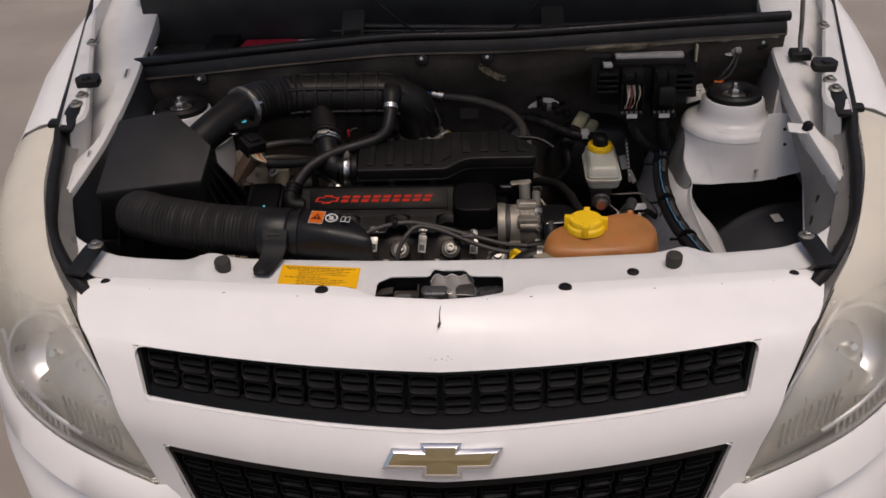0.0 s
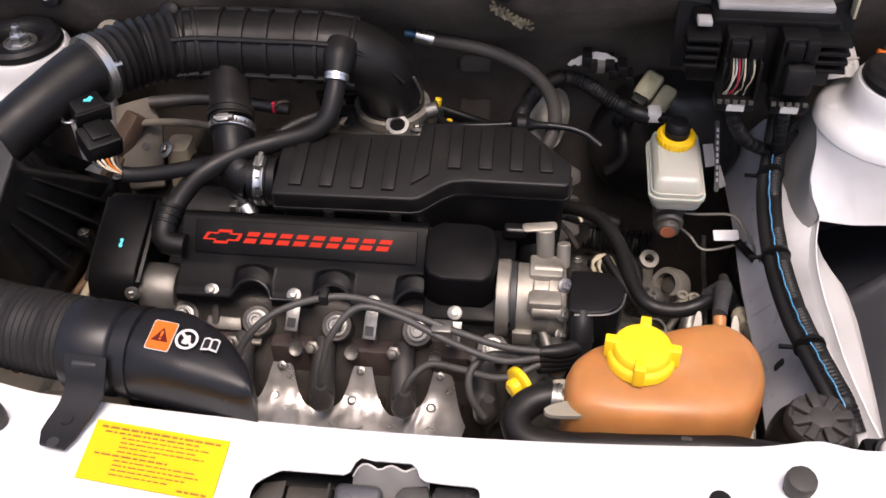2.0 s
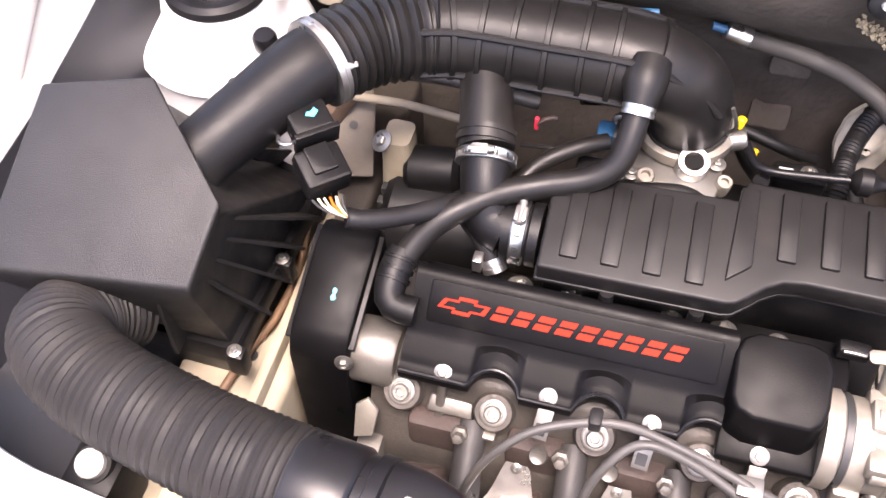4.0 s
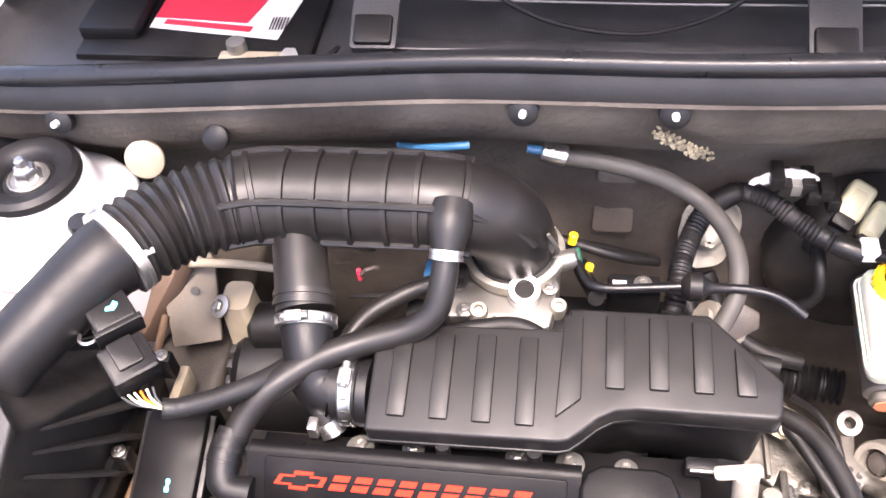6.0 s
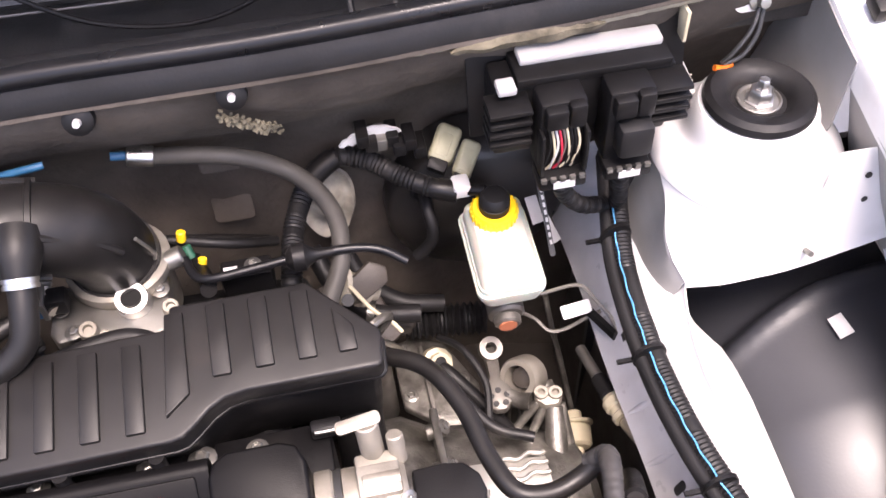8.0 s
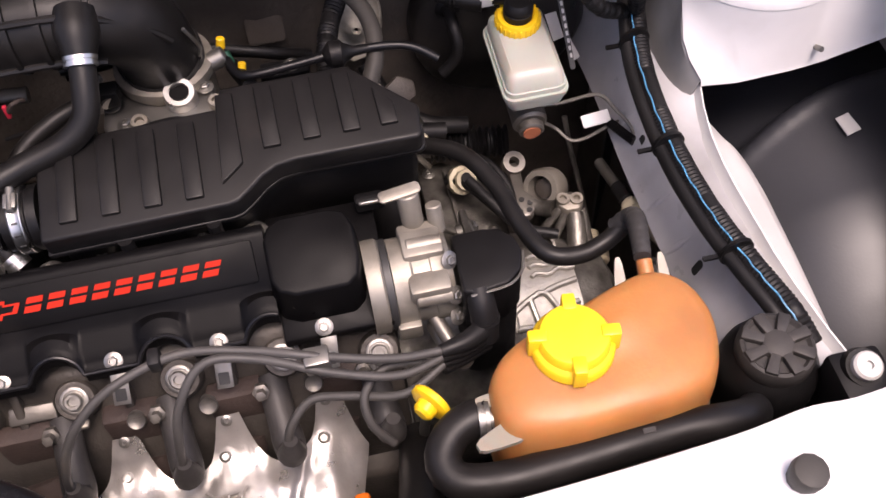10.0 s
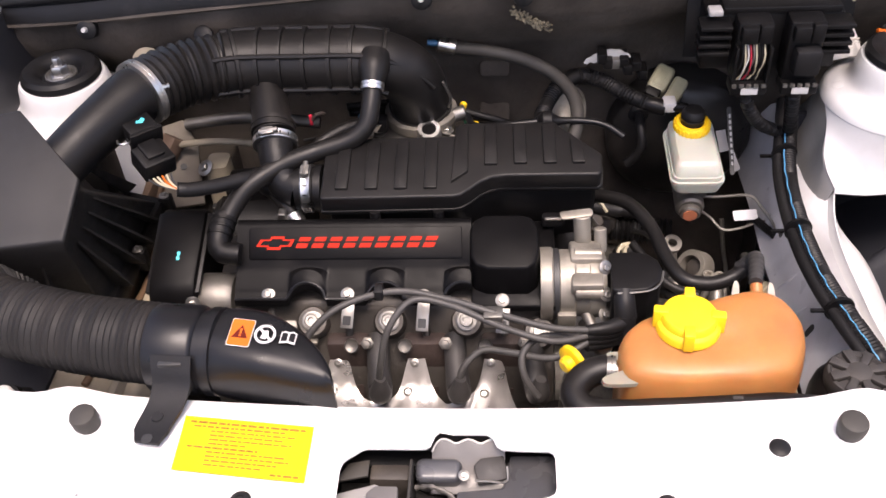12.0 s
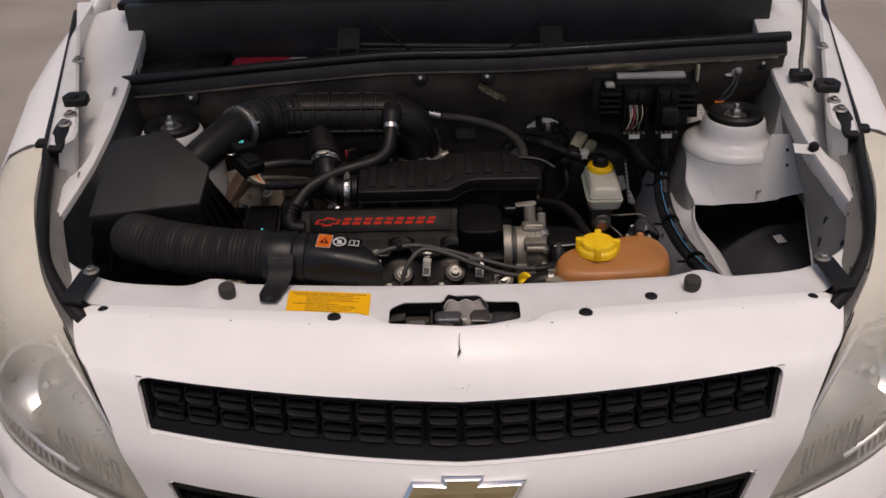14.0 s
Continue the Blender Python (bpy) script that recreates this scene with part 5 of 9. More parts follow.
for k in range(4):
    x = -0.216 + 0.0855 * k
    part("web", extruded([(1.306, 0.790), (1.310, 0.824), (1.334, 0.868), (1.345, 0.80)], x - 0.004, x + 0.004, 1, 0.002), HEAD, head)
    part("port_face", box(x - 0.025, x + 0.023, 1.306, 1.326, 0.775, 0.838, 0.005), RUST, head, "rusty exhaust port flange")
    part("port_stud", lathe([(0, 0), (0.0075, 0), (0.0075, 0.006), (0.0045, 0.007), (0.0045, 0.015), (0, 0.016)], facing((x + 0.022, 1.308, 0.838), (0, -0.75, 0.66)), 6), ALU_DARK, head)
for x in (-0.127, -0.068, 0.020):
    part("core_plug", lathe([(0, 0), (0.0075, 0), (0.0095, 0.002), (0.0098, 0.014), (0.0085, 0.0165), (0.006, 0.0150), (0, 0.0150)], facing((x, 1.315, 0.826), (0, -0.70, 0.71)) @ Matrix.Scale(0.85, 4), 22), ALU_DARK, head, "bright steel core plug")
for x0, x1 in ((-0.20, -0.165), (-0.135, -0.105), (-0.05, -0.005), (0.030, 0.045)):
    part("cast_rib", box(x0, x1, 1.309, 1.317, 0.832, 0.837, 0.002), ALU, head)
part("cast_pad", slab([(-0.02, -0.007), (0.02, -0.007), (0.018, 0.007), (-0.018, 0.008)], 0.008, 0.002, facing((-0.207, 1.324, 0.848), (0, -0.6, 0.8))), ALU_DARK, head)

# valve cover with its scalloped front
SCALLOPS = (-0.172, -0.087, -0.003)


def cover_section(x):
    s = 0.0
    for c in SCALLOPS:
        q = 1 - ((x - c) / 0.0205) ** 2
        if q > 0:
            s = max(s, q ** 0.6)
    y, z = 0.011 * s, 0.0135 * s
    return [(1.326 + y * 1.1, 0.878 + z * 0.9), (1.326 + y * 1.1, 0.885 + z), (1.3275 + y * 1.1, 0.887 + z), (1.333 + y, 0.889 + z), (1.336 + y, 0.891 + z), (1.341 + y, 0.896 + z * 0.9), (1.354 + y * 0.45, 0.901 + z * 0.3),
            (1.359 + y * 0.20, 0.9055 + z * 0.10), (1.363, 0.9095), (1.391, 0.9365), (1.395, 0.9385), (1.399, 0.9385), (1.4025, 0.9365), (1.4045, 0.931), (1.4065, 0.9105), (1.424, 0.908), (1.426, 0.906), (1.426, 0.90)]


n = 130
bm = loft([[(-0.252 + 0.258 * k / n, y, z) for y, z in cover_section(-0.252 + 0.258 * k / n)] for k in range(n + 1)])
cover = part("valve_cover", bm, COVER, engine, "black plastic valve cover with a tilted name panel", 40)
part("cover_bead", tube([(x, cover_section(x)[2][0] - 0.0002, cover_section(x)[2][1] + 0.0004) for x in (-0.251 + 0.256 * k / 90 for k in range(91))], 0.0018, 8, 0.004), GLOSS, cover)
tilt = Matrix.Translation((-0.121, 1.3778, 0.9242)) @ pose(0, 0, 0, 44, 0, 0)
part("name_panel", slab(rounded(-0.117, 0.117, -0.0185, 0.0165, 0.003), 0.003, 0.0007, tilt @ pose(0, 0, 0.0018)), COVER, cover)
# the painted badge and nine slanted bars in place of the maker's name
bars = bmesh.new()


def slant(x0, x1, y0, y1, lean=0.35):
    return [(x0 + y0 * lean, y0), (x1 + y0 * lean, y0), (x1 + y1 * lean, y1), (x0 + y1 * lean, y1)]


o = [(-0.109, -0.0045), (-0.104, 0.0035), (-0.093, 0.0035), (-0.092, 0.0068), (-0.077, 0.0068), (-0.078, 0.0035), (-0.066, 0.0035), (-0.070, -0.0045), (-0.081, -0.0045), (-0.082, -0.0078), (-0.097, -0.0078), (-0.096, -0.0045)]
ring = [[(x, y, 0.0026) for x, y in o], [((x + 0.088) * 0.80 - 0.088, (y + 0.0005) * 0.62 - 0.0005, 0.0026) for x, y in o]]
mark = loft(ring, caps=False)
add(bars, mark, tilt)
x = -0.0625
for k in range(9):
    w = 0.0150
    add(bars, slab(slant(x, x + w - 0.0026, 0.0012, 0.0058, 0.45), 0.0006, 0, tilt @ pose(0, 0, 0.0027)))
    add(bars, slab(slant(x, x + w - 0.0026, -0.0060, -0.0010, 0.45), 0.0006, 0, tilt @ pose(0, 0, 0.0027)))
    x += w + 0.0024
part("red_marking", bars, RED, cover, "red painted marking of slanted bars", 0)
# raised housing beside the name panel
o = [(0.006, 1.352), (0.011, 1.343), (0.024, 1.338), (0.066, 1.338), (0.075, 1.345), (0.078, 1.358), (0.078, 1.385), (0.072, 1.398), (0.060, 1.402), (0.020, 1.402), (0.009, 1.396), (0.005, 1.385)]


def raised(o, z_of, down, bevel):
    bm = bmesh.new()
    topv = [bm.verts.new((x, y, z_of(y))) for x, y in o]
    f = bm.faces.new(topv)
    r = bmesh.ops.extrude_face_region(bm, geom=[f])
    for v in r["geom"]:
        if isinstance(v, bmesh.types.BMVert):
            v.co.z -= down
            v.co.x += (v.co.x - 0.042) * 0.06
            v.co.y += (v.co.y - 1.375) * 0.10
    bmesh.ops.recalc_face_normals(bm, faces=bm.faces)
    return bevelled(bm, bevel, 3, 30)


part("breather_housing", raised(o, lambda y: 0.922 + (y - 1.338) * 0.30, 0.038, 0.003), COVER, cover)
part("cover_foot", extruded([(1.322, 0.872), (1.322, 0.880), (1.334, 0.886), (1.400, 0.906), (1.430, 0.908), (1.432, 0.880)], 0.006, 0.097, 2, 0.002), COVER, cover)
for x, y, z in ((-0.215, 1.3335, 0.8885), (-0.128, 1.333, 0.889), (-0.045, 1.331, 0.888), (0.039, 1.328, 0.8835)):
    piece("bolt", BOLT_S, facing((x, y, z), (0, -0.55, 0.85), 15) @ Matrix.Scale(0.95, 4), cover)
for x, y, z in ((-0.171, 1.4165, 0.9092), (-0.128, 1.4190, 0.9090), (-0.045, 1.4190, 0.9090), (-0.003, 1.4165, 0.9092), (0.040, 1.4150, 0.9115)):
    piece("bolt", BOLT_S, facing((x, y, z), (0, 0.1, 1), 15) @ Matrix.Scale(1.45 if x in (-0.171, -0.003) else 1.15, 4), cover)
# sheet clips that hold the leads
for x, y, z in ((-0.128, 1.3255, 0.8795), (-0.046, 1.321, 0.8795), (0.040, 1.321, 0.876)):
    clip = part("lead_clip", slab([(-0.0065, -0.025), (0.0070, -0.025), (0.0072, 0.005), (-0.0060, 0.006)], 0.0015, 0.0005, facing((x, y, z), (0, -0.70, 0.71), -4)), STEEL_DULL, cover, "bright sheet-metal lead clip")
    part("clip_hole", slab(rounded(-0.0042, 0.0044, -0.0215, -0.0115, 0.001), 0.0006, 0, facing((x, y - 0.0004, z + 0.0004), (0, -0.70, 0.71), -4)), INK_BLACK, clip)

# camshaft end housing and its boss beside the timing cover
part("cam_housing", lathe([(0, 0), (0.028, 0), (0.029, 0.004), (0.029, 0.034), (0.026, 0.040), (0, 0.040)], facing((-0.298, 1.352, 0.864), (1, 0, 0)), 26), ALU_DARK, engine, "cast camshaft end housing")
part("lifting_eye", slab([(-0.008, -0.025), (0.008, -0.02), (0.010, 0.004), (0.0, 0.014), (-0.010, 0.006)], 0.005, 0.001, facing((-0.276, 1.305, 0.838), (0, -0.8, 0.6))), ALU, engine)
part("front_strut", box(-0.285, -0.262, 1.285, 1.31, 0.66, 0.80, 0.004), ALU_DARK, engine)

# timing belt cover
tc = part("timing_cover", extruded([(1.442, 0.52), (1.440, 0.918), (1.430, 0.930), (1.418, 0.934), (1.338, 0.907), (1.326, 0.897), (1.320, 0.882), (1.312, 0.52)], -0.346, -0.294, 2, 0.005), COVER, engine, "black plastic timing belt cover")
part("paint_mark", slab([(-0.0012, -0.0055), (0.0016, -0.0052), (0.0022, -0.003), (0.0008, -0.0004), (0.0020, 0.0022), (0.0016, 0.0046), (-0.0008, 0.0052), (-0.0018, 0.003), (-0.0006, 0.0002), (-0.0020, -0.0026)], 0.0008, 0, Matrix.Translation((-0.317, 1.366, 0.9172)) @ pose(0, 0, 0, 18.5, 0, 0)), CYAN, tc, "turquoise paint mark")
part("cover_lip", extruded([(1.330, 0.896), (1.424, 0.929), (1.426, 0.925), (1.331, 0.891)], -0.350, -0.290, 1, 0.001), PLASTIC, tc)
piece("bolt", BOLT_S, facing((-0.296, 1.321, 0.889), (0.2, -1, 0.3)), tc)

# ---- distributor housing and ignition coil on the engine's end ----
dist = thing("distributor_housing", (0.115, 1.36, 0.82), "cast aluminium housing with a flanged pipe stub", "engine part")
ax = facing((0.080, 1.361, 0.876), (1, 0, 0)) @ Matrix.Diagonal((0.80, 0.80, 1.0, 1.0))
part("housing", lathe([(0, 0), (0.050, 0), (0.0505, 0.003), (0.0505, 0.012), (0.048, 0.014), (0.044, 0.014), (0.044, 0.020), (0.047, 0.021), (0.047, 0.036), (0.045, 0.038), (0.045, 0.052), (0.0465, 0.053), (0.0465, 0.066), (0.043, 0.070), (0, 0.070)], ax, 34), ALU, dist)
for a in (20, 80, 150):
    c = Vector((0.132, 1.361 + 0.037 * math.cos(radians(a)), 0.876 + 0.037 * math.sin(radians(a))))
    part("lug", rod(c - Vector((0.016, 0, 0)), c + Vector((0.014, 0, 0)), 0.008, 12, 0.001), ALU, dist)
part("pad", box(0.098, 0.118, 1.318, 1.332, 0.852, 0.870, 0.002), ALU, dist)
part("pipe_stub", rod((0.128, 1.395, 0.900), (0.126, 1.407, 0.934), 0.0095, 18, 0.001), ALU, dist)
part("gap_ring", lathe([(0.046, 0.0140), (0.0485, 0.0145), (0.0485, 0.0200), (0.046, 0.0205)], ax, 34), INK_BLACK, dist)
for dy, dz, w in ((-0.030, 0.030, 0.012), (0.008, 0.042, 0.015), (0.030, 0.030, 0.010)):
    part("cast_block", box(0.112, 0.146, 1.361 + dy * 0.85 - w * 0.9, 1.361 + dy * 0.85 + w * 0.9, 0.876 + dz * 0.82 - 0.008, 0.876 + dz * 0.82 + 0.008, 0.003), ALU, dist)
for y, z in ((1.326, 0.894), (1.322, 0.868), (1.349, 0.911)):
    piece("bolt", BOLT_S, facing((0.148, y, z), (0.5, -0.6, 0.6)), dist)
part("knob_stem", rod((0.128, 1.335, 0.862), (0.1415, 1.300, 0.847), 0.0065, 12, 0.001), ALU_DARK, dist)
part("steel_knob", lathe([(0, 0), (0.010, 0), (0.011, 0.004), (0.011, 0.010), (0.008, 0.013), (0, 0.013)], facing((0.142, 1.298, 0.846), (0.3, -0.7, 0.5)), 14), STEEL_DULL, dist)
part("pipe_stub", rod((0.147, 1.390, 0.898), (0.146, 1.400, 0.922), 0.007, 14, 0.001), ALU, dist)
part("stub_flange", slab(rounded(-0.022, 0.014, -0.0055, 0.0055, 0.004), 0.003, 0.001, facing((0.124, 1.408, 0.937), (0, -0.2, 1), 8)), ALU, dist)
part("wire_plug", box(0.083, 0.108, 1.412, 1.424, 0.912, 0.926, 0.003), PLASTIC, dist, "black wire plug")
part("plug_latch", box(0.086, 0.104, 1.410, 1.413, 0.924, 0.9275, 0.001), STEEL, dist)
part("sensor_tip", rod((0.130, 1.338, 0.842), (0.140, 1.306, 0.830), 0.009, 14, 0.002), STEEL_DULL, dist)

coil = thing("ignition_coil", (0.178, 1.345, 0.80), "black plastic ignition coil block", "ignition coil")
o = [(0.153, 1.317), (0.163, 1.313), (0.190, 1.317), (0.203, 1.328), (0.208, 1.345), (0.205, 1.360), (0.195, 1.371), (0.180, 1.374), (0.154, 1.373)]
part("coil_body", slab([(x, y) for x, y in reversed(o)], 0.052, 0.0025, Matrix.Translation((0, 0, 0.911)), 3), PLASTIC, coil)
part("coil_skirt", slab([((x - 0.18) * 0.92 + 0.18, (y - 1.345) * 0.92 + 1.345) for x, y in reversed(o)], 0.09, 0.003, Matrix.Translation((0, 0, 0.862))), RUBBER, coil)
part("coil_edge", tube([(0.158, 1.3125, 0.909), (0.190, 1.316, 0.909), (0.204, 1.328, 0.909), (0.2085, 1.345, 0.909)], 0.0012, 6), STEEL_DULL, coil)
part("coil_boot", tube([(0.166, 1.322, 0.904), (0.166, 1.312, 0.897), (0.167, 1.303, 0.884), (0.166, 1.297, 0.868)], [0.0105, 0.0115, 0.0112, 0.0105], 14), RUBBER, coil, "upright rubber boot of the coil")
part("boot_ring", band((0.167, 1.3040, 0.885), (0, 0.35, 1), 0.0108, 0.004, 0.0012), RUBBER, coil)
for k in range(4):
    z = 0.880 - 0.0065 * k
    part("coil_outlet", tube([(0.167, 1.300 - 0.001 * k, z), (0.158, 1.294, z + 0.001), (0.146, 1.288, z + 0.002), (0.126, 1.2835 - 0.002 * k, 0.884 - 0.006 * k)], [0.0085, 0.0085, 0.0075, 0.0056], 12), RUBBER, coil, "rubber boot of a lead")

# ---- ignition leads and plug boots ----
LEADS = [
    [(-0.180, 1.258, 0.824), (-0.176, 1.259, 0.855), (-0.160, 1.272, 0.892), (-0.128, 1.294, 0.910), (-0.074, 1.310, 0.916), (-0.020, 1.304, 0.911), (0.040, 1.290, 0.900), (0.090, 1.283, 0.889), (0.130, 1.284, 0.884)],
    [(-0.093, 1.258, 0.824), (-0.088, 1.262, 0.858), (-0.078, 1.278, 0.894), (-0.053, 1.299, 0.914), (-0.012, 1.296, 0.908), (0.040, 1.280, 0.893), (0.090, 1.272, 0.881), (0.130, 1.282, 0.878)],
    [(-0.008, 1.257, 0.826), (-0.002, 1.264, 0.848), (0.018, 1.278, 0.860), (0.048, 1.274, 0.861), (0.092, 1.264, 0.864), (0.130, 1.280, 0.872)],
    [(0.076, 1.240, 0.830), (0.062, 1.250, 0.850), (0.060, 1.268, 0.866), (0.078, 1.284, 0.874), (0.104, 1.285, 0.872), (0.130, 1.278, 0.867)],
]
for k, path in enumerate(LEADS):
    lead = thing("ignition_lead", path[0], "grey rubber ignition lead with a black plug boot", "ignition lead", "ignition leads")
    part("lead", tube(path, 0.0037, 12, 0.005), CABLE, lead)
    x = path[0][0]
    part("plug_boot", tube([(x - 0.006, 1.322, 0.832), (x - 0.005, 1.306, 0.828), (x - 0.003, 1.285, 0.820), (x, 1.262, 0.811), (x + 0.001, 1.256, 0.818), (x + 0.003, 1.2575, 0.838)], [0.0125, 0.0125, 0.0125, 0.0138, 0.0118, 0.0058], 16), BOOT, lead)
part("lead_comb", box(0.020, 0.040, 1.283, 1.300, 0.888, 0.905, 0.002), STEEL_DULL, engine)
part("lead_tie", box(-0.094, -0.084, 1.302, 1.318, 0.908, 0.9225, 0.003), RUBBER, engine)


# ---- exhaust heat shield ----
SHIELD_SIDE = [(1.303, 0.817), (1.292, 0.803), (1.279, 0.789), (1.262, 0.7835), (1.240, 0.7835), (1.215, 0.780), (1.190, 0.771), (1.165, 0.757), (1.140, 0.738), (1.125, 0.722)]


def shield_z(y):
    for (a, za), (b, zb) in zip(SHIELD_SIDE, SHIELD_SIDE[1:]):
        if a >= y >= b:
            return za + (zb - za) * (a - y) / (a - b)
    return SHIELD_SIDE[0][1] if y > 1.3 else SHIELD_SIDE[-1][1]


def shield_back(x):
    y = 1.303
    for c in (-0.186, -0.099, -0.014, 0.072):
        q = abs(x - c) / 0.0325
        if q < 1:
            y = min(y, 1.268 + 0.035 * q ** 3)
    return y


cols, n = [], 92
for k in range(n + 1):
    s = k / n
    col = []
    for j in range(25):
        v = j / 24
        right = 0.054 - 0.040 * v
        x = -0.196 + (right + 0.196) * s
        b = shield_back(-0.196 + 0.250 * s)
        y = b + (1.125 - b) * v
        z = shield_z(y)
        edge = min(1, (x + 0.196) / 0.03, (right - x) / 0.03)
        z -= 0.022 * (1 - max(0, edge)) ** 2
        z += 0.0026 * noise.noise((x * 40, y * 34, 0.5)) + 0.0016 * noise.noise((x * 110, y * 80, 2.5))
        z += 0.0035 * math.exp(-((x - 0.012 + (1.30 - y) * 0.35) / 0.004) ** 2) * (1 if y > 1.22 else 0)
        z -= 0.0030 * math.exp(-((x + 0.020 + (1.29 - y) * 0.15) / 0.006) ** 2) * (1 if y > 1.25 else 0)
        z += 0.0018 * max(0, math.cos((x + 0.05) * 260)) * max(0, 1 - abs(y - 1.246) / 0.02)
        col.append((x, y, z))
    cols.append(col)
shield = tagged(part("heat_shield", thicken(loft(cols, closed=False), 0.0008), SHIELD, None, smooth=50), "crinkled bright aluminium heat shield over the exhaust manifold", "heat shield")
for x, y in ((-0.149, 1.279), (-0.066, 1.279), (0.018, 1.277)):
    part("dimple", lathe([(0.0058, -0.001), (0.0052, 0.0014), (0.0036, 0.0022), (0.003, 0.001), (0.0, 0.001)], facing((x, y, shield_z(y) + 0.001), (0, -0.45, 1)), 14), STEEL_DULL, shield)
emb = bmesh.new()
for a, b in (((-0.018, -0.020), (0.016, 0.016)), ((-0.018, 0.017), (0.019, -0.020)), ((-0.013, -0.017), (-0.013, 0.010)), ((0.011, -0.015), (0.011, 0.012)), ((-0.013, 0.011), (0.011, 0.011)), ((-0.013, -0.015), (0.011, -0.015)), ((-0.005, 0.004), (0.005, 0.004)), ((0.0, 0.011), (0.0, -0.004))):
    pts_ = [Vector((-0.067 + a[0] + (b[0] - a[0]) * q, 1.234 + a[1] + (b[1] - a[1]) * q, 0)) for q in (0, 0.33, 0.67, 1)]
    add(emb, tube([(p.x, p.y, shield_z(p.y) + 0.0042) for p in pts_], 0.0015, 6, 0.006))
part("embossed_mark", emb, SHIELD, shield, "embossed crossed-out square")
for x in (-0.143, -0.058, 0.026):
    piece("nut", BOLT_S, facing((x, 1.299, 0.815), (0, -0.7, 0.7)) @ Matrix.Scale(0.62, 4), shield)
man = thing("exhaust_manifold", (-0.08, 1.24, 0.60), "rusty cast-iron exhaust manifold under the shield", "manifold")
for x in (-0.216, -0.130, -0.045, 0.040):
    part("runner", tube([(x - 0.006, 1.305, 0.772), (x * 0.86 - 0.02, 1.255, 0.715), (x * 0.5 - 0.03, 1.215, 0.66), (-0.07, 1.20, 0.58)], 0.019, 14, 0.012), RUST, man)

# dipstick with its yellow handle
dip = thing("dipstick", (0.107, 1.245, 0.70), "yellow plastic dipstick handle on a thin tube", "dipstick")
part("guide_tube", tube([(0.098, 1.285, 0.62), (0.103, 1.265, 0.78), (0.107, 1.245, 0.872)], 0.0045, 10), STEEL_DULL, dip)
dm = facing((0.109, 1.241, 0.886), (0.72, 0.62, 0.02))
part("handle", add(lathe([(0.0, -0.013), (0.0060, -0.0125), (0.0085, -0.010), (0.0090, -0.0035), (0.0150, -0.0035), (0.0172, -0.002), (0.0172, 0.0026), (0.0155, 0.004), (0.010, 0.0045), (0.009, 0.003), (0, 0.003)], dm, 30), rod((0.108, 1.243, 0.884), (0.106, 1.246, 0.868), 0.0055, 10, 0.001)), YELLOW, dip)

# ---- intake cover with raised ribs ----
icover = thing("intake_cover", (0.0, 1.46, 0.86), "ribbed black plastic intake cover with a stepped front edge", "engine cover")
CV = Matrix.Translation((0, 1.402, 0.966)) @ pose(0, 0, 0, 9.0, 0, 0)
o = [(-0.158, 0.000), (-0.013, 0.002), (-0.005, 0.004), (0.004, 0.011), (0.016, 0.022), (0.028, 0.029), (0.044, 0.0315), (0.144, 0.031), (0.148, 0.035), (0.150, 0.062), (0.098, 0.114), (-0.009, 0.113), (-0.011, 0.094), (-0.160, 0.090)]
part("lid", slab(o, 0.024, 0.0045, CV, 3), PLASTIC_LID, icover)
part("lid_step", slab([(x * 1.012 + 0.0005, (y - 0.05) * 1.03 + 0.05) for x, y in o], 0.006, 0.002, CV @ pose(0, 0, -0.020)), PLASTIC, icover)
part("plenum_body", slab([((x) * 0.97, (y - 0.055) * 0.86 + 0.058) for x, y in o], 0.085, 0.006, CV @ pose(0, 0, -0.026)), PLASTIC, icover)
RIBS = [(-0.1355, 0.012, 0.083), (-0.1030, 0.012, 0.083), (-0.0705, 0.012, 0.084), (-0.0380, 0.012, 0.084), (-0.0045, 0.026, 0.105), (0.0275, 0.046, 0.107), (0.0600, 0.047, 0.107), (0.0925, 0.047, 0.106), (0.1235, 0.047, 0.080)]
for k, (x, y0, y1) in enumerate(RIBS):
    w = 0.0072
    q = [(x - w, y0), (x + w, y0), (x + w - 0.001, y1), (x - w - 0.001, y1)]
    if k == 4:
        q = [(x - w - 0.004, y0 - 0.006), (x + w, y0 + 0.010), (x + w - 0.001, y1), (x - w - 0.001, y1)]
    if k == 8:
        q = [(x - w, y0), (x + w, y0), (x + w - 0.001, y1 - 0.012), (x - w - 0.001, y1 + 0.006)]
    part("rib", slab(q, 0.007, 0.0016, CV @ pose(0, 0, 0.0036)), PLASTIC_LID, icover)
part("inlet_neck", lathe([(0.0, 0), (0.024, 0), (0.0245, 0.02), (0.027, 0.022), (0.027, 0.03), (0, 0.03)], facing((-0.192, 1.4465, 0.945), (1, 0, 0)), 24), PLASTIC, icover)
worm_clamp((-0.1790, 1.4465, 0.945), (1, 0, 0.0), 0.0262, 0.0105, icover)
for x, y in ((-0.10, 1.398), (-0.03, 1.398)):
    part("foot", rod((x, y + 0.008, 0.915), (x, y + 0.008, 0.945), 0.006, 10), PLASTIC, icover)

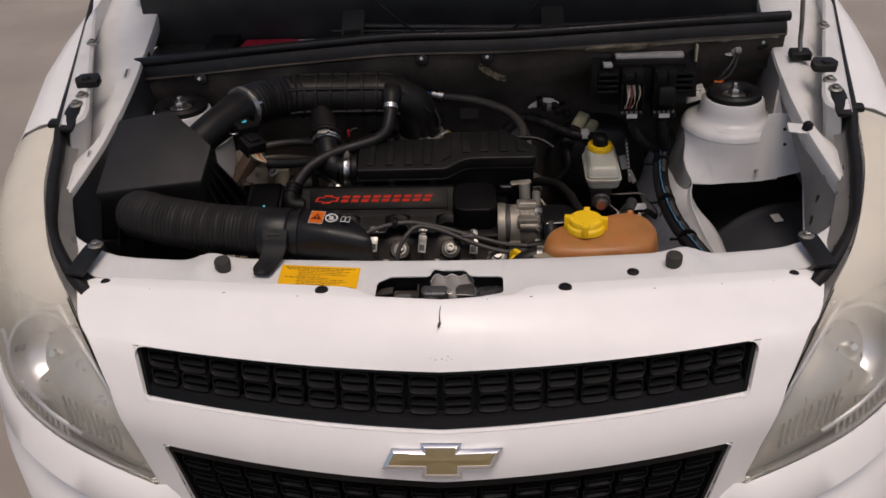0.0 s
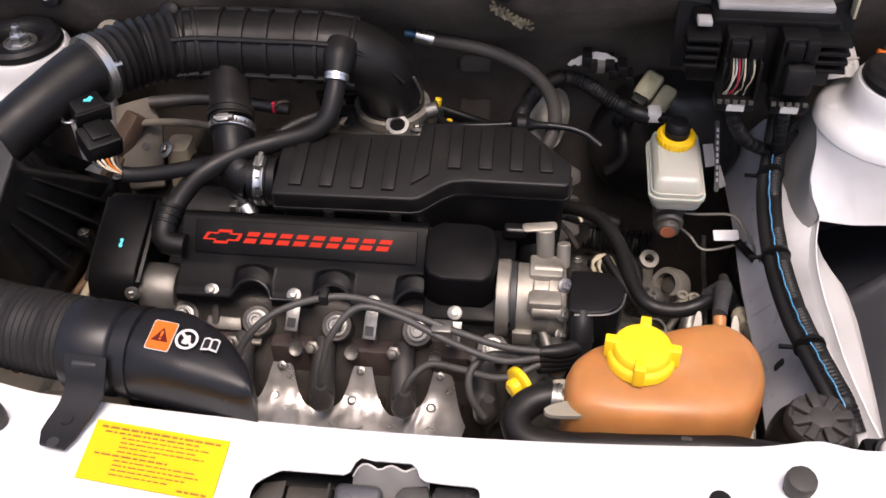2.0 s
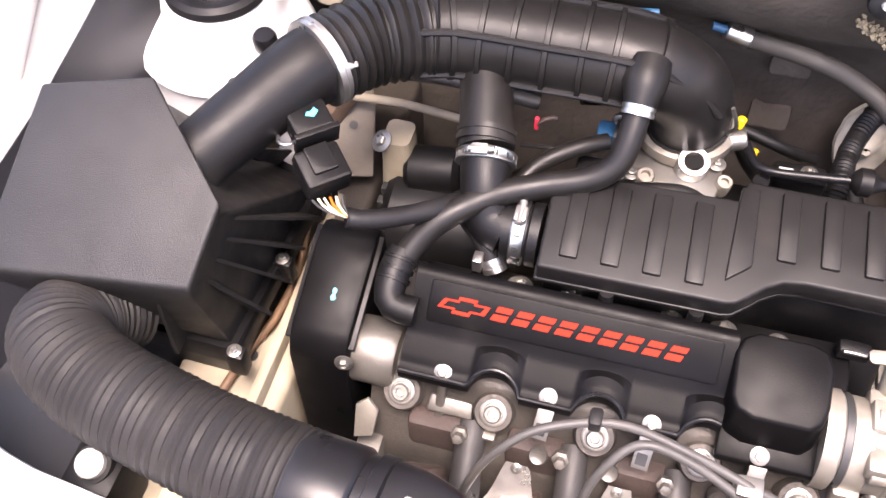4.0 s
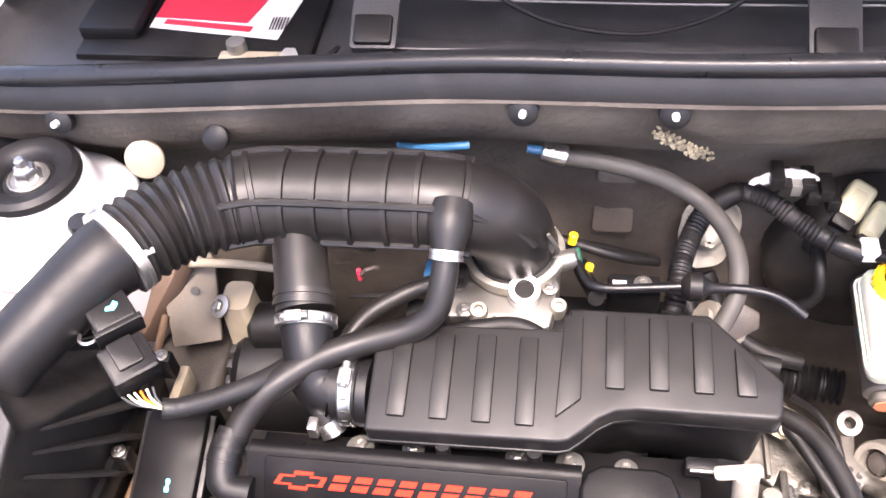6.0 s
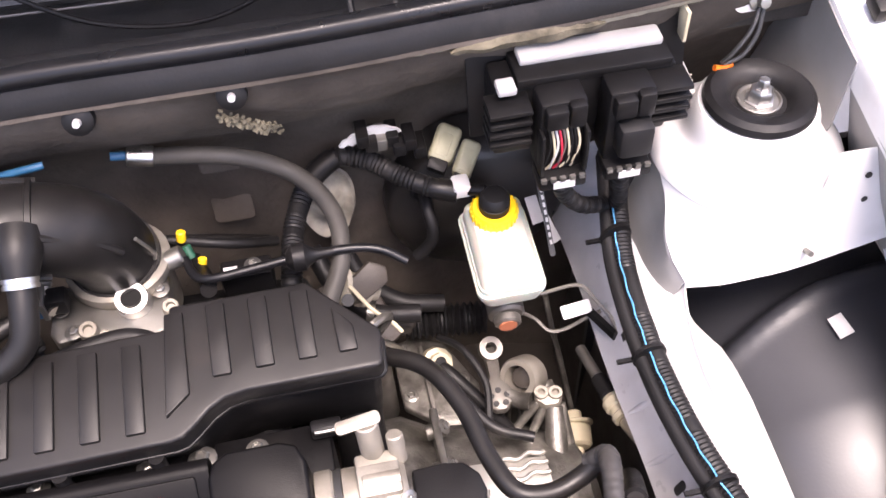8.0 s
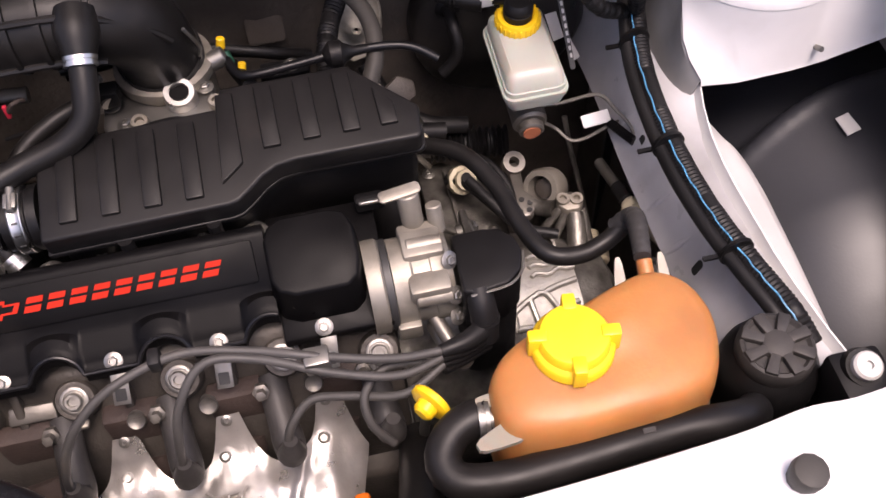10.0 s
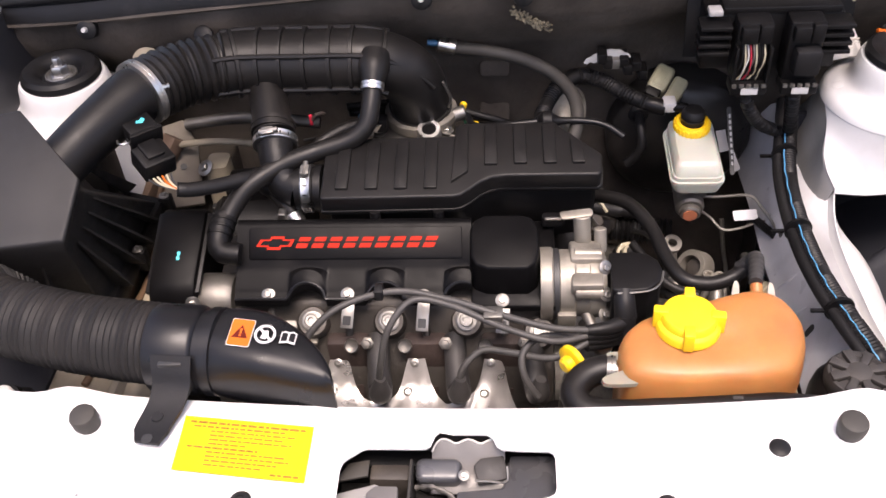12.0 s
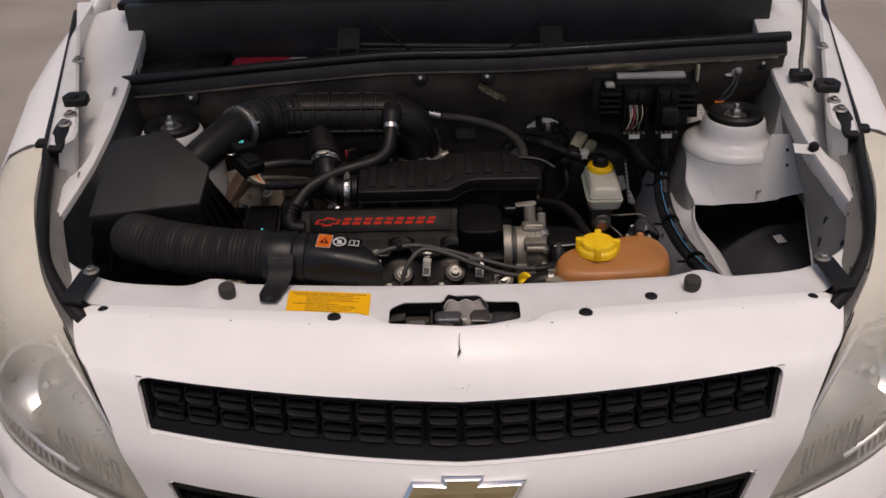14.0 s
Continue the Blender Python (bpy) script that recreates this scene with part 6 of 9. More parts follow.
# ---- throttle body ----
tb = thing("throttle_body", (-0.06, 1.58, 0.86), "cast aluminium throttle body", "throttle body")
part("barrel", lathe([(0.036, 0.870), (0.041, 0.872), (0.042, 0.925), (0.0455, 0.930), (0.0455, 0.940), (0.040, 0.943), (0.036, 0.943)], Matrix.Translation((-0.062, 1.608, 0)), 34), ALU, tb)
part("flange", slab([(-0.060, -0.038), (-0.052, -0.050), (-0.030, -0.046), (-0.010, -0.062), (0.020, -0.062), (0.036, -0.054), (0.040, -0.030), (0.040, 0.012), (-0.058, 0.010)], 0.022, 0.003, Matrix.Translation((-0.062, 1.590, 0.926)), 2), STEEL_DULL, tb)
part("valve_boss", lathe([(0.009, 0.002), (0.009, 0.0145), (0.0135, 0.0145), (0.0145, 0.012), (0.015, -0.01), (0, -0.01)], facing((-0.050, 1.566, 0.930), (0.05, -0.35, 0.94)), 24), STEEL, tb)
part("valve_bore", lathe([(0.0, 0.004), (0.0092, 0.004), (0.0092, 0.0)], facing((-0.050, 1.566, 0.938), (0.05, -0.35, 0.94)), 18), COVER, tb)
part("vacuum_stub", rod((-0.034, 1.600, 0.930), (-0.006, 1.604, 0.938), 0.0092, 16, 0.001), STEEL_DULL, tb)
for x, y in ((-0.100, 1.546), (-0.028, 1.575), (-0.112, 1.572)):
    piece("screw", BOLT_S, facing((x, y, 0.9295), (0, 0, 1)), tb)
for x, y, z, r in ((-0.088, 1.545, 0.930, 0.0085), (-0.020, 1.556, 0.928, 0.0075), (-0.074, 1.537, 0.928, 0.006), (-0.118, 1.585, 0.935, 0.008)):
    part("cast_boss", lathe([(r, -0.014), (r, 0.002), (r * 0.85, 0.004), (r * 0.5, 0.004), (r * 0.45, 0.0), (0, 0.0)], facing((x, y, z), (0.1, -0.25, 1)), 14), ALU, tb)
part("return_spring", tube([(-0.110, 1.560, 0.945), (-0.118, 1.575, 0.950), (-0.120, 1.59, 0.952)], 0.006, 10, 0.001, (0.0032, 0.0011)), STEEL_DULL, tb)
part("stepper_motor", box(-0.112, -0.072, 1.513, 1.528, 0.918, 0.936, 0.004), PLASTIC, tb, "black idle valve with a white label")
part("motor_label", box(-0.085, -0.064, 1.510, 1.522, 0.9365, 0.9375, 0.0), INK_WHITE, tb)
part("idle_pipe", tube([(-0.110, 1.512, 0.940), (-0.085, 1.517, 0.944), (-0.055, 1.523, 0.942), (-0.035, 1.520, 0.935), (-0.02, 1.512, 0.925)], 0.0075, 12), RUBBER, tb)
part("blue_plug", box(-0.137, -0.120, 1.560, 1.58, 0.935, 0.956, 0.004), BLUE, tb)
part("red_tag", box(-0.190, -0.186, 1.545, 1.549, 0.962, 0.976, 0.001), RED_PLASTIC, tb)

# ---- intake hose from the air box to the throttle ----
ih = thing("intake_hose", (-0.22, 1.57, 1.03), "fat black ribbed intake hose with a steel clamp", "intake hose")
part("flow_tube", tube([(-0.448, 1.372, 1.008), (-0.405, 1.430, 1.032), (-0.372, 1.482, 1.043), (-0.364, 1.494, 1.043)], [0.0275, 0.0275, 0.029, 0.0325], 26), PLASTIC, ih)
part("clamp", band((-0.3605, 1.4995, 1.043), (0.55, 0.83, 0), 0.0362, 0.0095, 0.0018), STEEL, ih, "bright steel band clamp")
part("clamp_screw", rod((-0.338, 1.480, 1.058), (-0.326, 1.492, 1.056), 0.003, 8), STEEL, ih)
part("bellows", tube([(-0.3605, 1.4995, 1.043), (-0.333, 1.534, 1.040), (-0.296, 1.560, 1.036), (-0.278, 1.568, 1.034)], [0.0350, 0.0358, 0.0366, 0.0370], 32, 0.0015, (0.0102, 0.0021)), HOSE, ih)
MAIN = [(-0.288, 1.564, 1.035), (-0.258, 1.574, 1.033), (-0.190, 1.577, 1.031), (-0.125, 1.578, 1.030), (-0.092, 1.580, 1.022), (-0.070, 1.588, 1.000), (-0.063, 1.598, 0.972), (-0.062, 1.608, 0.942)]
body = part("hose_body", tube(MAIN, 0.0370, 32, 0.006), HOSE, ih)
pts, far, total = curve_points(MAIN, 0.004)
for x in (-0.272, -0.243, -0.215, -0.187, -0.159, -0.131, -0.104):
    i = min(range(len(pts)), key=lambda k: abs(pts[k].x - x) + (0 if pts[k].z > 1.01 else 1))
    dvec = pts[min(i + 1, len(pts) - 1)] - pts[i - 1]
    part("hoop", lathe([(0.0365, -0.0028), (0.0402, -0.0020), (0.0402, 0.0020), (0.0365, 0.0028)], facing(pts[i], dvec), 32), HOSE, ih)
for dy, dz in ((-0.0300, 0.0245), (0.024, 0.0305), (-0.0345, -0.0170)):
    stay = [(x, y + dy, z + dz) for x, y, z in MAIN[:5]]
    if dz == 0.0245:
        stay += [(-0.055, 1.560, 1.018), (-0.040, 1.563, 1.000)]
    part("long_rib", tube(stay, 0.0034, 8, 0.01), HOSE, ih)
part("end_band", band((-0.062, 1.605, 0.950), (0, -0.3, 1), 0.0372, 0.010, 0.002), HOSE, ih)
part("pull_strap", tube([(-0.030, 1.575, 1.000), (-0.022, 1.580, 0.975), (-0.026, 1.590, 0.955)], 0.0018, 6), STEEL_DULL, ih)
part("drop_leg", tube([(-0.240, 1.570, 1.015), (-0.233, 1.545, 1.006), (-0.226, 1.516, 0.995), (-0.2205, 1.494, 0.985)], [0.0225, 0.0225, 0.0225, 0.0235], 24), HOSE, ih)
part("leg_collar", band((-0.2225, 1.502, 0.989), (0.10, -0.90, -0.42), 0.0232, 0.012, 0.002), HOSE, ih)
worm_clamp((-0.2185, 1.486, 0.981), (0.10, -0.90, -0.42), 0.0240, 0.0095, ih)
part("leg_lower", tube([(-0.2195, 1.490, 0.983), (-0.214, 1.466, 0.968), (-0.206, 1.452, 0.950), (-0.190, 1.4465, 0.945)], [0.0215, 0.0205, 0.021, 0.0235], 22), PLASTIC, ih)
part("breather_tee", tube([(-0.1045, 1.560, 1.045), (-0.1050, 1.544, 1.040), (-0.1055, 1.526, 1.030)], [0.0190, 0.0180, 0.0125], 20), HOSE, ih)

br = thing("breather_hose", (-0.19, 1.45, 0.96), "slim black rubber breather hose with a spring clip", "hose")
part("hose", tube([(-0.1055, 1.528, 1.031), (-0.1075, 1.508, 1.014), (-0.114, 1.492, 0.996), (-0.134, 1.482, 0.984), (-0.170, 1.472, 0.977), (-0.206, 1.456, 0.972), (-0.240, 1.432, 0.962), (-0.258, 1.414, 0.948), (-0.267, 1.398, 0.936)], 0.0108, 18), HOSE, br)
part("clamp", band((-0.1058, 1.524, 1.0285), (0.05, 0.75, 0.65), 0.0120, 0.008, 0.0015), STEEL, br, "steel spring clip")
part("elbow", tube([(-0.267, 1.406, 0.940), (-0.271, 1.390, 0.934), (-0.271, 1.374, 0.926), (-0.265, 1.365, 0.922), (-0.246, 1.364, 0.920)], [0.0125, 0.0135, 0.013, 0.0125, 0.0125], 18), PLASTIC, br)
for k in range(3):
    p = Vector((-0.2685, 1.400, 0.938)).lerp(Vector((-0.2710, 1.384, 0.9315)), k / 2)
    part("ridge", band(p, (0.1, 0.9, 0.40), 0.0128, 0.004, 0.0016), PLASTIC, br)

# short coolant hose with a spring clamp, behind the cover's end
ch = thing("coolant_hose", (-0.21, 1.43, 0.92), "short black coolant hose with a spring clamp", "hose")
part("hose", tube([(-0.238, 1.470, 0.930), (-0.222, 1.452, 0.935), (-0.205, 1.438, 0.928), (-0.196, 1.428, 0.915)], 0.0085, 14), HOSE, ch)
part("spring_clamp", add(band((-0.1965, 1.4285, 0.916), (0.5, -0.6, -0.7), 0.0092, 0.012, 0.0014), box(-0.213, -0.205, 1.418, 1.430, 0.915, 0.930, 0.001)), STEEL, ch, "bright spring clamp")
part("hose", tube([(-0.205, 1.475, 0.935), (-0.18, 1.510, 0.955), (-0.15, 1.530, 0.965), (-0.125, 1.545, 0.965)], 0.0075, 12), HOSE, ch)


# ---- air filter box ----
ab = thing("air_filter_box", (-0.46, 1.35, 0.765), "black plastic air filter box with a slanting lid", "air box")
TOP = [(-0.547, 1.402, 1.067), (-0.463, 1.424, 1.074), (-0.380, 1.341, 1.048), (-0.389, 1.287, 1.012), (-0.556, 1.272, 1.001)]
mid = Vector((sum(p[0] for p in TOP) / 5, sum(p[1] for p in TOP) / 5, 0))


def widened(k, z=None, dz=0.0):
    out = []
    for x, y, zz in TOP:
        d = Vector((x, y, 0)) - mid
        d = d * (1 + k / d.length)
        out.append((mid.x + d.x, mid.y + d.y, (zz + dz) if z is None else z))
    return out


BASE = [(-0.592, 1.455, 0.886), (-0.470, 1.530, 0.886), (-0.378, 1.500, 0.886), (-0.388, 1.309, 0.886), (-0.596, 1.314, 0.886)]


def base_ring(k, z):
    c = Vector((sum(p[0] for p in BASE) / 5, sum(p[1] for p in BASE) / 5, 0))
    return [(c.x + (p[0] - c.x) * (1 + k), c.y + (p[1] - c.y) * (1 + k), z) for p in BASE]


bm = loft([base_ring(-0.06, 0.886), widened(-0.004, None, -0.018), widened(0.0005, None, -0.006), widened(0.0)])
bmesh.ops.recalc_face_normals(bm, faces=bm.faces)
part("lid", bevelled(bm, 0.003, 3, 20), AIRBOX, ab)
part("lid_flange", bevelled(loft([base_ring(0.02, 0.868), base_ring(0.02, 0.884), base_ring(0.0, 0.888)]), 0.002), PLASTIC, ab)
part("lower_case", bevelled(loft([base_ring(-0.12, 0.766), base_ring(-0.02, 0.870)]), 0.004), PLASTIC, ab)
for i in range(5):
    a, b = Vector(base_ring(-0.06, 0.887)[i]), Vector(base_ring(-0.06, 0.887)[(i + 1) % 5])
    ta, tb_ = Vector(TOP[i]), Vector(TOP[(i + 1) % 5])
    out = Vector(((b - a).y, -(b - a).x, 0)).normalized()
    if out.dot((a + b) / 2 - mid) < 0:
        out = -out
    m = max(2, int((b - a).length / 0.034))
    for k in range(1, m):
        s = k / m
        p, q = a.lerp(b, s), ta.lerp(tb_, s)
        t = (b - a).normalized() * 0.0018
        r = p.lerp(q, 0.78)
        part("fin", loft([[p + t, p + t + out * 0.022, r + t], [p - t, p - t + out * 0.022, r - t]]), AIRBOX, ab, smooth=0)
# black block added to darken the pale tower seen behind the lid
part("black_filler", box(-0.478, -0.438, 1.496, 1.548, 0.872, 0.958, 0.006), PLASTIC, ab)
for p in (base_ring(0.02, 0.884)[2], base_ring(0.02, 0.884)[3], tuple(Vector(base_ring(0.02, 0.884)[2]).lerp(Vector(base_ring(0.02, 0.884)[3]), 0.5))):
    part("latch", box(p[0] - 0.007, p[0] + 0.009, p[1] - 0.007, p[1] + 0.007, 0.862, 0.892, 0.003), PLASTIC, ab)
    piece("screw", BOLT_S, facing((p[0], p[1], 0.892), (0, 0, 1)) @ Matrix.Scale(0.8, 4), ab)

# flow sensor plug on the tube, with its wires
mf = thing("flow_sensor_plug", (-0.345, 1.42, 1.0), "black flow sensor plug with bundled wires", "connector")
mm = Matrix.Translation((-0.350, 1.444, 1.040)) @ pose(0, 0, 0, 12, 4, 44)
part("sensor_body", bevelled(slab(rounded(-0.0165, 0.0165, -0.0135, 0.0135, 0.003), 0.022, 0.0, mm), 0.0025), PLASTIC, mf)
part("body_rib", bevelled(slab(rounded(-0.0185, 0.0185, -0.0025, 0.0025, 0.001), 0.020, 0.0, mm @ pose(0, -0.0145, 0.0005)), 0.0008), PLASTIC, mf)
mm2 = Matrix.Translation((-0.331, 1.415, 1.022)) @ pose(0, 0, 0, 16, 4, 44)
part("plug_shell", bevelled(slab(rounded(-0.0185, 0.0185, -0.0165, 0.0165, 0.003), 0.024, 0.0, mm2), 0.003), PLASTIC, mf)
part("plug_lock", bevelled(slab(rounded(-0.010, 0.010, -0.010, 0.014, 0.002), 0.004, 0.0, mm2 @ pose(0, 0.002, 0.0032)), 0.001), PLASTIC, mf)
part("paint_mark", slab([(-0.006, 0.000), (0.000, -0.003), (0.005, 0.001), (0.003, 0.005), (-0.001, 0.002), (-0.004, 0.003)], 0.0006, 0, mm @ pose(0.003, 0.001, 0.0005)), CYAN, mf, "turquoise paint mark")
part("spring_wire", tube([(-0.372, 1.428, 1.028), (-0.368, 1.420, 1.030), (-0.360, 1.420, 1.030), (-0.357, 1.428, 1.028), (-0.363, 1.433, 1.027)], 0.0014, 8, 0.002), STEEL, mf, "bright wire clip")
for k in range(6):
    q = (k - 2.5) * 0.0042
    part("wire", tube([(-0.324 + q, 1.398 + q * 0.5, 1.003), (-0.318 + q * 0.7, 1.394 + q * 0.3, 0.996), (-0.306 + q * 0.2, 1.394, 0.988)], 0.0011, 6), (INK_BLACK, CREAM, CREAM, ORANGE, CREAM, INK_BLACK)[k], mf)
part("loom", tube([(-0.308, 1.394, 0.988), (-0.296, 1.398, 0.984), (-0.272, 1.414, 0.976), (-0.246, 1.436, 0.968), (-0.230, 1.462, 0.955)], 0.0082, 14, 0.002, (0.004, 0.0003)), RUBBER, mf, "black taped loom")

# ---- cold air duct: ribbed hose, collar, scoop and bracket ----
duct = thing("air_duct", (-0.30, 1.18, 0.93), "dusty ribbed air duct ending in a black scoop", "air duct")
part("ribbed_hose", tube([(-0.470, 1.306, 0.930), (-0.484, 1.276, 0.955), (-0.482, 1.249, 0.974), (-0.462, 1.228, 0.983), (-0.430, 1.213, 0.983), (-0.390, 1.203, 0.981), (-0.345, 1.194, 0.978), (-0.300, 1.187, 0.977), (-0.266, 1.183, 0.976)], [0.035, 0.036, 0.0365, 0.0365, 0.0365, 0.0365, 0.0368, 0.0372, 0.0378], 30, 0.0012, (0.0058, 0.0010)), RIBBED, duct)
part("collar", lathe([(0.036, 0.0), (0.0405, 0.0), (0.041, 0.002), (0.041, 0.040), (0.039, 0.043), (0.0375, 0.044), (0.0375, 0.050), (0.0405, 0.051), (0.0405, 0.060), (0.036, 0.062)], facing((-0.272, 1.1805, 0.975), (1, -0.09, 0.0)), 34), GLOSS, duct)
rings = []
for k in range(25):
    s = k / 24
    x = -0.216 + 0.113 * s
    front = 1.1365 - 0.010 * s - 0.004 * s * s
    back = front + 0.003 + 0.074 * (1 - 0.10 * s) * (1 - s ** 2.6) ** 0.62
    zt = 1.012 - 0.006 * s - 0.014 * s ** 3
    zb = 0.938 + 0.020 * s
    cy, cz, ry, rz = (front + back) / 2, (zt + zb) / 2, (back - front) / 2, (zt - zb) / 2
    p = 2.0 + 2.2 * min(1, s * 2.5)
    ring = []
    for j in range(32):
        a = 2 * math.pi * j / 32
        c, sn = math.cos(a), math.sin(a)
        ring.append((x, cy + ry * math.copysign(abs(c) ** (2 / p), c), cz + rz * math.copysign(abs(sn) ** (2 / p), sn) - 0.012 * max(0, -c) * s))
    rings.append(ring)
scoop = part("scoop", loft(rings), GLOSS, duct, "smooth black plastic scoop", 50)
lab = Matrix.Translation((-0.1885, 1.1655, 1.0108)) @ pose(0, 0, 0, 10, 3.2, -6)
part("orange_sticker", slab(rounded(-0.0098, 0.0098, -0.0132, 0.0132, 0.002), 0.001, 0, lab @ pose(0.002, 0, 0.0015)), ORANGE, duct, "orange warning sticker")
part("sticker_edge", slab(rounded(-0.0104, 0.0104, -0.0138, 0.0138, 0.002), 0.0006, 0, lab @ pose(0.002, 0, 0.0012)), INK_WHITE, duct)
part("warning_triangle", slab([(-0.0072, -0.0055), (0.0072, -0.0055), (0.0, 0.0075)], 0.0004, 0, lab @ pose(0.002, 0, 0.0019)), material("dark_red_print", (0.09, 0.010, 0.006), 0.6, spec=0.1, var=0.1, bump=0.0), duct)
part("triangle_sign", slab([(-0.0008, -0.0015), (0.0008, -0.0015), (0.0010, 0.0038), (-0.0010, 0.0038)], 0.0004, 0, lab @ pose(0.002, 0, 0.0022)), ORANGE, duct)
part("triangle_dot", slab([(-0.0009, -0.0042), (0.0009, -0.0042), (0.0009, -0.0026), (-0.0009, -0.0026)], 0.0004, 0, lab @ pose(0.002, 0, 0.0022)), ORANGE, duct)
part("white_disc", lathe([(0.0074, 0), (0.0096, 0), (0.0096, 0.0008), (0.0074, 0.0008), (0.0074, 0)], lab @ pose(0.0235, 0.001, 0.0008), 26, False), INK_WHITE, duct, "printed white warning ring")
part("disc_sign", slab([(-0.0035, -0.004), (0.001, -0.005), (0.0035, -0.001), (0.002, 0.004), (-0.002, 0.003)], 0.0005, 0, lab @ pose(0.0235, 0.001, 0.0014)), INK_WHITE, duct)
part("disc_bar", slab([(-0.0068, 0.0048), (-0.0052, 0.0064), (0.0068, -0.0048), (0.0052, -0.0064)], 0.0005, 0, lab @ pose(0.0235, 0.001, 0.0018)), INK_WHITE, duct)
for sign in (-1, 1):
    page = [(0.0, -0.0052), (sign * 0.0070, -0.0066), (sign * 0.0070, 0.0046), (sign * 0.0035, 0.0060), (0.0, 0.0050)]
    page = page if sign > 0 else list(reversed(page))
    part("book_page", slab(page, 0.0005, 0, lab @ pose(0.0445, 0.0005, 0.0014)), INK_WHITE, duct, "printed white book sign")
    inner = [(x * 0.72 + sign * 0.0009, y * 0.72) for x, y in page]
    part("book_print", slab(inner, 0.0004, 0, lab @ pose(0.0445, 0.0005, 0.0018)), GLOSS, duct)
STRAP = [(-0.247, 1.148, 1.000), (-0.2465, 1.138, 0.990), (-0.2465, 1.130, 0.980), (-0.250, 1.116, 0.972), (-0.256, 1.098, 0.9685), (-0.258, 1.080, 0.968)]
rings = []
for k in range(25):
    p = along(STRAP, k / 24)
    w = 0.0185 - 0.004 * k / 24 if k < 22 else 0.0145 - 0.004 * (k - 21) / 3
    rings.append([(p.x - w, p.y, p.z), (p.x - w, p.y, p.z + 0.003), (p.x + w, p.y - 0.003, p.z + 0.003), (p.x + w, p.y - 0.003, p.z)])
strap = part("bracket", bevelled(loft(rings), 0.0008), RUBBER, duct, "black plastic strap bolted to the slam panel")
part("bracket_slot", box(-0.258, -0.237, 1.139, 1.146, 0.9925, 0.9990, 0.001), INK_BLACK, duct)
part("screw_hole", lathe([(0, 0.0), (0.0048, 0.0), (0.0048, 0.0008), (0, 0.0008)], facing((-0.2578, 1.082, 0.9708), (0, 0, 1)), 16), INK_BLACK, duct)
part("screw_boss", lathe([(0.0, 0.0), (0.006, 0.0), (0.005, 0.002), (0, 0.002)], facing((-0.2545, 1.104, 0.9715), (0, -0.1, 1)), 14), RUBBER, duct)

# nylon bushes and brackets at the front corners
bush = mesh_of("bush", lathe([(0.0035, 0.006), (0.0035, 0.009), (0.0095, 0.009), (0.0115, 0.007), (0.0115, 0.0), (0, 0.0)], None, 22), INK_WHITE)
for x, y, z in ((-0.452, 1.186, 0.893), (0.437, 1.192, 0.888)):
    mt = thing("lamp_mount", (x, y, z - 0.05), "black plastic lamp mount with a white nylon bush", "mount", "lamp mounts")
    part("mount_arm", box(x - 0.022, x + 0.022, y - 0.022, y + 0.020, z - 0.10, z - 0.003, 0.006), PLASTIC, mt)
    part("mount_cup", lathe([(0, -0.006), (0.017, -0.006), (0.015, 0.001), (0, 0.001)], facing((x, y, z), (0, -0.3, 1)), 20), PLASTIC, mt)
    piece("bush", bush, facing((x, y, z), (0, -0.3, 1)), mt, "white nylon bush")
for x0, x1, y0 in ((-0.405, -0.385, 1.175), (-0.372, -0.362, 1.180), (-0.352, -0.330, 1.19)):
    part("front_stay", box(x0, x1, y0, y0 + 0.02, 0.55, 0.865, 0.003), CREAM if x0 < -0.36 else BEIGE, car)

# ---- coolant tank ----
tank = thing("coolant_tank", (0.24, 1.23, 0.83), "tan translucent coolant tank with a yellow screw cap", "coolant tank")
OUT = [(0.147, 1.200), (0.151, 1.228), (0.173, 1.248), (0.216, 1.262), (0.258, 1.278), (0.292, 1.285), (0.315, 1.273), (0.326, 1.246), (0.323, 1.216), (0.308, 1.188), (0.282, 1.176), (0.240, 1.172), (0.190, 1.171), (0.156, 1.180)]
outl = smooth_outline([(x, y) for x, y in OUT], 70)
cen = Vector((0.238, 1.228))
rings = []
for s, z in ((0.90, 0.828), (0.965, 0.834), (0.99, 0.848), (1.0, 0.880), (1.005, 0.900), (1.0, 0.914), (0.985, 0.926), (0.955, 0.9355), (0.905, 0.9415), (0.82, 0.9450), (0.62, 0.9475), (0.35, 0.949), (0.12, 0.950)):
    rings.append([(cen.x + (p.x - cen.x) * s, cen.y + (p.y - cen.y) * s, z + (p.y - 1.228) * 0.05) for p in outl])
part("tank_body", loft(rings), TAN, tank, "", 60)
part("tank_base", loft([[(cen.x + 0.005 + (p.x - cen.x) * s, cen.y + (p.y - cen.y) * s, z) for p in outl] for s, z in ((0.95, 0.815), (1.015, 0.822), (1.02, 0.850), (0.98, 0.860))]), TAN_PALE, tank, "paler lower half", 50)
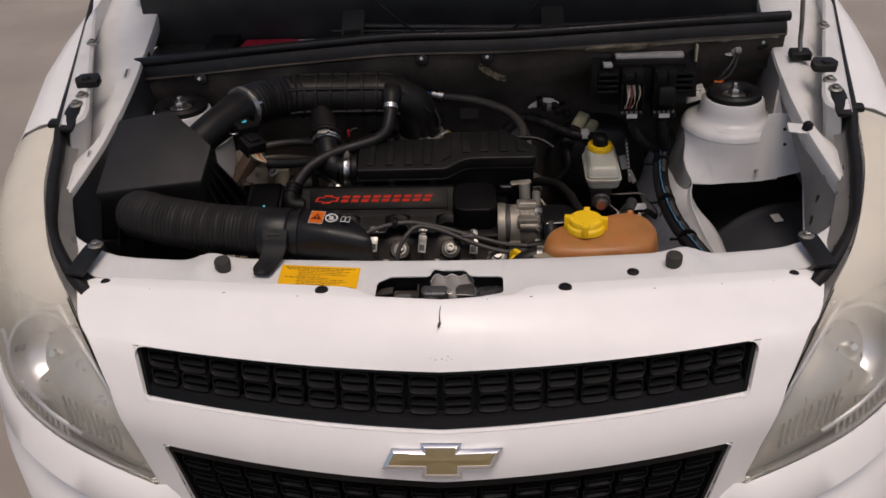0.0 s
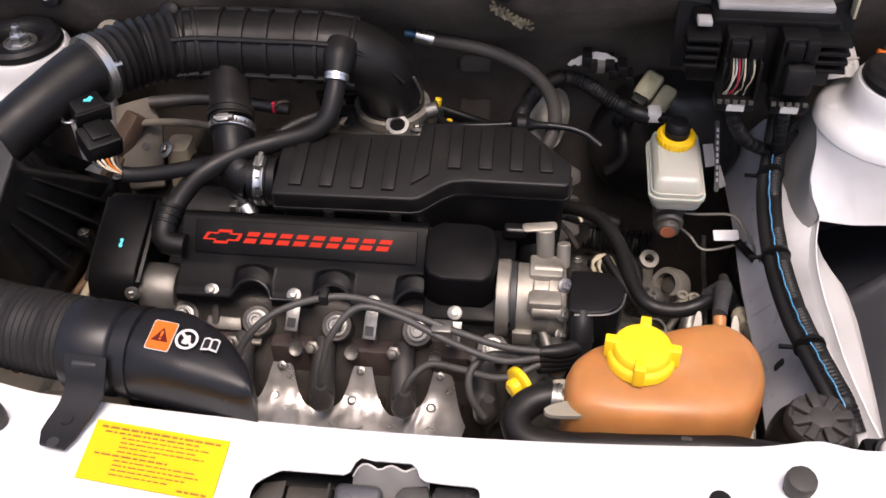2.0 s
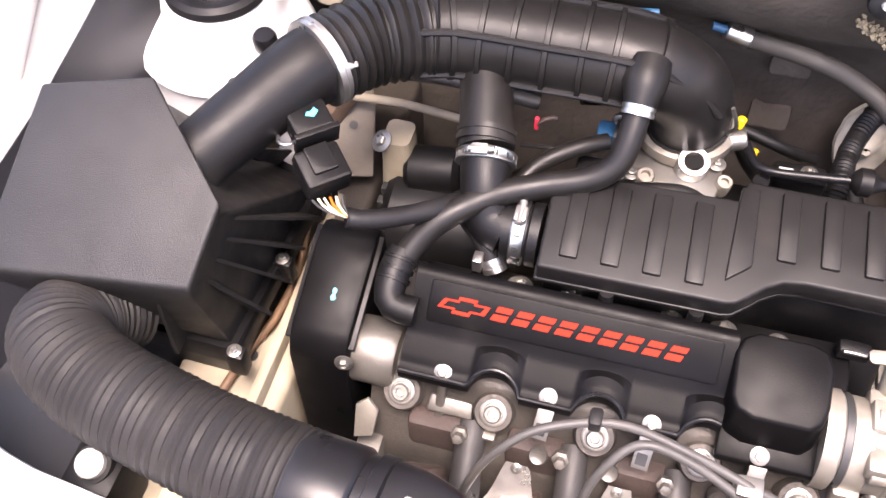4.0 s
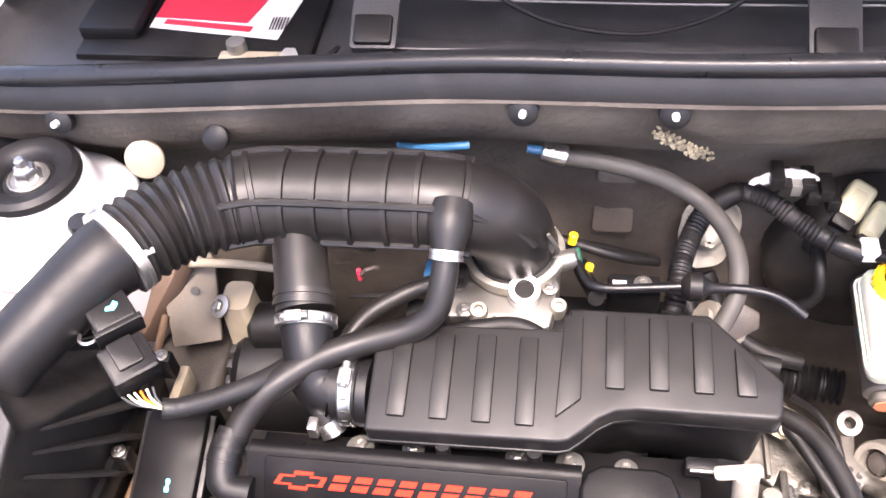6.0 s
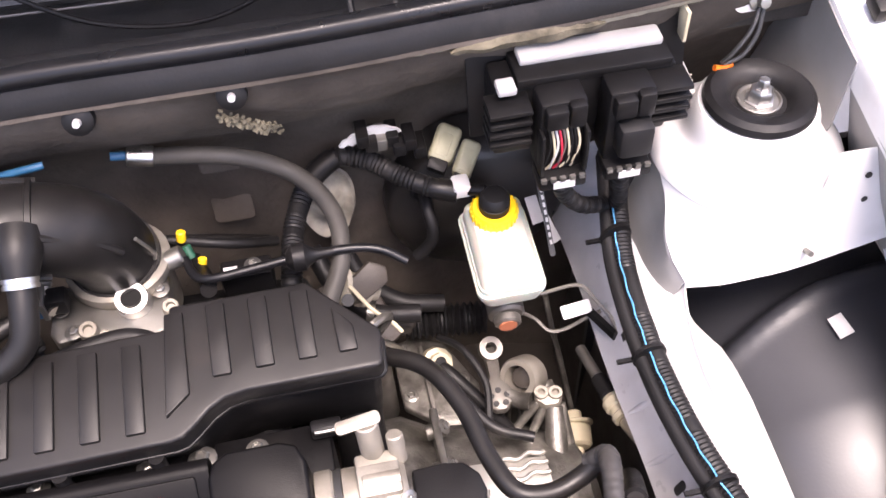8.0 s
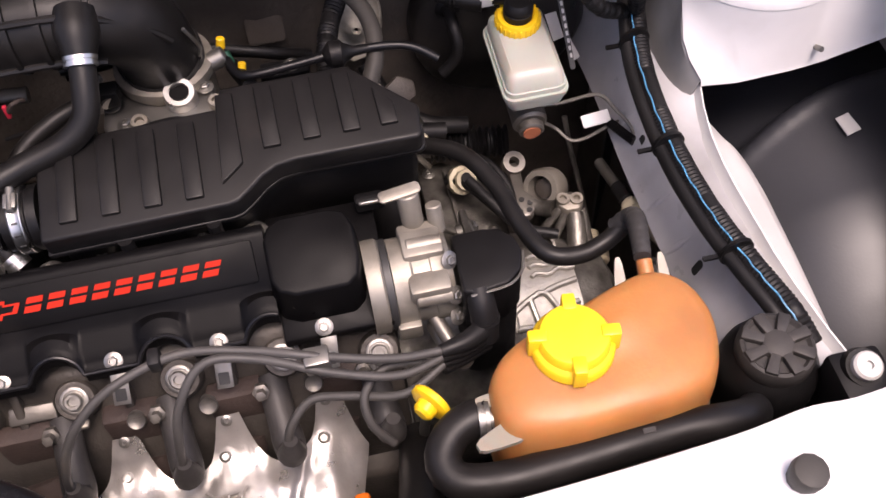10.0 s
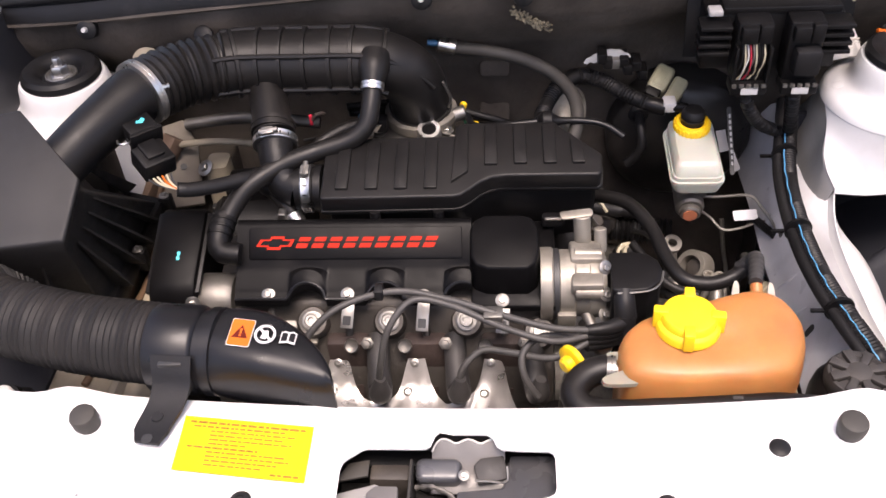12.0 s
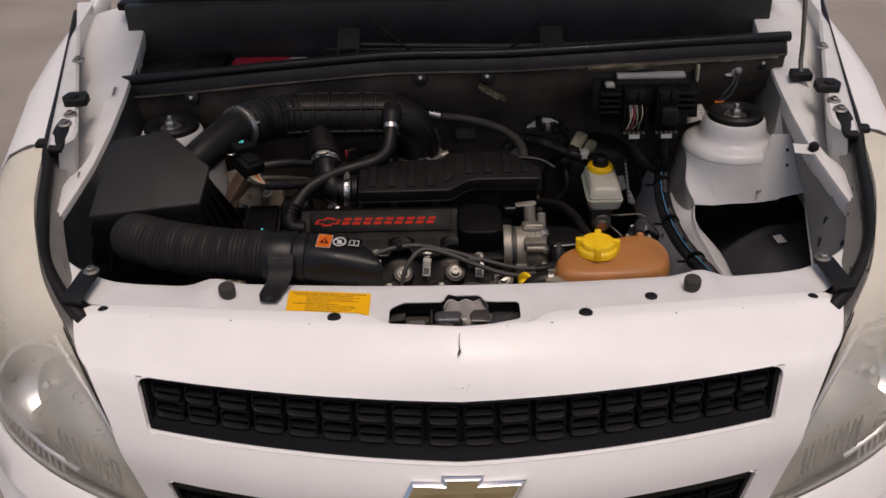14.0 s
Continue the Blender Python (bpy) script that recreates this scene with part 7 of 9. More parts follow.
for at, way, long_, wide in (((0.157, 1.186, 0.926), (-0.95, -0.28, 0.10), 0.027, 0.0090), ((0.152, 1.214, 0.922), (-0.95, 0.10, 0.05), 0.014, 0.006), ((0.270, 1.283, 0.920), (0.12, 0.93, 0.45), 0.026, 0.0048), ((0.305, 1.280, 0.920), (0.05, 0.93, 0.45), 0.026, 0.0048)):
    d = Vector(way).normalized()
    side_ = d.cross(Vector((0, 0, 1))).normalized()
    up_ = side_.cross(d)
    rings = [[Vector(at) + d * (long_ * q) + side_ * (wide * w * a) + up_ * (0.0022 * b) for a, b in ((-1, -1), (1, -1), (1, 1), (-1, 1))] for q, w in ((-0.3, 1.05), (0.0, 1.0), (0.5, 0.78), (0.85, 0.55), (1.0, 0.28))]
    part("ear", bevelled(loft(rings), 0.0008), TAN_PALE, tank, "pale moulded ear")
part("return_stub", rod((0.289, 1.276, 0.928), (0.290, 1.296, 0.938), 0.0062, 16, 0.001), TAN, tank)
part("outlet_stub", rod((0.165, 1.200, 0.915), (0.138, 1.207, 0.914), 0.0080, 14, 0.001), STEEL_DULL, tank)
cp = facing((0.213, 1.230, 0.946), (0, 0.02, 1))
cap = part("cap", lathe([(0.026, 0.0), (0.0300, 0.001), (0.0300, 0.0085), (0.0285, 0.0105), (0.0262, 0.0125), (0.0255, 0.0185), (0.0240, 0.0205), (0.0215, 0.0210), (0.0, 0.0210)], cp, 44), YELLOW, tank, "yellow screw cap with four grip tabs")
for k in range(4):
    a = radians(82 + 90 * k)
    part("grip_tab", bevelled(slab([(-0.0052, 0.019), (0.0052, 0.019), (0.0048, 0.0328), (-0.0048, 0.0328)], 0.021, 0.0, cp @ pose(0, 0, 0.0225) @ Matrix.Rotation(a - math.pi / 2, 4, "Z")), 0.0014), YELLOW, cap)
hz = thing("coolant_supply_hose", (0.21, 1.16, 0.90), "thick black coolant hose along the slam panel", "hose")
part("hose", tube([(0.146, 1.210, 0.912), (0.128, 1.208, 0.910), (0.113, 1.198, 0.907), (0.107, 1.183, 0.904), (0.117, 1.168, 0.902), (0.149, 1.162, 0.903), (0.191, 1.163, 0.905), (0.235, 1.166, 0.906), (0.279, 1.169, 0.906), (0.314, 1.168, 0.904), (0.335, 1.172, 0.896), (0.346, 1.182, 0.876), (0.350, 1.19, 0.84)], 0.0138, 22), HOSE, hz)
part("clip", band((0.142, 1.206, 0.914), (1, -0.1, 0), 0.0118, 0.008, 0.0018), STEEL_DULL, hz)
part("printed_code", box(0.248, 0.257, 1.166, 1.170, 0.9195, 0.9206, 0.0), CABLE, hz)
rh = thing("coolant_return_hose", (0.22, 1.40, 0.90), "black rubber return hose looping to the tank", "hose")
part("hose", tube([(0.130, 1.500, 0.880), (0.156, 1.487, 0.895), (0.185, 1.464, 0.902), (0.205, 1.424, 0.902), (0.216, 1.376, 0.900), (0.230, 1.344, 0.899), (0.256, 1.338, 0.897), (0.280, 1.344, 0.900), (0.296, 1.350, 0.910)], 0.0078, 18), HOSE, rh)
part("fabric_sleeve", tube([(0.290, 1.352, 0.906), (0.300, 1.348, 0.922), (0.298, 1.334, 0.934), (0.294, 1.316, 0.937), (0.290, 1.298, 0.938)], [0.0078, 0.0082, 0.0082, 0.0076, 0.0068], 14, 0.0012, (0.0030, 0.0004)), BOOT, rh, "woven sleeve over the hose end")

# ---- power steering reservoir ----
ps = thing("power_steering_reservoir", (0.385, 1.225, 0.80), "black power steering reservoir with a spoked cap", "reservoir")
base = Vector((0.384, 1.228, 0))
part("pot", lathe([(0.0, 0.78), (0.034, 0.782), (0.040, 0.80), (0.041, 0.845), (0.039, 0.858), (0.034, 0.865), (0.031, 0.868), (0, 0.868)], Matrix.Translation(base), 34), PLASTIC, ps)
pcap = part("cap", lathe([(0.0, 0.866), (0.030, 0.866), (0.031, 0.869), (0.031, 0.879), (0.029, 0.883), (0.0265, 0.884), (0.024, 0.881), (0.0135, 0.881), (0.0125, 0.886), (0.010, 0.8875), (0, 0.8875)], Matrix.Translation(base), 36), BOOT, ps, "grey-black cap with eight spokes")
for k in range(8):
    a = 2 * math.pi * k / 8 + 0.2
    u = Vector((math.cos(a), math.sin(a), 0))
    part("spoke", bevelled(slab([(-0.0038, 0.010), (0.0038, 0.010), (0.0052, 0.0285), (-0.0052, 0.0285)], 0.006, 0, Matrix.Translation(base + Vector((0, 0, 0.8868))) @ Matrix.Rotation(a - math.pi / 2, 4, "Z")), 0.0012), BOOT, pcap)
part("pot_clip", box(0.345, 0.425, 1.19, 1.20, 0.80, 0.812, 0.003), STEEL_DULL, ps)

# ---- brake fluid reservoir, cylinder and booster ----
bk = thing("brake_master_cylinder", (0.28, 1.61, 0.79), "milky brake fluid reservoir with a yellow collar on its cylinder", "brake reservoir")
rings = []
for z, x0, x1, y0, y1, r in ((0.838, 0.262, 0.303, 1.562, 1.640, 0.008), (0.842, 0.254, 0.311, 1.556, 1.648, 0.010), (0.852, 0.2505, 0.3135, 1.5535, 1.652, 0.010), (0.866, 0.2510, 0.3130, 1.5545, 1.653, 0.010), (0.8665, 0.2525, 0.3115, 1.556, 1.652, 0.009), (0.878, 0.2540, 0.3100, 1.560, 1.651, 0.009), (0.883, 0.259, 0.305, 1.566, 1.646, 0.008)):
    rings.append([(x, y, z + (y - 1.56) * 0.09) for x, y in rounded(x0, x1, y0, y1, r, 5)])
part("reservoir", loft(rings), MILK, bk, "milky plastic tank", 40)
part("seam", loft([[(x, y, z + (y - 1.56) * 0.09) for x, y in rounded(0.2485, 0.3155, 1.5515, 1.655, 0.011, 5)] for z in (0.857, 0.861)]), MILK, bk)
nk = (0.281, 1.631, 0.886)
part("collar", lathe([(0.016, 0.0), (0.022, 0.0), (0.0225, 0.003), (0.0225, 0.011), (0.0205, 0.014), (0.0165, 0.014), (0.015, 0.012), (0.0, 0.012)], facing(nk, (0, -0.06, 1)), 34), YELLOW, bk, "yellow ring collar")
KNURL = mesh_of("grip_rib", box(0.0217, 0.0236, -0.0010, 0.0010, 0.002, 0.0115, 0.0003), YELLOW)
for k in range(26):
    piece("grip_rib", KNURL, facing(nk, (0, -0.06, 1)) @ pose(0, 0, 0, 0, 0, 360 / 26 * k), bk)
part("sensor_cap", lathe([(0.0145, 0.008), (0.0150, 0.020), (0.0135, 0.0205), (0.0135, 0.023), (0.0150, 0.0235), (0.0145, 0.028), (0.011, 0.032), (0.0, 0.033)], facing(nk, (0, -0.06, 1)), 26), RUBBER, bk, "black level sensor cap")
part("sensor_plug", box(0.245, 0.262, 1.644, 1.664, 0.902, 0.917, 0.003), INK_WHITE, bk, "white wire plug")
part("plug_tail", tube([(0.275, 1.640, 0.912), (0.266, 1.646, 0.910), (0.255, 1.652, 0.906)], 0.006, 10), PLASTIC, bk)
part("cylinder", rod((0.281, 1.690, 0.822), (0.280, 1.566, 0.806), 0.0185, 22, 0.003), ALU_DARK, bk)
part("cylinder_top", box(0.262, 0.301, 1.575, 1.64, 0.815, 0.842, 0.005), ALU_DARK, bk)
part("end_cap", rod((0.280, 1.567, 0.806), (0.279, 1.557, 0.804), 0.0135, 20, 0.002), ALU_DARK, bk)
part("end_rust", lathe([(0, 0), (0.0095, 0), (0.009, 0.0012), (0, 0.0014)], facing((0.279, 1.5568, 0.804), (0, -1, -0.1)), 18), material("rust_spot", (0.32, 0.10, 0.045), 0.8, var=0.3), bk, "rust-stained end plug")
part("booster", lathe([(0.0, 0.0), (0.03, 0.0), (0.045, 0.006), (0.085, 0.014), (0.098, 0.026), (0.100, 0.034), (0.100, 0.07), (0.0, 0.075)], facing((0.285, 1.690, 0.805), (0, 1, 0.05)), 40), BOOSTER, bk, "black brake booster drum")
part("vacuum_elbow", tube([(0.206, 1.655, 0.814), (0.218, 1.655, 0.826), (0.225, 1.657, 0.842), (0.223, 1.668, 0.862), (0.222, 1.694, 0.868)], 0.0065, 14, 0.008), RUBBER, bk, "rubber vacuum elbow")
part("elbow_grommet", lathe([(0.007, 0.0), (0.013, 0.001), (0.014, 0.005), (0.010, 0.009), (0.007, 0.009)], facing((0.222, 1.698, 0.868), (0, -1, 0)), 20), RUBBER, bk)
part("tag", slab([(-0.008, -0.014), (0.004, -0.016), (0.010, 0.012), (-0.002, 0.015)], 0.0008, 0, facing((0.332, 1.668, 0.840), (-0.2, -0.7, 0.7), 32)), INK_WHITE, bk)
part("tag", slab([(-0.004, -0.015), (0.005, -0.013), (0.002, 0.015), (-0.003, 0.014)], 0.0008, 0, facing((0.352, 1.660, 0.812), (-0.2, -0.7, 0.7), 24)), INK_WHITE, bk)
part("tag_strip", slab(rounded(-0.0028, 0.0028, -0.055, 0.034, 0.002), 0.001, 0, facing((0.338, 1.655, 0.862), (-0.1, -0.75, 0.66), 8)), INK_BLACK, bk)
for k in range(9):
    part("strip_mark", slab(rounded(-0.0013, 0.0013, -0.0024, 0.0024, 0.0006), 0.0005, 0, facing((0.338, 1.655, 0.862), (-0.1, -0.75, 0.66), 8) @ pose(0.0005, 0.022 - 0.0078 * k, 0.0008)), INK_WHITE, bk)
for path in ([(0.298, 1.580, 0.816), (0.317, 1.578, 0.817), (0.350, 1.582, 0.816), (0.362, 1.578, 0.814), (0.370, 1.566, 0.808), (0.381, 1.546, 0.800), (0.383, 1.530, 0.796)], [(0.292, 1.575, 0.800), (0.310, 1.570, 0.787), (0.322, 1.557, 0.780), (0.339, 1.556, 0.780), (0.364, 1.563, 0.783), (0.378, 1.566, 0.785)]):
    part("brake_pipe", tube(path, 0.0020, 8, 0.003), ALU_DARK, bk, "thin steel brake pipe")
part("pipe_block", rod((0.366, 1.567, 0.787), (0.381, 1.527, 0.794), 0.0055, 6, 0.001), PLASTIC, bk)

# ---- engine control unit with two plugs ----
ec = thing("engine_control_unit", (0.355, 1.63, 0.98), "finned engine control unit with two black plugs", "control unit")
PLATE = material("pale_grey_cover_plate", (0.33, 0.32, 0.31), 0.45, var=0.15, bump=0.05, dirt=0.25, dirt_colour=(0.2, 0.19, 0.18))
part("case", box(0.275, 0.432, 1.614, 1.652, 0.985, 1.060, 0.004), PLASTIC, ec)
part("cover_plate", box(0.300, 0.424, 1.630, 1.650, 1.066, 1.075, 0.003), PLATE, ec, "pale metal cover plate")
part("plate_edge", box(0.294, 0.427, 1.612, 1.652, 1.058, 1.0675, 0.002), PLASTIC, ec)
part("mount_corner", box(0.276, 0.292, 1.603, 1.62, 1.061, 1.068, 0.002), PLATE, ec)
for k in range(7):
    z = 0.986 + 0.0108 * k
    for x0, x1 in ((0.266, 0.302), (0.405, 0.438)) if k > 2 else ():
        part("fin", box(x0, x1, 1.588, 1.616, z, z + 0.0045, 0.001), PLASTIC, ec)
part("bracket", slab([(-0.095, -0.10), (0.10, -0.10), (0.10, 0.018), (-0.095, 0.012)], 0.004, 0.001, facing((0.355, 1.662, 1.085), (0, -1, 0.25))), PLASTIC, ec)
part("bracket_edge", box(0.447, 0.4505, 1.642, 1.660, 1.055, 1.086, 0.001), CREAM, ec)
WIRES = (RUBBER, CREAM, INK_WHITE, RED_PLASTIC, STEEL_DULL, CREAM, RUBBER)
for n_, x in enumerate((0.327, 0.385)):
    pl = part("plug", box(x - 0.020, x + 0.020, 1.585, 1.614, 0.985, 1.062, 0.004), PLASTIC, ec, "black multi-pin plug")
    part("plug_latch", box(x - 0.017, x + 0.002, 1.576, 1.590, 1.040, 1.060, 0.003), PLASTIC, pl)
    part("plug_latch", box(x + 0.003, x + 0.018, 1.578, 1.590, 1.038, 1.062, 0.003), PLASTIC, pl)
    part("plug_foot", box(x - 0.021, x + 0.021, 1.572, 1.600, 0.974, 0.988, 0.003), PLASTIC, pl)
    part("foot_label", box(x - 0.009, x + 0.010, 1.5705, 1.5722, 0.977, 0.985, 0.0), INK_WHITE, pl)
    for j in range(5):
        part("foot_tooth", box(x - 0.020 + 0.0084 * j, x - 0.0155 + 0.0084 * j, 1.5695, 1.573, 0.9865, 0.9905, 0.0), STEEL_DULL, pl)
    if n_ == 0:
        for j in range(9):
            a = x - 0.013 + 0.0031 * j
            part("wire", tube([(a, 1.584, 1.036), (a + 0.002, 1.5795, 1.020), (a - 0.002 + 0.004 * (j % 2), 1.5795, 1.003), (a - 0.003, 1.584, 0.990)], 0.0011, 6), WIRES[j % 7], pl)
        for xx in (x - 0.0205, x + 0.0175):
            part("plug_rail", box(xx, xx + 0.003, 1.574, 1.588, 0.99, 1.036, 0.001), PLASTIC, pl)
    else:
        part("plug_hood", box(x - 0.013, x + 0.018, 1.568, 1.590, 1.000, 1.034, 0.006), RUBBER, pl)
    part("tail", tube([(x, 1.592, 0.980), (x + 0.008 - 0.005 * n_, 1.593, 0.948), (x + 0.030 - 0.021 * n_, 1.602, 0.914), (0.387 + 0.013 * n_, 1.618, 0.890)], 0.0080, 12, 0.002, (0.005, 0.0006)), RUBBER, ec)
rows = []
for k in range(13):
    q = k / 12
    crease = 0.0022 * abs(math.sin(q * 9.5)) + 0.001 * math.sin(q * 23)
    low, top = Vector((0.443 + 0.037 * q, 1.657 - 0.006 * q, 0.966 + 0.014 * q)), Vector((0.445 + 0.030 * q, 1.676 + 0.012 * q, 0.992 + 0.002 * q))
    rows.append([low.lerp(top, v) + Vector((0, -0.5, 1)) * crease * (0.4 + 0.6 * math.sin(3.1 * v + q)) for v in (0, 0.2, 0.4, 0.6, 0.8, 1.0)])
foil = part("foil", thicken(loft(rows, closed=False), 0.001), INK_WHITE, ec, "crumpled white foil wrap", 25)
for q in (0.25, 0.45, 0.68):
    part("fold", tube([(0.446 + 0.032 * v, 1.6575 + 0.019 * q, 0.9705 + 0.024 * q + 0.010 * v * (1 - q)) for v in (0, 0.35, 0.7, 1.0)], 0.0011, 6, 0.01), STEEL_DULL, foil)

# ---- wiring loom along the right apron ----
LOOM = [(0.412, 1.668, 0.905), (0.402, 1.620, 0.888), (0.391, 1.565, 0.874), (0.386, 1.500, 0.868), (0.386, 1.430, 0.866), (0.392, 1.365, 0.867), (0.402, 1.310, 0.870), (0.415, 1.262, 0.868), (0.424, 1.235, 0.855)]
lm = thing("wiring_loom", (0.39, 1.46, 0.855), "black corrugated wiring loom with a blue strand", "wiring loom")
part("conduit", tube(LOOM, 0.0094, 16, 0.0015, (0.0042, 0.0007)), RUBBER, lm)
part("taped_branch", tube([(x - 0.0125, y, z - 0.002) for x, y, z in LOOM], 0.0066, 12), RUBBER, lm)
run = [p + Vector((-0.0062 + 0.0005 * math.cos(0.9 * i), 0, 0.0084 + 0.0004 * math.sin(0.9 * i))) for i, p in enumerate(curve_points(LOOM[1:], 0.0022)[0])]
part("blue_strand", tube(run, 0.0008, 6, 0.0022), material("light_blue_wire", (0.06, 0.24, 0.42), 0.45, var=0.3, scale=300, bump=0.0), lm, "light blue strand")
for y, i in ((1.33, 6), (1.46, 4), (1.585, 2)):
    p = min((Vector(q) for q in curve_points(LOOM, 0.006)[0]), key=lambda q: abs(q.y - y))
    part("cable_tie", band(p + Vector((-0.005, 0, 0)), (0.1, -1, 0), 0.0150, 0.004, 0.001), PLASTIC, lm)
    part("tie_tail", box(p.x - 0.034, p.x - 0.018, p.y - 0.002, p.y + 0.002, p.z - 0.004, p.z - 0.001, 0.0), PLASTIC, lm)

# ---- hoses and plugs before the bulkhead ----
vh = thing("vacuum_hose", (0.05, 1.66, 0.95), "black vacuum hose with a steel ferrule and blue tape", "hose")
part("hose", tube([(-0.022, 1.690, 0.978), (0.025, 1.686, 0.973), (0.068, 1.677, 0.966), (0.106, 1.655, 0.956), (0.129, 1.618, 0.945), (0.130, 1.578, 0.930), (0.112, 1.545, 0.908)], 0.0084, 16), DUSTY_HOSE, vh)
part("ferrule", rod((-0.043, 1.690, 0.984), (-0.020, 1.690, 0.978), 0.0095, 16, 0.001), STEEL, vh, "bright steel ferrule")
part("blue_tape", tube([(-0.056, 1.689, 0.987), (-0.041, 1.690, 0.984)], 0.0042, 10), BLUE, vh)
tagged(part("blue_tube", tube([(-0.175, 1.690, 0.985), (-0.150, 1.672, 1.000), (-0.118, 1.668, 1.007), (-0.106, 1.670, 1.007)], 0.0036, 10), BLUE), "thin blue tube along the bulkhead", "tube")
cl = thing("loom_branch", (0.14, 1.68, 0.90), "black corrugated loom arching to the brake reservoir", "wiring loom")
part("tape_wrap", tube([(0.109, 1.686, 0.9135), (0.122, 1.699, 0.9165), (0.138, 1.7095, 0.9190)], 0.0112, 14), PLASTIC, cl)
part("end_sleeve", tube([(0.232, 1.6585, 0.9065), (0.242, 1.655, 0.9055), (0.250, 1.652, 0.905)], 0.0108, 14), HOSE, cl)
part("conduit", tube([(0.078, 1.570, 0.885), (0.084, 1.600, 0.900), (0.092, 1.645, 0.906), (0.112, 1.690, 0.914), (0.140, 1.710, 0.919), (0.170, 1.702, 0.917), (0.200, 1.678, 0.911), (0.228, 1.660, 0.907), (0.250, 1.652, 0.905)], 0.0098, 16, 0.0015, (0.0046, 0.0008)), RUBBER, cl)
tp = thing("purge_pipe", (0.09, 1.574, 0.93), "thin black pipe with a check valve", "pipe")
part("pipe", tube([(-0.005, 1.600, 0.935), (0.004, 1.578, 0.936), (0.020, 1.571, 0.938), (0.060, 1.573, 0.940), (0.096, 1.575, 0.942), (0.140, 1.576, 0.940), (0.165, 1.572, 0.936), (0.186, 1.562, 0.926)], 0.0042, 10), GLOSS, tp)
part("check_valve", lathe([(0.004, -0.012), (0.008, -0.010), (0.0125, -0.005), (0.0125, 0.005), (0.009, 0.008), (0.005, 0.016), (0.004, 0.030), (0, 0.03)], facing((0.094, 1.5745, 0.942), (1, 0, 0)), 18), PLASTIC, tp)
GREEN_CAP = material("dark_green_plastic", (0.01, 0.07, 0.04), 0.4, var=0.1, bump=0.02)
fr = thing("fuel_rail_end", (0.01, 1.63, 0.90), "green and yellow fuel line caps", "fuel line")
part("cap", rod((-0.012, 1.640, 0.915), (-0.010, 1.642, 0.926), 0.0044, 12, 0.001), YELLOW, fr)
part("cap", rod((-0.005, 1.625, 0.905), (-0.009, 1.634, 0.915), 0.0048, 12, 0.001), GREEN_CAP, fr)
part("cap", rod((0.004, 1.614, 0.905), (0.006, 1.618, 0.913), 0.004, 12, 0.001), YELLOW, fr)
part("line", tube([(-0.004, 1.628, 0.900), (0.004, 1.605, 0.905), (0.010, 1.585, 0.915), (0.012, 1.57, 0.925)], 0.0075, 12), PLASTIC, fr)
sn = thing("pressure_sensor", (0.045, 1.59, 0.91), "black pressure sensor with a white label", "sensor")
part("sensor_body", box(0.022, 0.068, 1.578, 1.60, 0.895, 0.925, 0.004), PLASTIC, sn)
part("sensor_label", box(0.026, 0.038, 1.5795, 1.590, 0.9252, 0.9262, 0.0), INK_WHITE, sn)
piece("bolt", BOLT_S, facing((0.052, 1.588, 0.926), (0, -0.1, 1)), sn)
cc = thing("relay_pair", (0.27, 1.72, 0.87), "pair of cream relay plugs by the brake booster", "relay")
relay_m = facing((0.262, 1.703, 0.912), (-0.05, -0.55, 0.85), -26)
for x0, x1, y0, y1, h in ((-0.027, -0.0015, -0.019, 0.020, 0.026), (0.001, 0.021, -0.026, 0.013, 0.022)):
    rel = part("relay", bevelled(slab(rounded(x0, x1, y0, y1, 0.006), h, 0.0, relay_m), 0.005, 4), RELAY_CREAM, cc)
    x = (x0 + x1) / 2
    part("rib", slab(rounded(x - 0.006, x + 0.006, y0 + 0.006, y1 - 0.010, 0.002), 0.002, 0.0006, relay_m @ pose(0, 0, 0.0008)), RELAY_CREAM, rel)
    part("relay_foot", slab(rounded(x0 + 0.003, x1 - 0.003, y0 - 0.010, y0 + 0.002, 0.002), h * 0.7, 0.001, relay_m), PLASTIC, rel)
rings = []
for k in range(11):
    r = 0.06 + 0.094 * k
    rings.append([(0.124 + 0.031 * r * math.cos(a) * (1 + 0.16 * r * noise.noise((math.cos(a) * 1.6, math.sin(a) * 1.6, 3))), 1.718 - 0.012 * math.cos(r * 4.2) * (1 - 0.6 * r) + 0.003 * noise.noise((a, r * 3, 5)), 0.850 + 0.054 * r * math.sin(a) * (1 + 0.16 * r * noise.noise((math.cos(a) * 1.6, math.sin(a) * 1.6, 8)))) for a in (2 * math.pi * q / 28 for q in range(28))])
pale = tagged(part("bracket_plate", thicken(loft(rings, caps=False), 0.004), PALE_DIRT, None, smooth=40), "dented dirty cream plate behind the hoses", "bracket")
rings = []
for k in range(15):
    a = k / 14
    h = 0.007 * math.sin(math.pi * a) ** 0.6
    rings.append([(0.145 + 0.060 * a, 1.694 + 0.006 * noise.noise((k, j, 2)), 0.950 + 0.012 * math.sin(2.4 * a) + h * (j - 1.5) / 1.5 + 0.003 * noise.noise((k * 0.8, j, 9))) for j in range(4)])
torn = tagged(part("torn_lining", thicken(loft(rings, closed=False), 0.003), INK_WHITE, None, smooth=30), "torn strip of white lining on the bulkhead", "lining")
pg = thing("bulkhead_plug", (0.19, 1.68, 0.93), "tangle of small black and white plugs on the bulkhead", "connector")
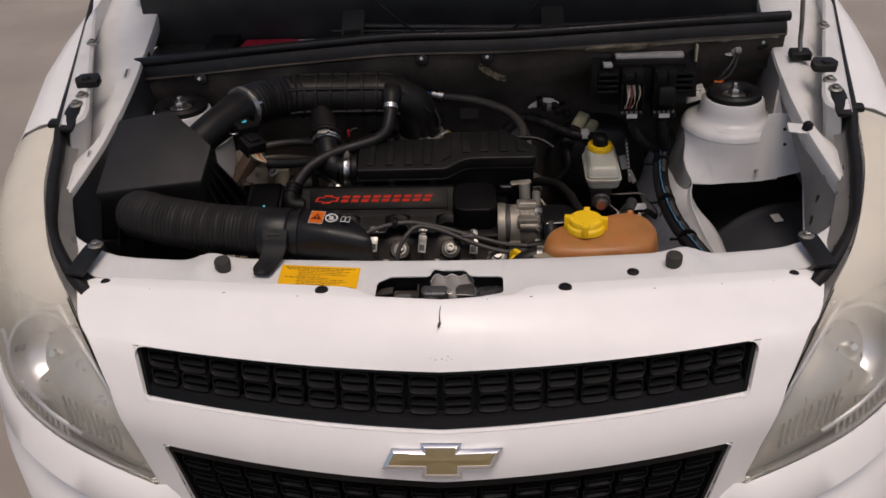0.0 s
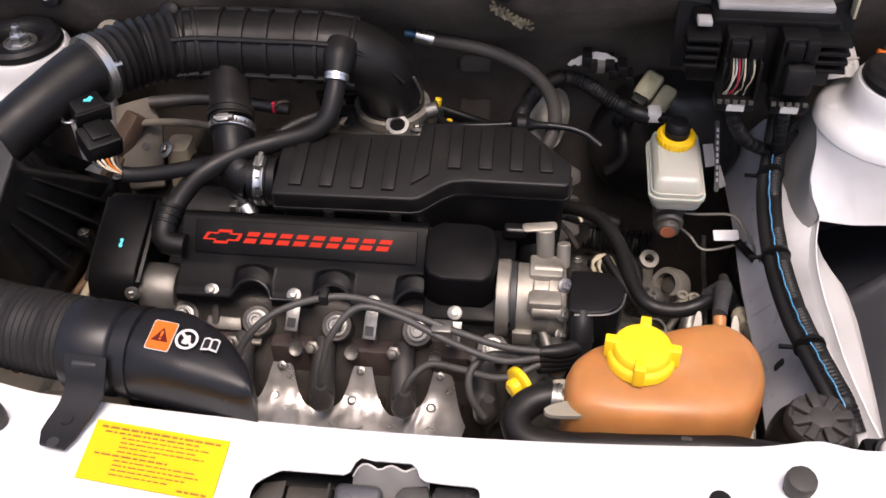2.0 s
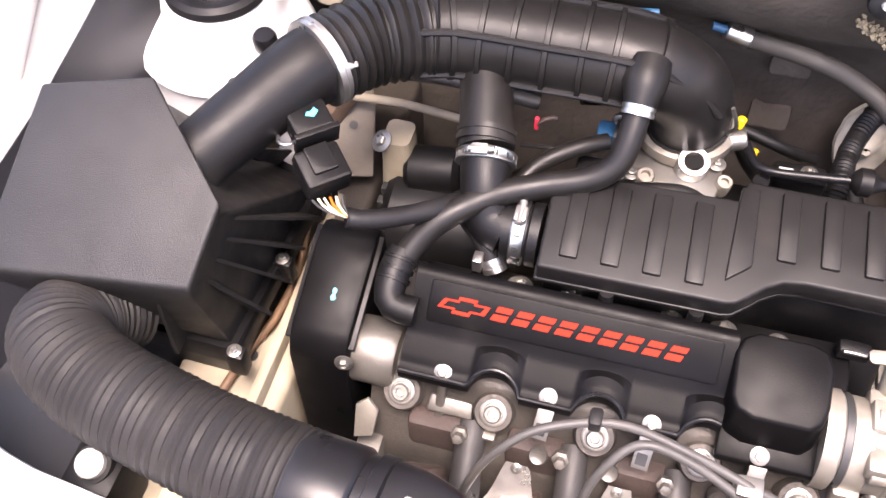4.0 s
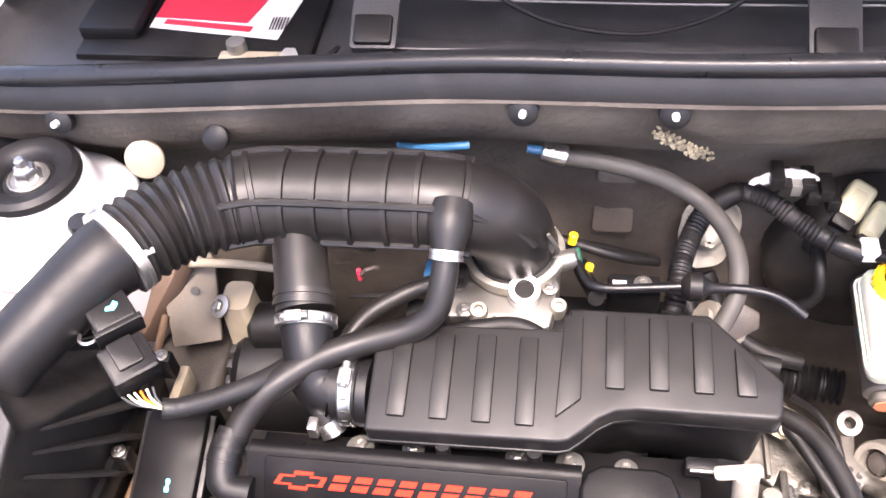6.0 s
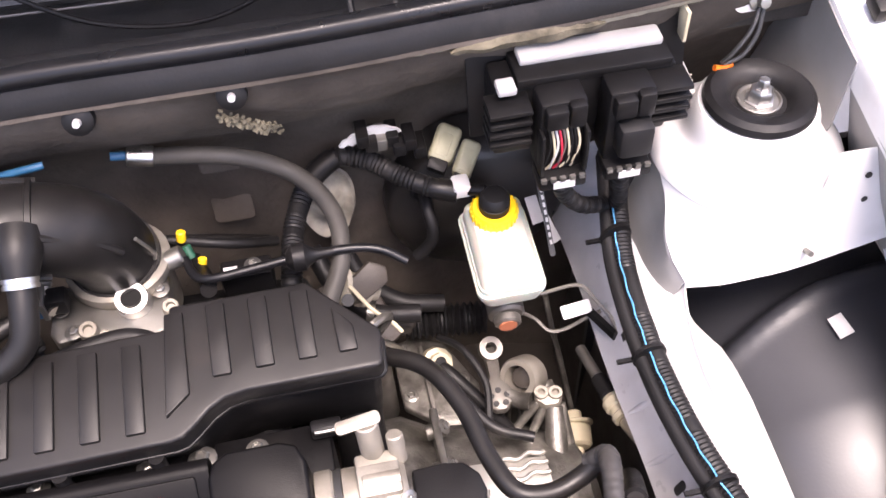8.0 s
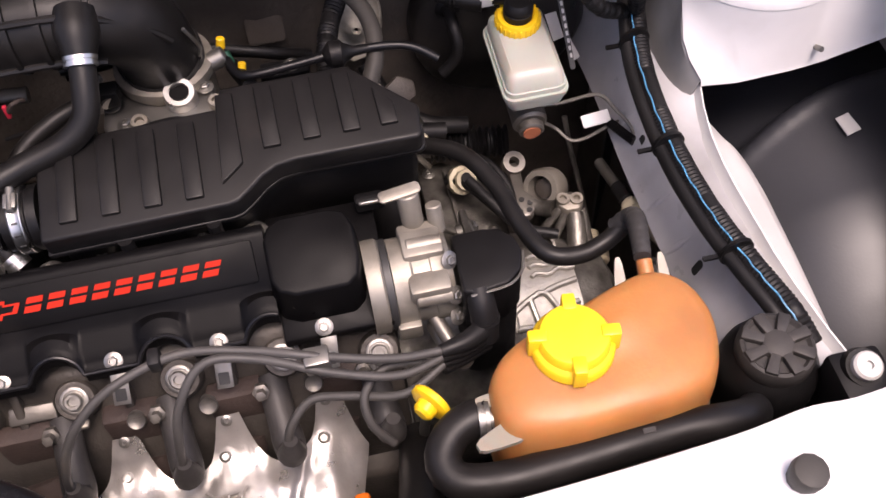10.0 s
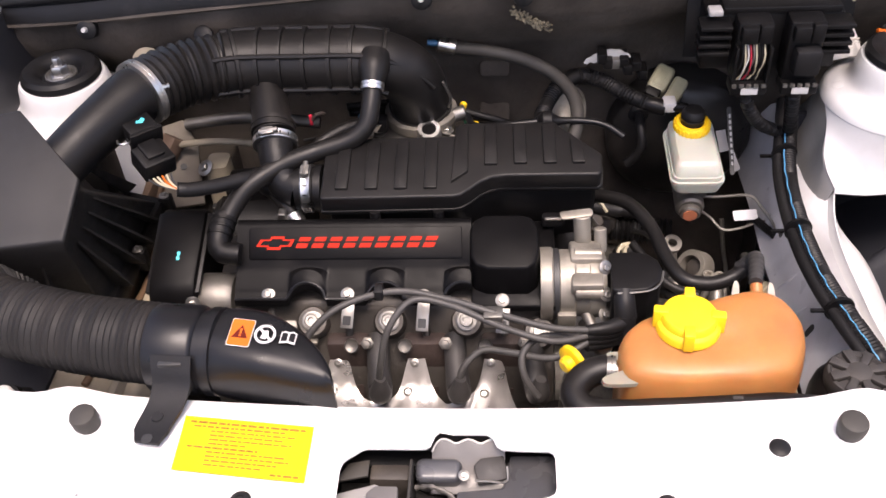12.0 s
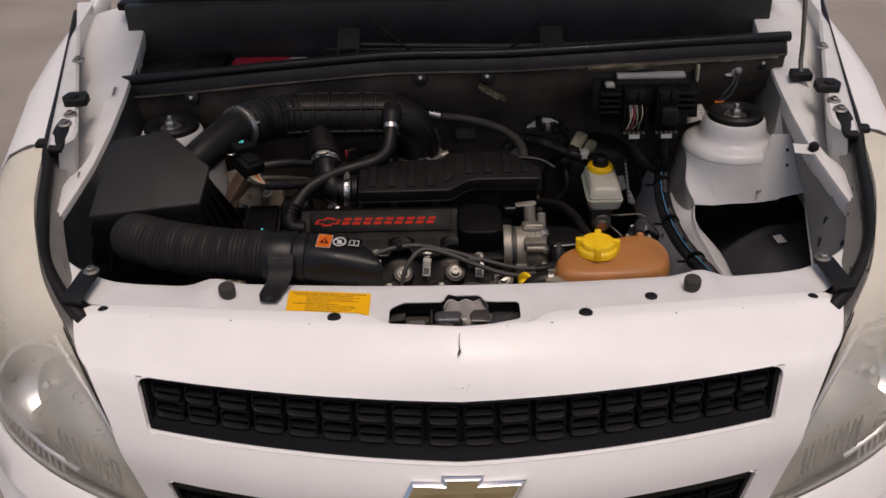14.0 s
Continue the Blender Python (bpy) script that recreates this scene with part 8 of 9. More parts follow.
for k in range(7):
    x, y, z = 0.165 + 0.009 * k + 0.004 * random.random(), 1.682 + 0.006 * random.random(), 0.955 + 0.014 * random.random() - 0.003 * k
    part("plug", box(x - 0.006, x + 0.006, y - 0.006, y + 0.02, z - 0.007, z + 0.007, 0.002), (PLASTIC, PLASTIC, STEEL_DULL, PLASTIC, PLASTIC, PLASTIC, PLASTIC)[k], pg)

# ---- gearbox and linkage, deep in the bay ----
gb_ = thing("gearbox", (0.23, 1.42, 0.45), "oily cast gearbox casing with a shift linkage", "gearbox")
part("casing", bevelled(loft([[(x, 1.43 + 0.13 * sy * math.cos(2 * math.pi * k / 20), 0.62 + 0.145 * sy * math.sin(2 * math.pi * k / 20)) for k in range(20)] for x, sy in ((0.10, 1.0), (0.16, 1.0), (0.19, 0.88), (0.27, 0.80), (0.33, 0.62), (0.345, 0.4))]), 0.004), GEAR, gb_)
CASE_SILVER = material("silver_casting", (0.36, 0.345, 0.31), 0.42, metal=0.7, var=0.25, scale=30, bump=0.2, fine=260, dirt=0.5, dirt_colour=(0.06, 0.05, 0.04), dirt_scale=30)


def deck(x, y, up=0.002):
    """A point on the casing's upper side."""
    r = 0.88 - (x - 0.19)
    return x, y, 0.62 + 0.145 * r * math.sqrt(max(0.0, 1 - ((y - 1.43) / (0.13 * r)) ** 2)) + up


part("casing_deck", thicken(loft([[deck(0.205 + 0.085 * i / 12, 1.372 + 0.075 * j / 10, 0.0015) for j in range(11)] for i in range(13)], closed=False), 0.003), CASE_SILVER, gb_, "brighter upper side of the casing", 50)
for run_ in (((0.217, 1.388), (0.236, 1.399), (0.252, 1.404), (0.263, 1.387)), ((0.217, 1.373), (0.236, 1.374), (0.258, 1.376)), ((0.236, 1.399), (0.240, 1.376)), ((0.252, 1.404), (0.266, 1.409), (0.288, 1.414)), ((0.263, 1.387), (0.286, 1.392)), ((0.217, 1.388), (0.217, 1.373))):
    part("lattice_rib", tube([deck(x, y, 0.004) for x, y in run_], 0.0032, 8, 0.006), CASE_SILVER, gb_)
for k in range(3):
    part("wavy_rib", tube([deck(0.244 + 0.046 * i / 8, 1.444 - 0.011 * k + 0.0025 * math.sin(i * 1.5) + 0.008 * i / 8, 0.004) for i in range(9)], 0.0026, 8, 0.005), CASE_SILVER, gb_)
part("selector_tower", rod((0.305, 1.535, 0.60), (0.300, 1.555, 0.712), 0.030, 20, 0.004, 0.022), GEAR, gb_)
for k in range(6):
    a = 2 * math.pi * k / 6
    part("tower_fin", box(0.296 + 0.020 * math.cos(a) - 0.002, 0.296 + 0.020 * math.cos(a) + 0.002, 1.535 + 0.02 * math.sin(a) - 0.008, 1.535 + 0.02 * math.sin(a) + 0.008, 0.64, 0.70, 0.001), GEAR, gb_)
plate_ = part("arm_plate", slab([(0.258, 1.585), (0.274, 1.585), (0.272, 1.560), (0.270, 1.545), (0.278, 1.533), (0.277, 1.518), (0.267, 1.508), (0.256, 1.509), (0.248, 1.520), (0.250, 1.536), (0.258, 1.548), (0.259, 1.562)], 0.012, 0.003, Matrix.Translation((0, 0, 0.728))), ALU_DARK, gb_)
for k in range(5):
    a = 2 * math.pi * k / 5 + 0.3
    part("arm_hole", lathe([(0, 0), (0.0032, 0), (0.0032, 0.0012), (0, 0.0012)], facing((0.263 + 0.0085 * math.cos(a), 1.522 + 0.0085 * math.sin(a), 0.7282), (0, 0.001, 1)), 12), INK_BLACK, gb_)
part("arm_eye", lathe([(0.006, -0.006), (0.0125, -0.006), (0.0125, 0.006), (0.006, 0.006), (0.006, -0.006)], facing((0.266, 1.578, 0.734), (0.1, -0.4, 0.9)), 20, False), ALU_DARK, gb_)
part("arm_ring", lathe([(0.0145, -0.014), (0.0205, -0.014), (0.0225, -0.010), (0.0225, 0.010), (0.0205, 0.014), (0.0145, 0.014), (0.0140, 0.0), (0.0145, -0.014)], facing((0.293, 1.541, 0.727), (-0.6, -0.45, 0.6)), 28, False), ALU, gb_, "bright cast ring on the shift arm")
part("ring_core", lathe([(0, -0.01), (0.0105, -0.01), (0.0110, 0.004), (0.006, 0.006), (0, 0.006)], facing((0.293, 1.541, 0.727), (-0.6, -0.45, 0.6)), 18), GRIME_SHADE, gb_)
part("linkage", tube([(0.315, 1.545, 0.700), (0.318, 1.520, 0.690), (0.310, 1.495, 0.675)], 0.012, 12), ALU_DARK, gb_)
part("reverse_switch", lathe([(0, 0), (0.014, 0), (0.017, 0.004), (0.017, 0.016), (0.012, 0.018), (0.012, 0.028), (0, 0.028)], facing((0.208, 1.600, 0.695), (0.2, -0.6, 0.7)), 10), CREAM, gb_, "cream sensor plug")
part("switch_tip", rod((0.210, 1.590, 0.708), (0.214, 1.582, 0.720), 0.006, 10), PLASTIC, gb_)
part("boot", tube([(0.186, 1.653, 0.700), (0.230, 1.648, 0.700), (0.276, 1.643, 0.698)], 0.017, 18, 0.002, (0.0075, 0.0028)), RUBBER, gb_, "ribbed rubber boot")
part("rear_casting", bevelled(loft([[(x, y, z) for x, y in rounded(0.09 + d, 0.165 - e, 1.59 + d, 1.66, 0.016)] for z, d, e in ((0.60, 0, 0), (0.72, 0.002, 0.004), (0.752, 0.012, 0.020), (0.758, 0.020, 0.028))]), 0.004), ALU_DARK, gb_)
part("rear_pivot", lathe([(0, 0), (0.012, 0), (0.013, 0.004), (0.021, 0.005), (0.022, 0.010), (0.017, 0.012), (0.016, 0.030), (0.019, 0.032), (0.019, 0.038), (0.011, 0.040), (0.010, 0.052), (0, 0.052)], facing((0.116, 1.634, 0.818), (0.80, 0.10, -0.58)), 12), PALE_DIRT, gb_, "dirty cream pivot housing")
part("pivot_ear", slab([(-0.020, -0.012), (0.016, -0.014), (0.024, 0.0), (0.014, 0.016), (-0.018, 0.014)], 0.010, 0.003, facing((0.152, 1.626, 0.822), (0.2, -0.7, 0.7), 20)), GRIME_SHADE, gb_)
part("rear_pivot", rod((0.120, 1.655, 0.735), (0.196, 1.652, 0.703), 0.022, 12, 0.006, 0.017), GRIME_SHADE, gb_, "grimy pivot housing")
for c in ((0.128, 1.612, 0.818), (0.142, 1.628, 0.752), (0.172, 1.630, 0.730)):
    part("pivot_hole", lathe([(0, 0), (0.006, 0), (0.0065, 0.002), (0, 0.002)], facing(c, (0.1, -0.7, 0.7)), 14), INK_BLACK, gb_)
part("bell_flange", slab([(0.166, 1.648), (0.196, 1.656), (0.226, 1.640), (0.254, 1.580), (0.252, 1.532), (0.224, 1.520), (0.168, 1.566)], 0.012, 0.003, Matrix.Translation((0, 0, 0.668))), GEAR, gb_)
for x, y in ((0.180, 1.640), (0.238, 1.588), (0.236, 1.540), (0.178, 1.578)):
    piece("bolt", BOLT_S, facing((x, y, 0.668), (0, 0.001, 1)), gb_)
part("flange_rib", box(0.196, 0.201, 1.545, 1.635, 0.666, 0.678, 0.001), ALU_DARK, gb_)
part("loom", tube([(0.196, 1.600, 0.700), (0.214, 1.580, 0.712), (0.235, 1.552, 0.706), (0.262, 1.510, 0.700), (0.275, 1.47, 0.71)], 0.0075, 12), RUBBER, gb_)
part("rear_pipe", tube([(0.10, 1.56, 0.80), (0.13, 1.575, 0.80), (0.155, 1.585, 0.775), (0.175, 1.60, 0.73)], 0.0035, 8), STEEL_DULL, gb_)
part("rear_loop", tube([(0.125, 1.55, 0.83), (0.15, 1.56, 0.845), (0.165, 1.575, 0.83), (0.15, 1.57, 0.81)], 0.0045, 8), GEAR, gb_)
part("clutch_cable", tube([(0.342, 1.635, 0.730), (0.346, 1.618, 0.695), (0.352, 1.595, 0.660), (0.3580, 1.553, 0.608)], 0.0032, 8), GEAR, gb_, "thin steel cable")
part("cable_sheath", rod((0.356, 1.395, 0.76), (0.335, 1.345, 0.83), 0.011, 14, 0.003), PLASTIC, gb_)
part("breather_stem", rod((0.3580, 1.553, 0.608), (0.3565, 1.541, 0.606), 0.0105, 16, 0.002), CREAM, gb_, "cream plastic stem")
part("breather_flange", rod((0.3565, 1.541, 0.606), (0.3560, 1.537, 0.605), 0.0220, 24, 0.001), CREAM, gb_)
part("breather_cap", rod((0.3558, 1.537, 0.605), (0.3515, 1.512, 0.600), 0.0190, 24, 0.003), CREAM, gb_, "cream plastic cap")
part("breather_tip", rod((0.3515, 1.512, 0.600), (0.350, 1.502, 0.598), 0.0090, 14, 0.002), CREAM, gb_)
part("link_rod", rod((0.360, 1.562, 0.728), (0.366, 1.518, 0.735), 0.0060, 12, 0.001), STEEL_DULL, gb_)
part("link_sheath", rod((0.366, 1.520, 0.735), (0.3695, 1.494, 0.738), 0.0088, 14, 0.002), RUBBER, gb_)
part("link_joint", lathe([(0, 0), (0.0085, 0), (0.0095, 0.003), (0.0120, 0.005), (0.0120, 0.013), (0.0100, 0.015), (0.0100, 0.021), (0.0120, 0.023), (0.0115, 0.028), (0, 0.029)], facing((0.3697, 1.493, 0.738), (0.25, -0.96, 0.08)), 20), CREAM, gb_, "cream joint sleeve")
part("link_tail", rod((0.377, 1.466, 0.741), (0.392, 1.424, 0.742), 0.0095, 14, 0.003), BEIGE, gb_)

part("casing_flange", box(0.186, 0.194, 1.345, 1.50, 0.66, 0.775, 0.003), GEAR, gb_)
for y in (1.36, 1.40, 1.44, 1.48):
    piece("bolt", BOLT_S, facing((0.197, y, 0.768), (0.8, 0, 0.6)), gb_)
    part("bolt_boss", rod((0.18, y, 0.762), (0.199, y, 0.765), 0.008, 12, 0.001), GEAR, gb_)
part("arm_neck", tube([(0.272, 1.528, 0.722), (0.281, 1.519, 0.722), (0.294, 1.510, 0.728)], [0.008, 0.009, 0.010], 10), GEAR, gb_)
part("lug_bracket", slab([(0.296, 1.516), (0.308, 1.520), (0.322, 1.516), (0.325, 1.505), (0.317, 1.496), (0.304, 1.497), (0.296, 1.505)], 0.014, 0.004, Matrix.Translation((0, 0, 0.740))), ALU, gb_)
for x, y in ((0.303, 1.511), (0.317, 1.508)):
    part("lug_boss", lathe([(0.0035, 0.0), (0.0072, 0.0), (0.0070, 0.004), (0.0040, 0.004), (0.0035, 0.0)], facing((x, y, 0.740), (0, -0.1, 1)), 16, False), ALU, gb_)
for a_, b_, r0, r1 in (((0.300, 1.507, 0.732), (0.262, 1.492, 0.690), 0.0050, 0.0040), ((0.306, 1.503, 0.730), (0.281, 1.482, 0.690), 0.0055, 0.0045), ((0.314, 1.500, 0.730), (0.305, 1.440, 0.690), 0.0090, 0.0140), ((0.322, 1.503, 0.728), (0.326, 1.470, 0.690), 0.0050, 0.0060)):
    part("lug_rib", rod(a_, b_, r0, 10, 0.001, r1), GEAR, gb_)
part("cast_cup", lathe([(0.0, 0.0), (0.0125, 0.0), (0.0135, 0.012), (0.0165, 0.012), (0.0180, 0.0), (0.0200, -0.02), (0, -0.02)], facing((0.269, 1.474, 0.708), (-0.1, -0.2, 1)), 26), GEAR, gb_)
part("apron_bracket", slab(rounded(-0.016, 0.016, -0.007, 0.007, 0.002), 0.003, 0.001, facing((0.352, 1.566, 0.796), (0.1, -0.5, 0.85), -4)), APRON, gb_, "pale bracket by the brake pipes")
part("earth_strap", tube([(0.215, 1.60, 0.74), (0.235, 1.57, 0.755), (0.25, 1.53, 0.75), (0.245, 1.49, 0.74)], 0.004, 8), RUBBER, gb_)
part("clutch_hose", tube([(0.205, 1.53, 0.78), (0.222, 1.50, 0.775), (0.245, 1.47, 0.765), (0.28, 1.455, 0.76)], 0.0055, 10), RUBBER, gb_)

# dark lumps under the covers: intake manifold, alternator and brackets
mn = thing("intake_manifold", (0.0, 1.50, 0.70), "dark intake manifold under the ribbed cover", "manifold")
for x in (-0.12, -0.04, 0.04, 0.12):
    part("runner", tube([(x, 1.44, 0.80), (x, 1.48, 0.86), (x, 1.53, 0.86), (x, 1.58, 0.78), (x, 1.57, 0.66)], 0.022, 14, 0.012), PLASTIC, mn)
part("rear_shell", box(-0.14, 0.10, 1.57, 1.63, 0.60, 0.86, 0.02), PLASTIC, mn)
al = thing("alternator", (-0.27, 1.53, 0.72), "dusty alternator behind the timing cover", "alternator")
part("stator", rod((-0.335, 1.555, 0.78), (-0.215, 1.555, 0.78), 0.062, 30, 0.01), PLASTIC, al)
for k in range(9):
    a = 2 * math.pi * k / 18 + 0.2
    c = Vector((-0.337, 1.555 + 0.045 * math.cos(a), 0.78 + 0.045 * math.sin(a)))
    part("vent", box(c.x - 0.003, c.x + 0.004, c.y - 0.005, c.y + 0.005, c.z - 0.007, c.z + 0.007, 0.001), INK_BLACK, al)
part("bracket", bevelled(loft([[(x, y, 0.80) for x, y in rounded(-0.345, -0.310, 1.56, 1.60, 0.008)], [(x, y, 0.886) for x, y in rounded(-0.341, -0.313, 1.562, 1.596, 0.008)]]), 0.004), BEIGE, al)
part("rear_cover", rod((-0.318, 1.572, 0.845), (-0.262, 1.575, 0.850), 0.024, 18, 0.006), PLASTIC, al)
part("tie_bar", tube([(-0.38, 1.64, 0.90), (-0.30, 1.640, 0.910), (-0.20, 1.64, 0.90)], 0.008, 10), ALU_DARK, al)
part("tie_bar", tube([(-0.40, 1.615, 0.885), (-0.33, 1.612, 0.892), (-0.25, 1.61, 0.885)], 0.0045, 10), BEIGE, al)
piece("bolt", BOLT_M, facing((-0.340, 1.566, 0.884), (-0.4, -0.4, 0.8)), al)
rb = thing("radiator", (0.0, 1.12, 0.70), "dark radiator with its fan shroud behind the slam panel", "radiator")
part("core", box(-0.33, 0.33, 1.110, 1.150, 0.40, 0.84, 0.004), GRILLE, rb)
part("top_tank", box(-0.35, 0.35, 1.108, 1.155, 0.835, 0.875, 0.008), PLASTIC, rb)
part("shroud", box(-0.20, 0.25, 1.152, 1.19, 0.45, 0.80, 0.01), PLASTIC, rb)
part("upper_hose", tube([(0.08, 1.16, 0.80), (0.09, 1.21, 0.79), (0.10, 1.27, 0.76)], 0.019, 16), HOSE, rb)
tagged(part("orange_plug", box(0.034, 0.048, 1.208, 1.224, 0.730, 0.785, 0.004), ORANGE), "small orange plug beside the heat shield", "connector")

# ---- hood latch in the slam panel's opening ----
hl = thing("hood_latch", (0.0, 1.05, 0.92), "hood latch with a grey catch in the slam panel opening", "latch")
TRAY_GLOSS = material("shiny_black_moulding", (0.050, 0.051, 0.056), 0.32, var=0.2, scale=10, bump=0.03, dirt=0.35, dirt_colour=(0.07, 0.065, 0.06))
ZINC_PALE = material("dusty_zinc_plate", (0.13, 0.124, 0.118), 0.42, metal=0.25, var=0.2, bump=0.06, dirt=0.35, dirt_colour=(0.14, 0.12, 0.10), dirt_scale=30)
part("latch_tray", box(-0.102, 0.096, 0.992, 1.112, 0.896, 0.904, 0.003), BOOT, hl)
part("latch_floor", slab([(0.002, 0.994), (0.094, 0.994), (0.094, 1.092), (0.046, 1.092), (0.040, 1.060), (0.002, 1.056)], 0.008, 0.003, Matrix.Translation((0, 0, 0.938))), TRAY_GLOSS, hl, "shiny black plastic floor")
part("latch_floor", box(-0.036, 0.001, 0.994, 1.046, 0.910, 0.917, 0.003), TRAY_GLOSS, hl)
rows = []
for k in range(31):
    x = -0.0195 + 0.0615 * k / 30
    e = 0.0035 * abs(math.sin(math.pi * (x + 0.0195) / 0.0205)) ** 1.5 - 0.006 * max(0.0, (abs(x - 0.0113) - 0.024) / 0.007) ** 2
    rows.append([(x, 1.0935 + e * 0.7, 0.950 + e), (x, 1.0915 + e * 0.5, 0.9485 + e * 0.8), (x, 1.085, 0.942), (x, 1.077, 0.934), (x, 1.070, 0.929), (x, 1.060, 0.9275)])
plate_ = part("latch_plate", thicken(loft(rows, closed=False), 0.002), ZINC_PALE, hl, "dusty zinc plate with a wavy bright edge", 40)
part("plate_rim", tube([(r[0][0], r[0][1], r[0][2] + 0.0008) for r in rows], 0.0009, 6, 0.004), INK_WHITE, plate_)
part("latch_case", bevelled(slab(rounded(-0.020, 0.019, -0.011, 0.010, 0.007), 0.030, 0.0, facing((-0.013, 1.0735, 0.944), (0, -0.25, 1))), 0.005, 3), TRAY_GLOSS, hl, "rounded black latch case")
part("catch_flap", slab([(-0.013, -0.010), (0.013, -0.011), (0.014, 0.009), (-0.006, 0.011), (-0.013, 0.006)], 0.004, 0.0015, facing((0.030, 1.0745, 0.942), (0.1, -0.35, 1))), BOOT, hl)
part("flap_edge", tube([(0.017, 1.0640, 0.941), (0.030, 1.0635, 0.941), (0.0435, 1.0635, 0.940), (0.0440, 1.076, 0.944)], 0.0011, 6, 0.004), STEEL_DULL, hl)
piece("screw", BOLT_S, facing((0.008, 1.0670, 0.944), (0, -0.4, 1)) @ Matrix.Scale(0.6, 4), hl)
part("catch_spring", tube([(-0.032, 1.060, 0.936), (-0.018, 1.058, 0.940), (-0.002, 1.052, 0.936), (0.006, 1.040, 0.928)], 0.0022, 8, 0.001, (0.003, 0.0006)), ALU_DARK, hl)
part("latch_rib", box(-0.0372, -0.0348, 1.040, 1.079, 0.904, 0.950, 0.0008), DUSTY_HOSE, hl)
part("latch_recess", box(-0.072, -0.038, 1.066, 1.082, 0.904, 0.938, 0.003), GRIME_SHADE, hl)
part("latch_wall", box(-0.106, 0.102, 1.1012, 1.107, 0.896, 0.9585, 0.001), BOOT, hl)
part("pale_strip", slab([(-0.098, 1.042), (-0.052, 1.046), (-0.056, 1.056), (-0.066, 1.062), (-0.098, 1.052)], 0.003, 0.001, Matrix.Translation((0, 0, 0.938))), APRON_OUT, hl, "pale grey strip")
part("side_wing", slab([(-0.099, 1.060), (-0.072, 1.066), (-0.072, 1.082), (-0.090, 1.078)], 0.003, 0.001, Matrix.Translation((0, 0, 0.944))), DUSTY_HOSE, hl)
part("grey_lever", slab([(-0.012, -0.019), (0.004, -0.018), (0.011, -0.010), (0.014, 0.002), (0.013, 0.018), (-0.006, 0.018), (-0.013, 0.012)], 0.006, 0.002, facing((-0.058, 1.033, 0.950), (0, -0.15, 1))), APRON_DIM, hl, "grey plastic lever")
for x in (-0.020, 0.006):
    part("front_lug", box(x - 0.008, x + 0.008, 1.016, 1.024, 0.916, 0.930, 0.002), BOOT, hl)

# yellow notice on the slam panel
LB = [(-0.2335, 1.112), (-0.1195, 1.1005), (-0.1195, 1.045), (-0.2325, 1.057)]
lbl = tagged(part("notice_label", slab(list(reversed(LB)), 0.0008, 0, Matrix.Translation((0, 0, 0.9640))), LABEL_YELLOW, None, smooth=0), "yellow printed notice stuck on the slam panel", "label")
u = (Vector(LB[1]) - Vector(LB[0])).normalized()
v = (Vector(LB[3]) - Vector(LB[0])).normalized()
random.seed(17)
for k, (a, b, h) in enumerate(((0.006, 0.108, 0.0010), (0.010, 0.094, 0.0008), (0.026, 0.100, 0.0006), (0.026, 0.092, 0.0006), (0.026, 0.098, 0.0006), (0.026, 0.060, 0.0006), (0.008, 0.070, 0.0008), (0.026, 0.096, 0.0006), (0.026, 0.100, 0.0006), (0.026, 0.088, 0.0006), (0.026, 0.075, 0.0006), (0.084, 0.108, 0.0009))):
    bm, x = bmesh.new(), a
    while x < b - 0.002:
        e = min(b, x + random.uniform(0.0025, 0.0085))
        p = Vector(LB[0]) + v * (0.0055 + 0.0042 * k)
        q = [p + u * x - v * h, p + u * e - v * h, p + u * e + v * h, p + u * x + v * h]
        add(bm, slab([tuple(c) for c in reversed(q)], 0.0004, 0, Matrix.Translation((0, 0, 0.9643))))
        x = e + random.uniform(0.0010, 0.0016)
    part("print_line", bm, LABEL_INK, lbl, smooth=0)

# ---- battery in the plenum ----
ba = thing("battery", (-0.38, 1.79, 0.90), "black car battery with a red and white label", "battery")
part("battery_case", box(-0.500, -0.262, 1.742, 1.856, 0.90, 1.042, 0.005), PLASTIC, ba)
part("vent_ridge", box(-0.500, -0.440, 1.765, 1.856, 1.040, 1.056, 0.004), PLASTIC, ba)
part("label", slab([(-0.435, 1.784), (-0.300, 1.768), (-0.286, 1.850), (-0.430, 1.853)], 0.0008, 0, Matrix.Translation((0, 0, 1.0435))), INK_WHITE, ba, "white label with a red field", 0)
part("red_field", slab([(-0.434, 1.800), (-0.336, 1.792), (-0.318, 1.852), (-0.430, 1.853)], 0.0005, 0, Matrix.Translation((0, 0, 1.0441))), RED_PLASTIC, ba, "", 0)
part("label_print", slab([(-0.421, 1.789), (-0.330, 1.778), (-0.328, 1.786), (-0.420, 1.796)], 0.0004, 0, Matrix.Translation((0, 0, 1.0446))), RED_PLASTIC, ba, "", 0)
for k in range(6):
    part("code_bar", box(-0.312 + 0.003 * k, -0.3105 + 0.003 * k, 1.782, 1.802, 1.0442, 1.0446, 0), INK_BLACK, ba)
part("terminal", lathe([(0, 0), (0.010, 0), (0.009, 0.013), (0.0, 0.014)], facing((-0.335, 1.752, 1.040), (0, 0, 1)), 18), STEEL_DULL, ba)
part("terminal_clamp", box(-0.352, -0.275, 1.732, 1.752, 1.034, 1.043, 0.003), BEIGE, ba)
part("terminal_bolt", lathe([(0, 0), (0.009, 0), (0.009, 0.010), (0, 0.011)], facing((-0.280, 1.740, 1.040), (0, -0.2, 1)), 6), STEEL, ba)
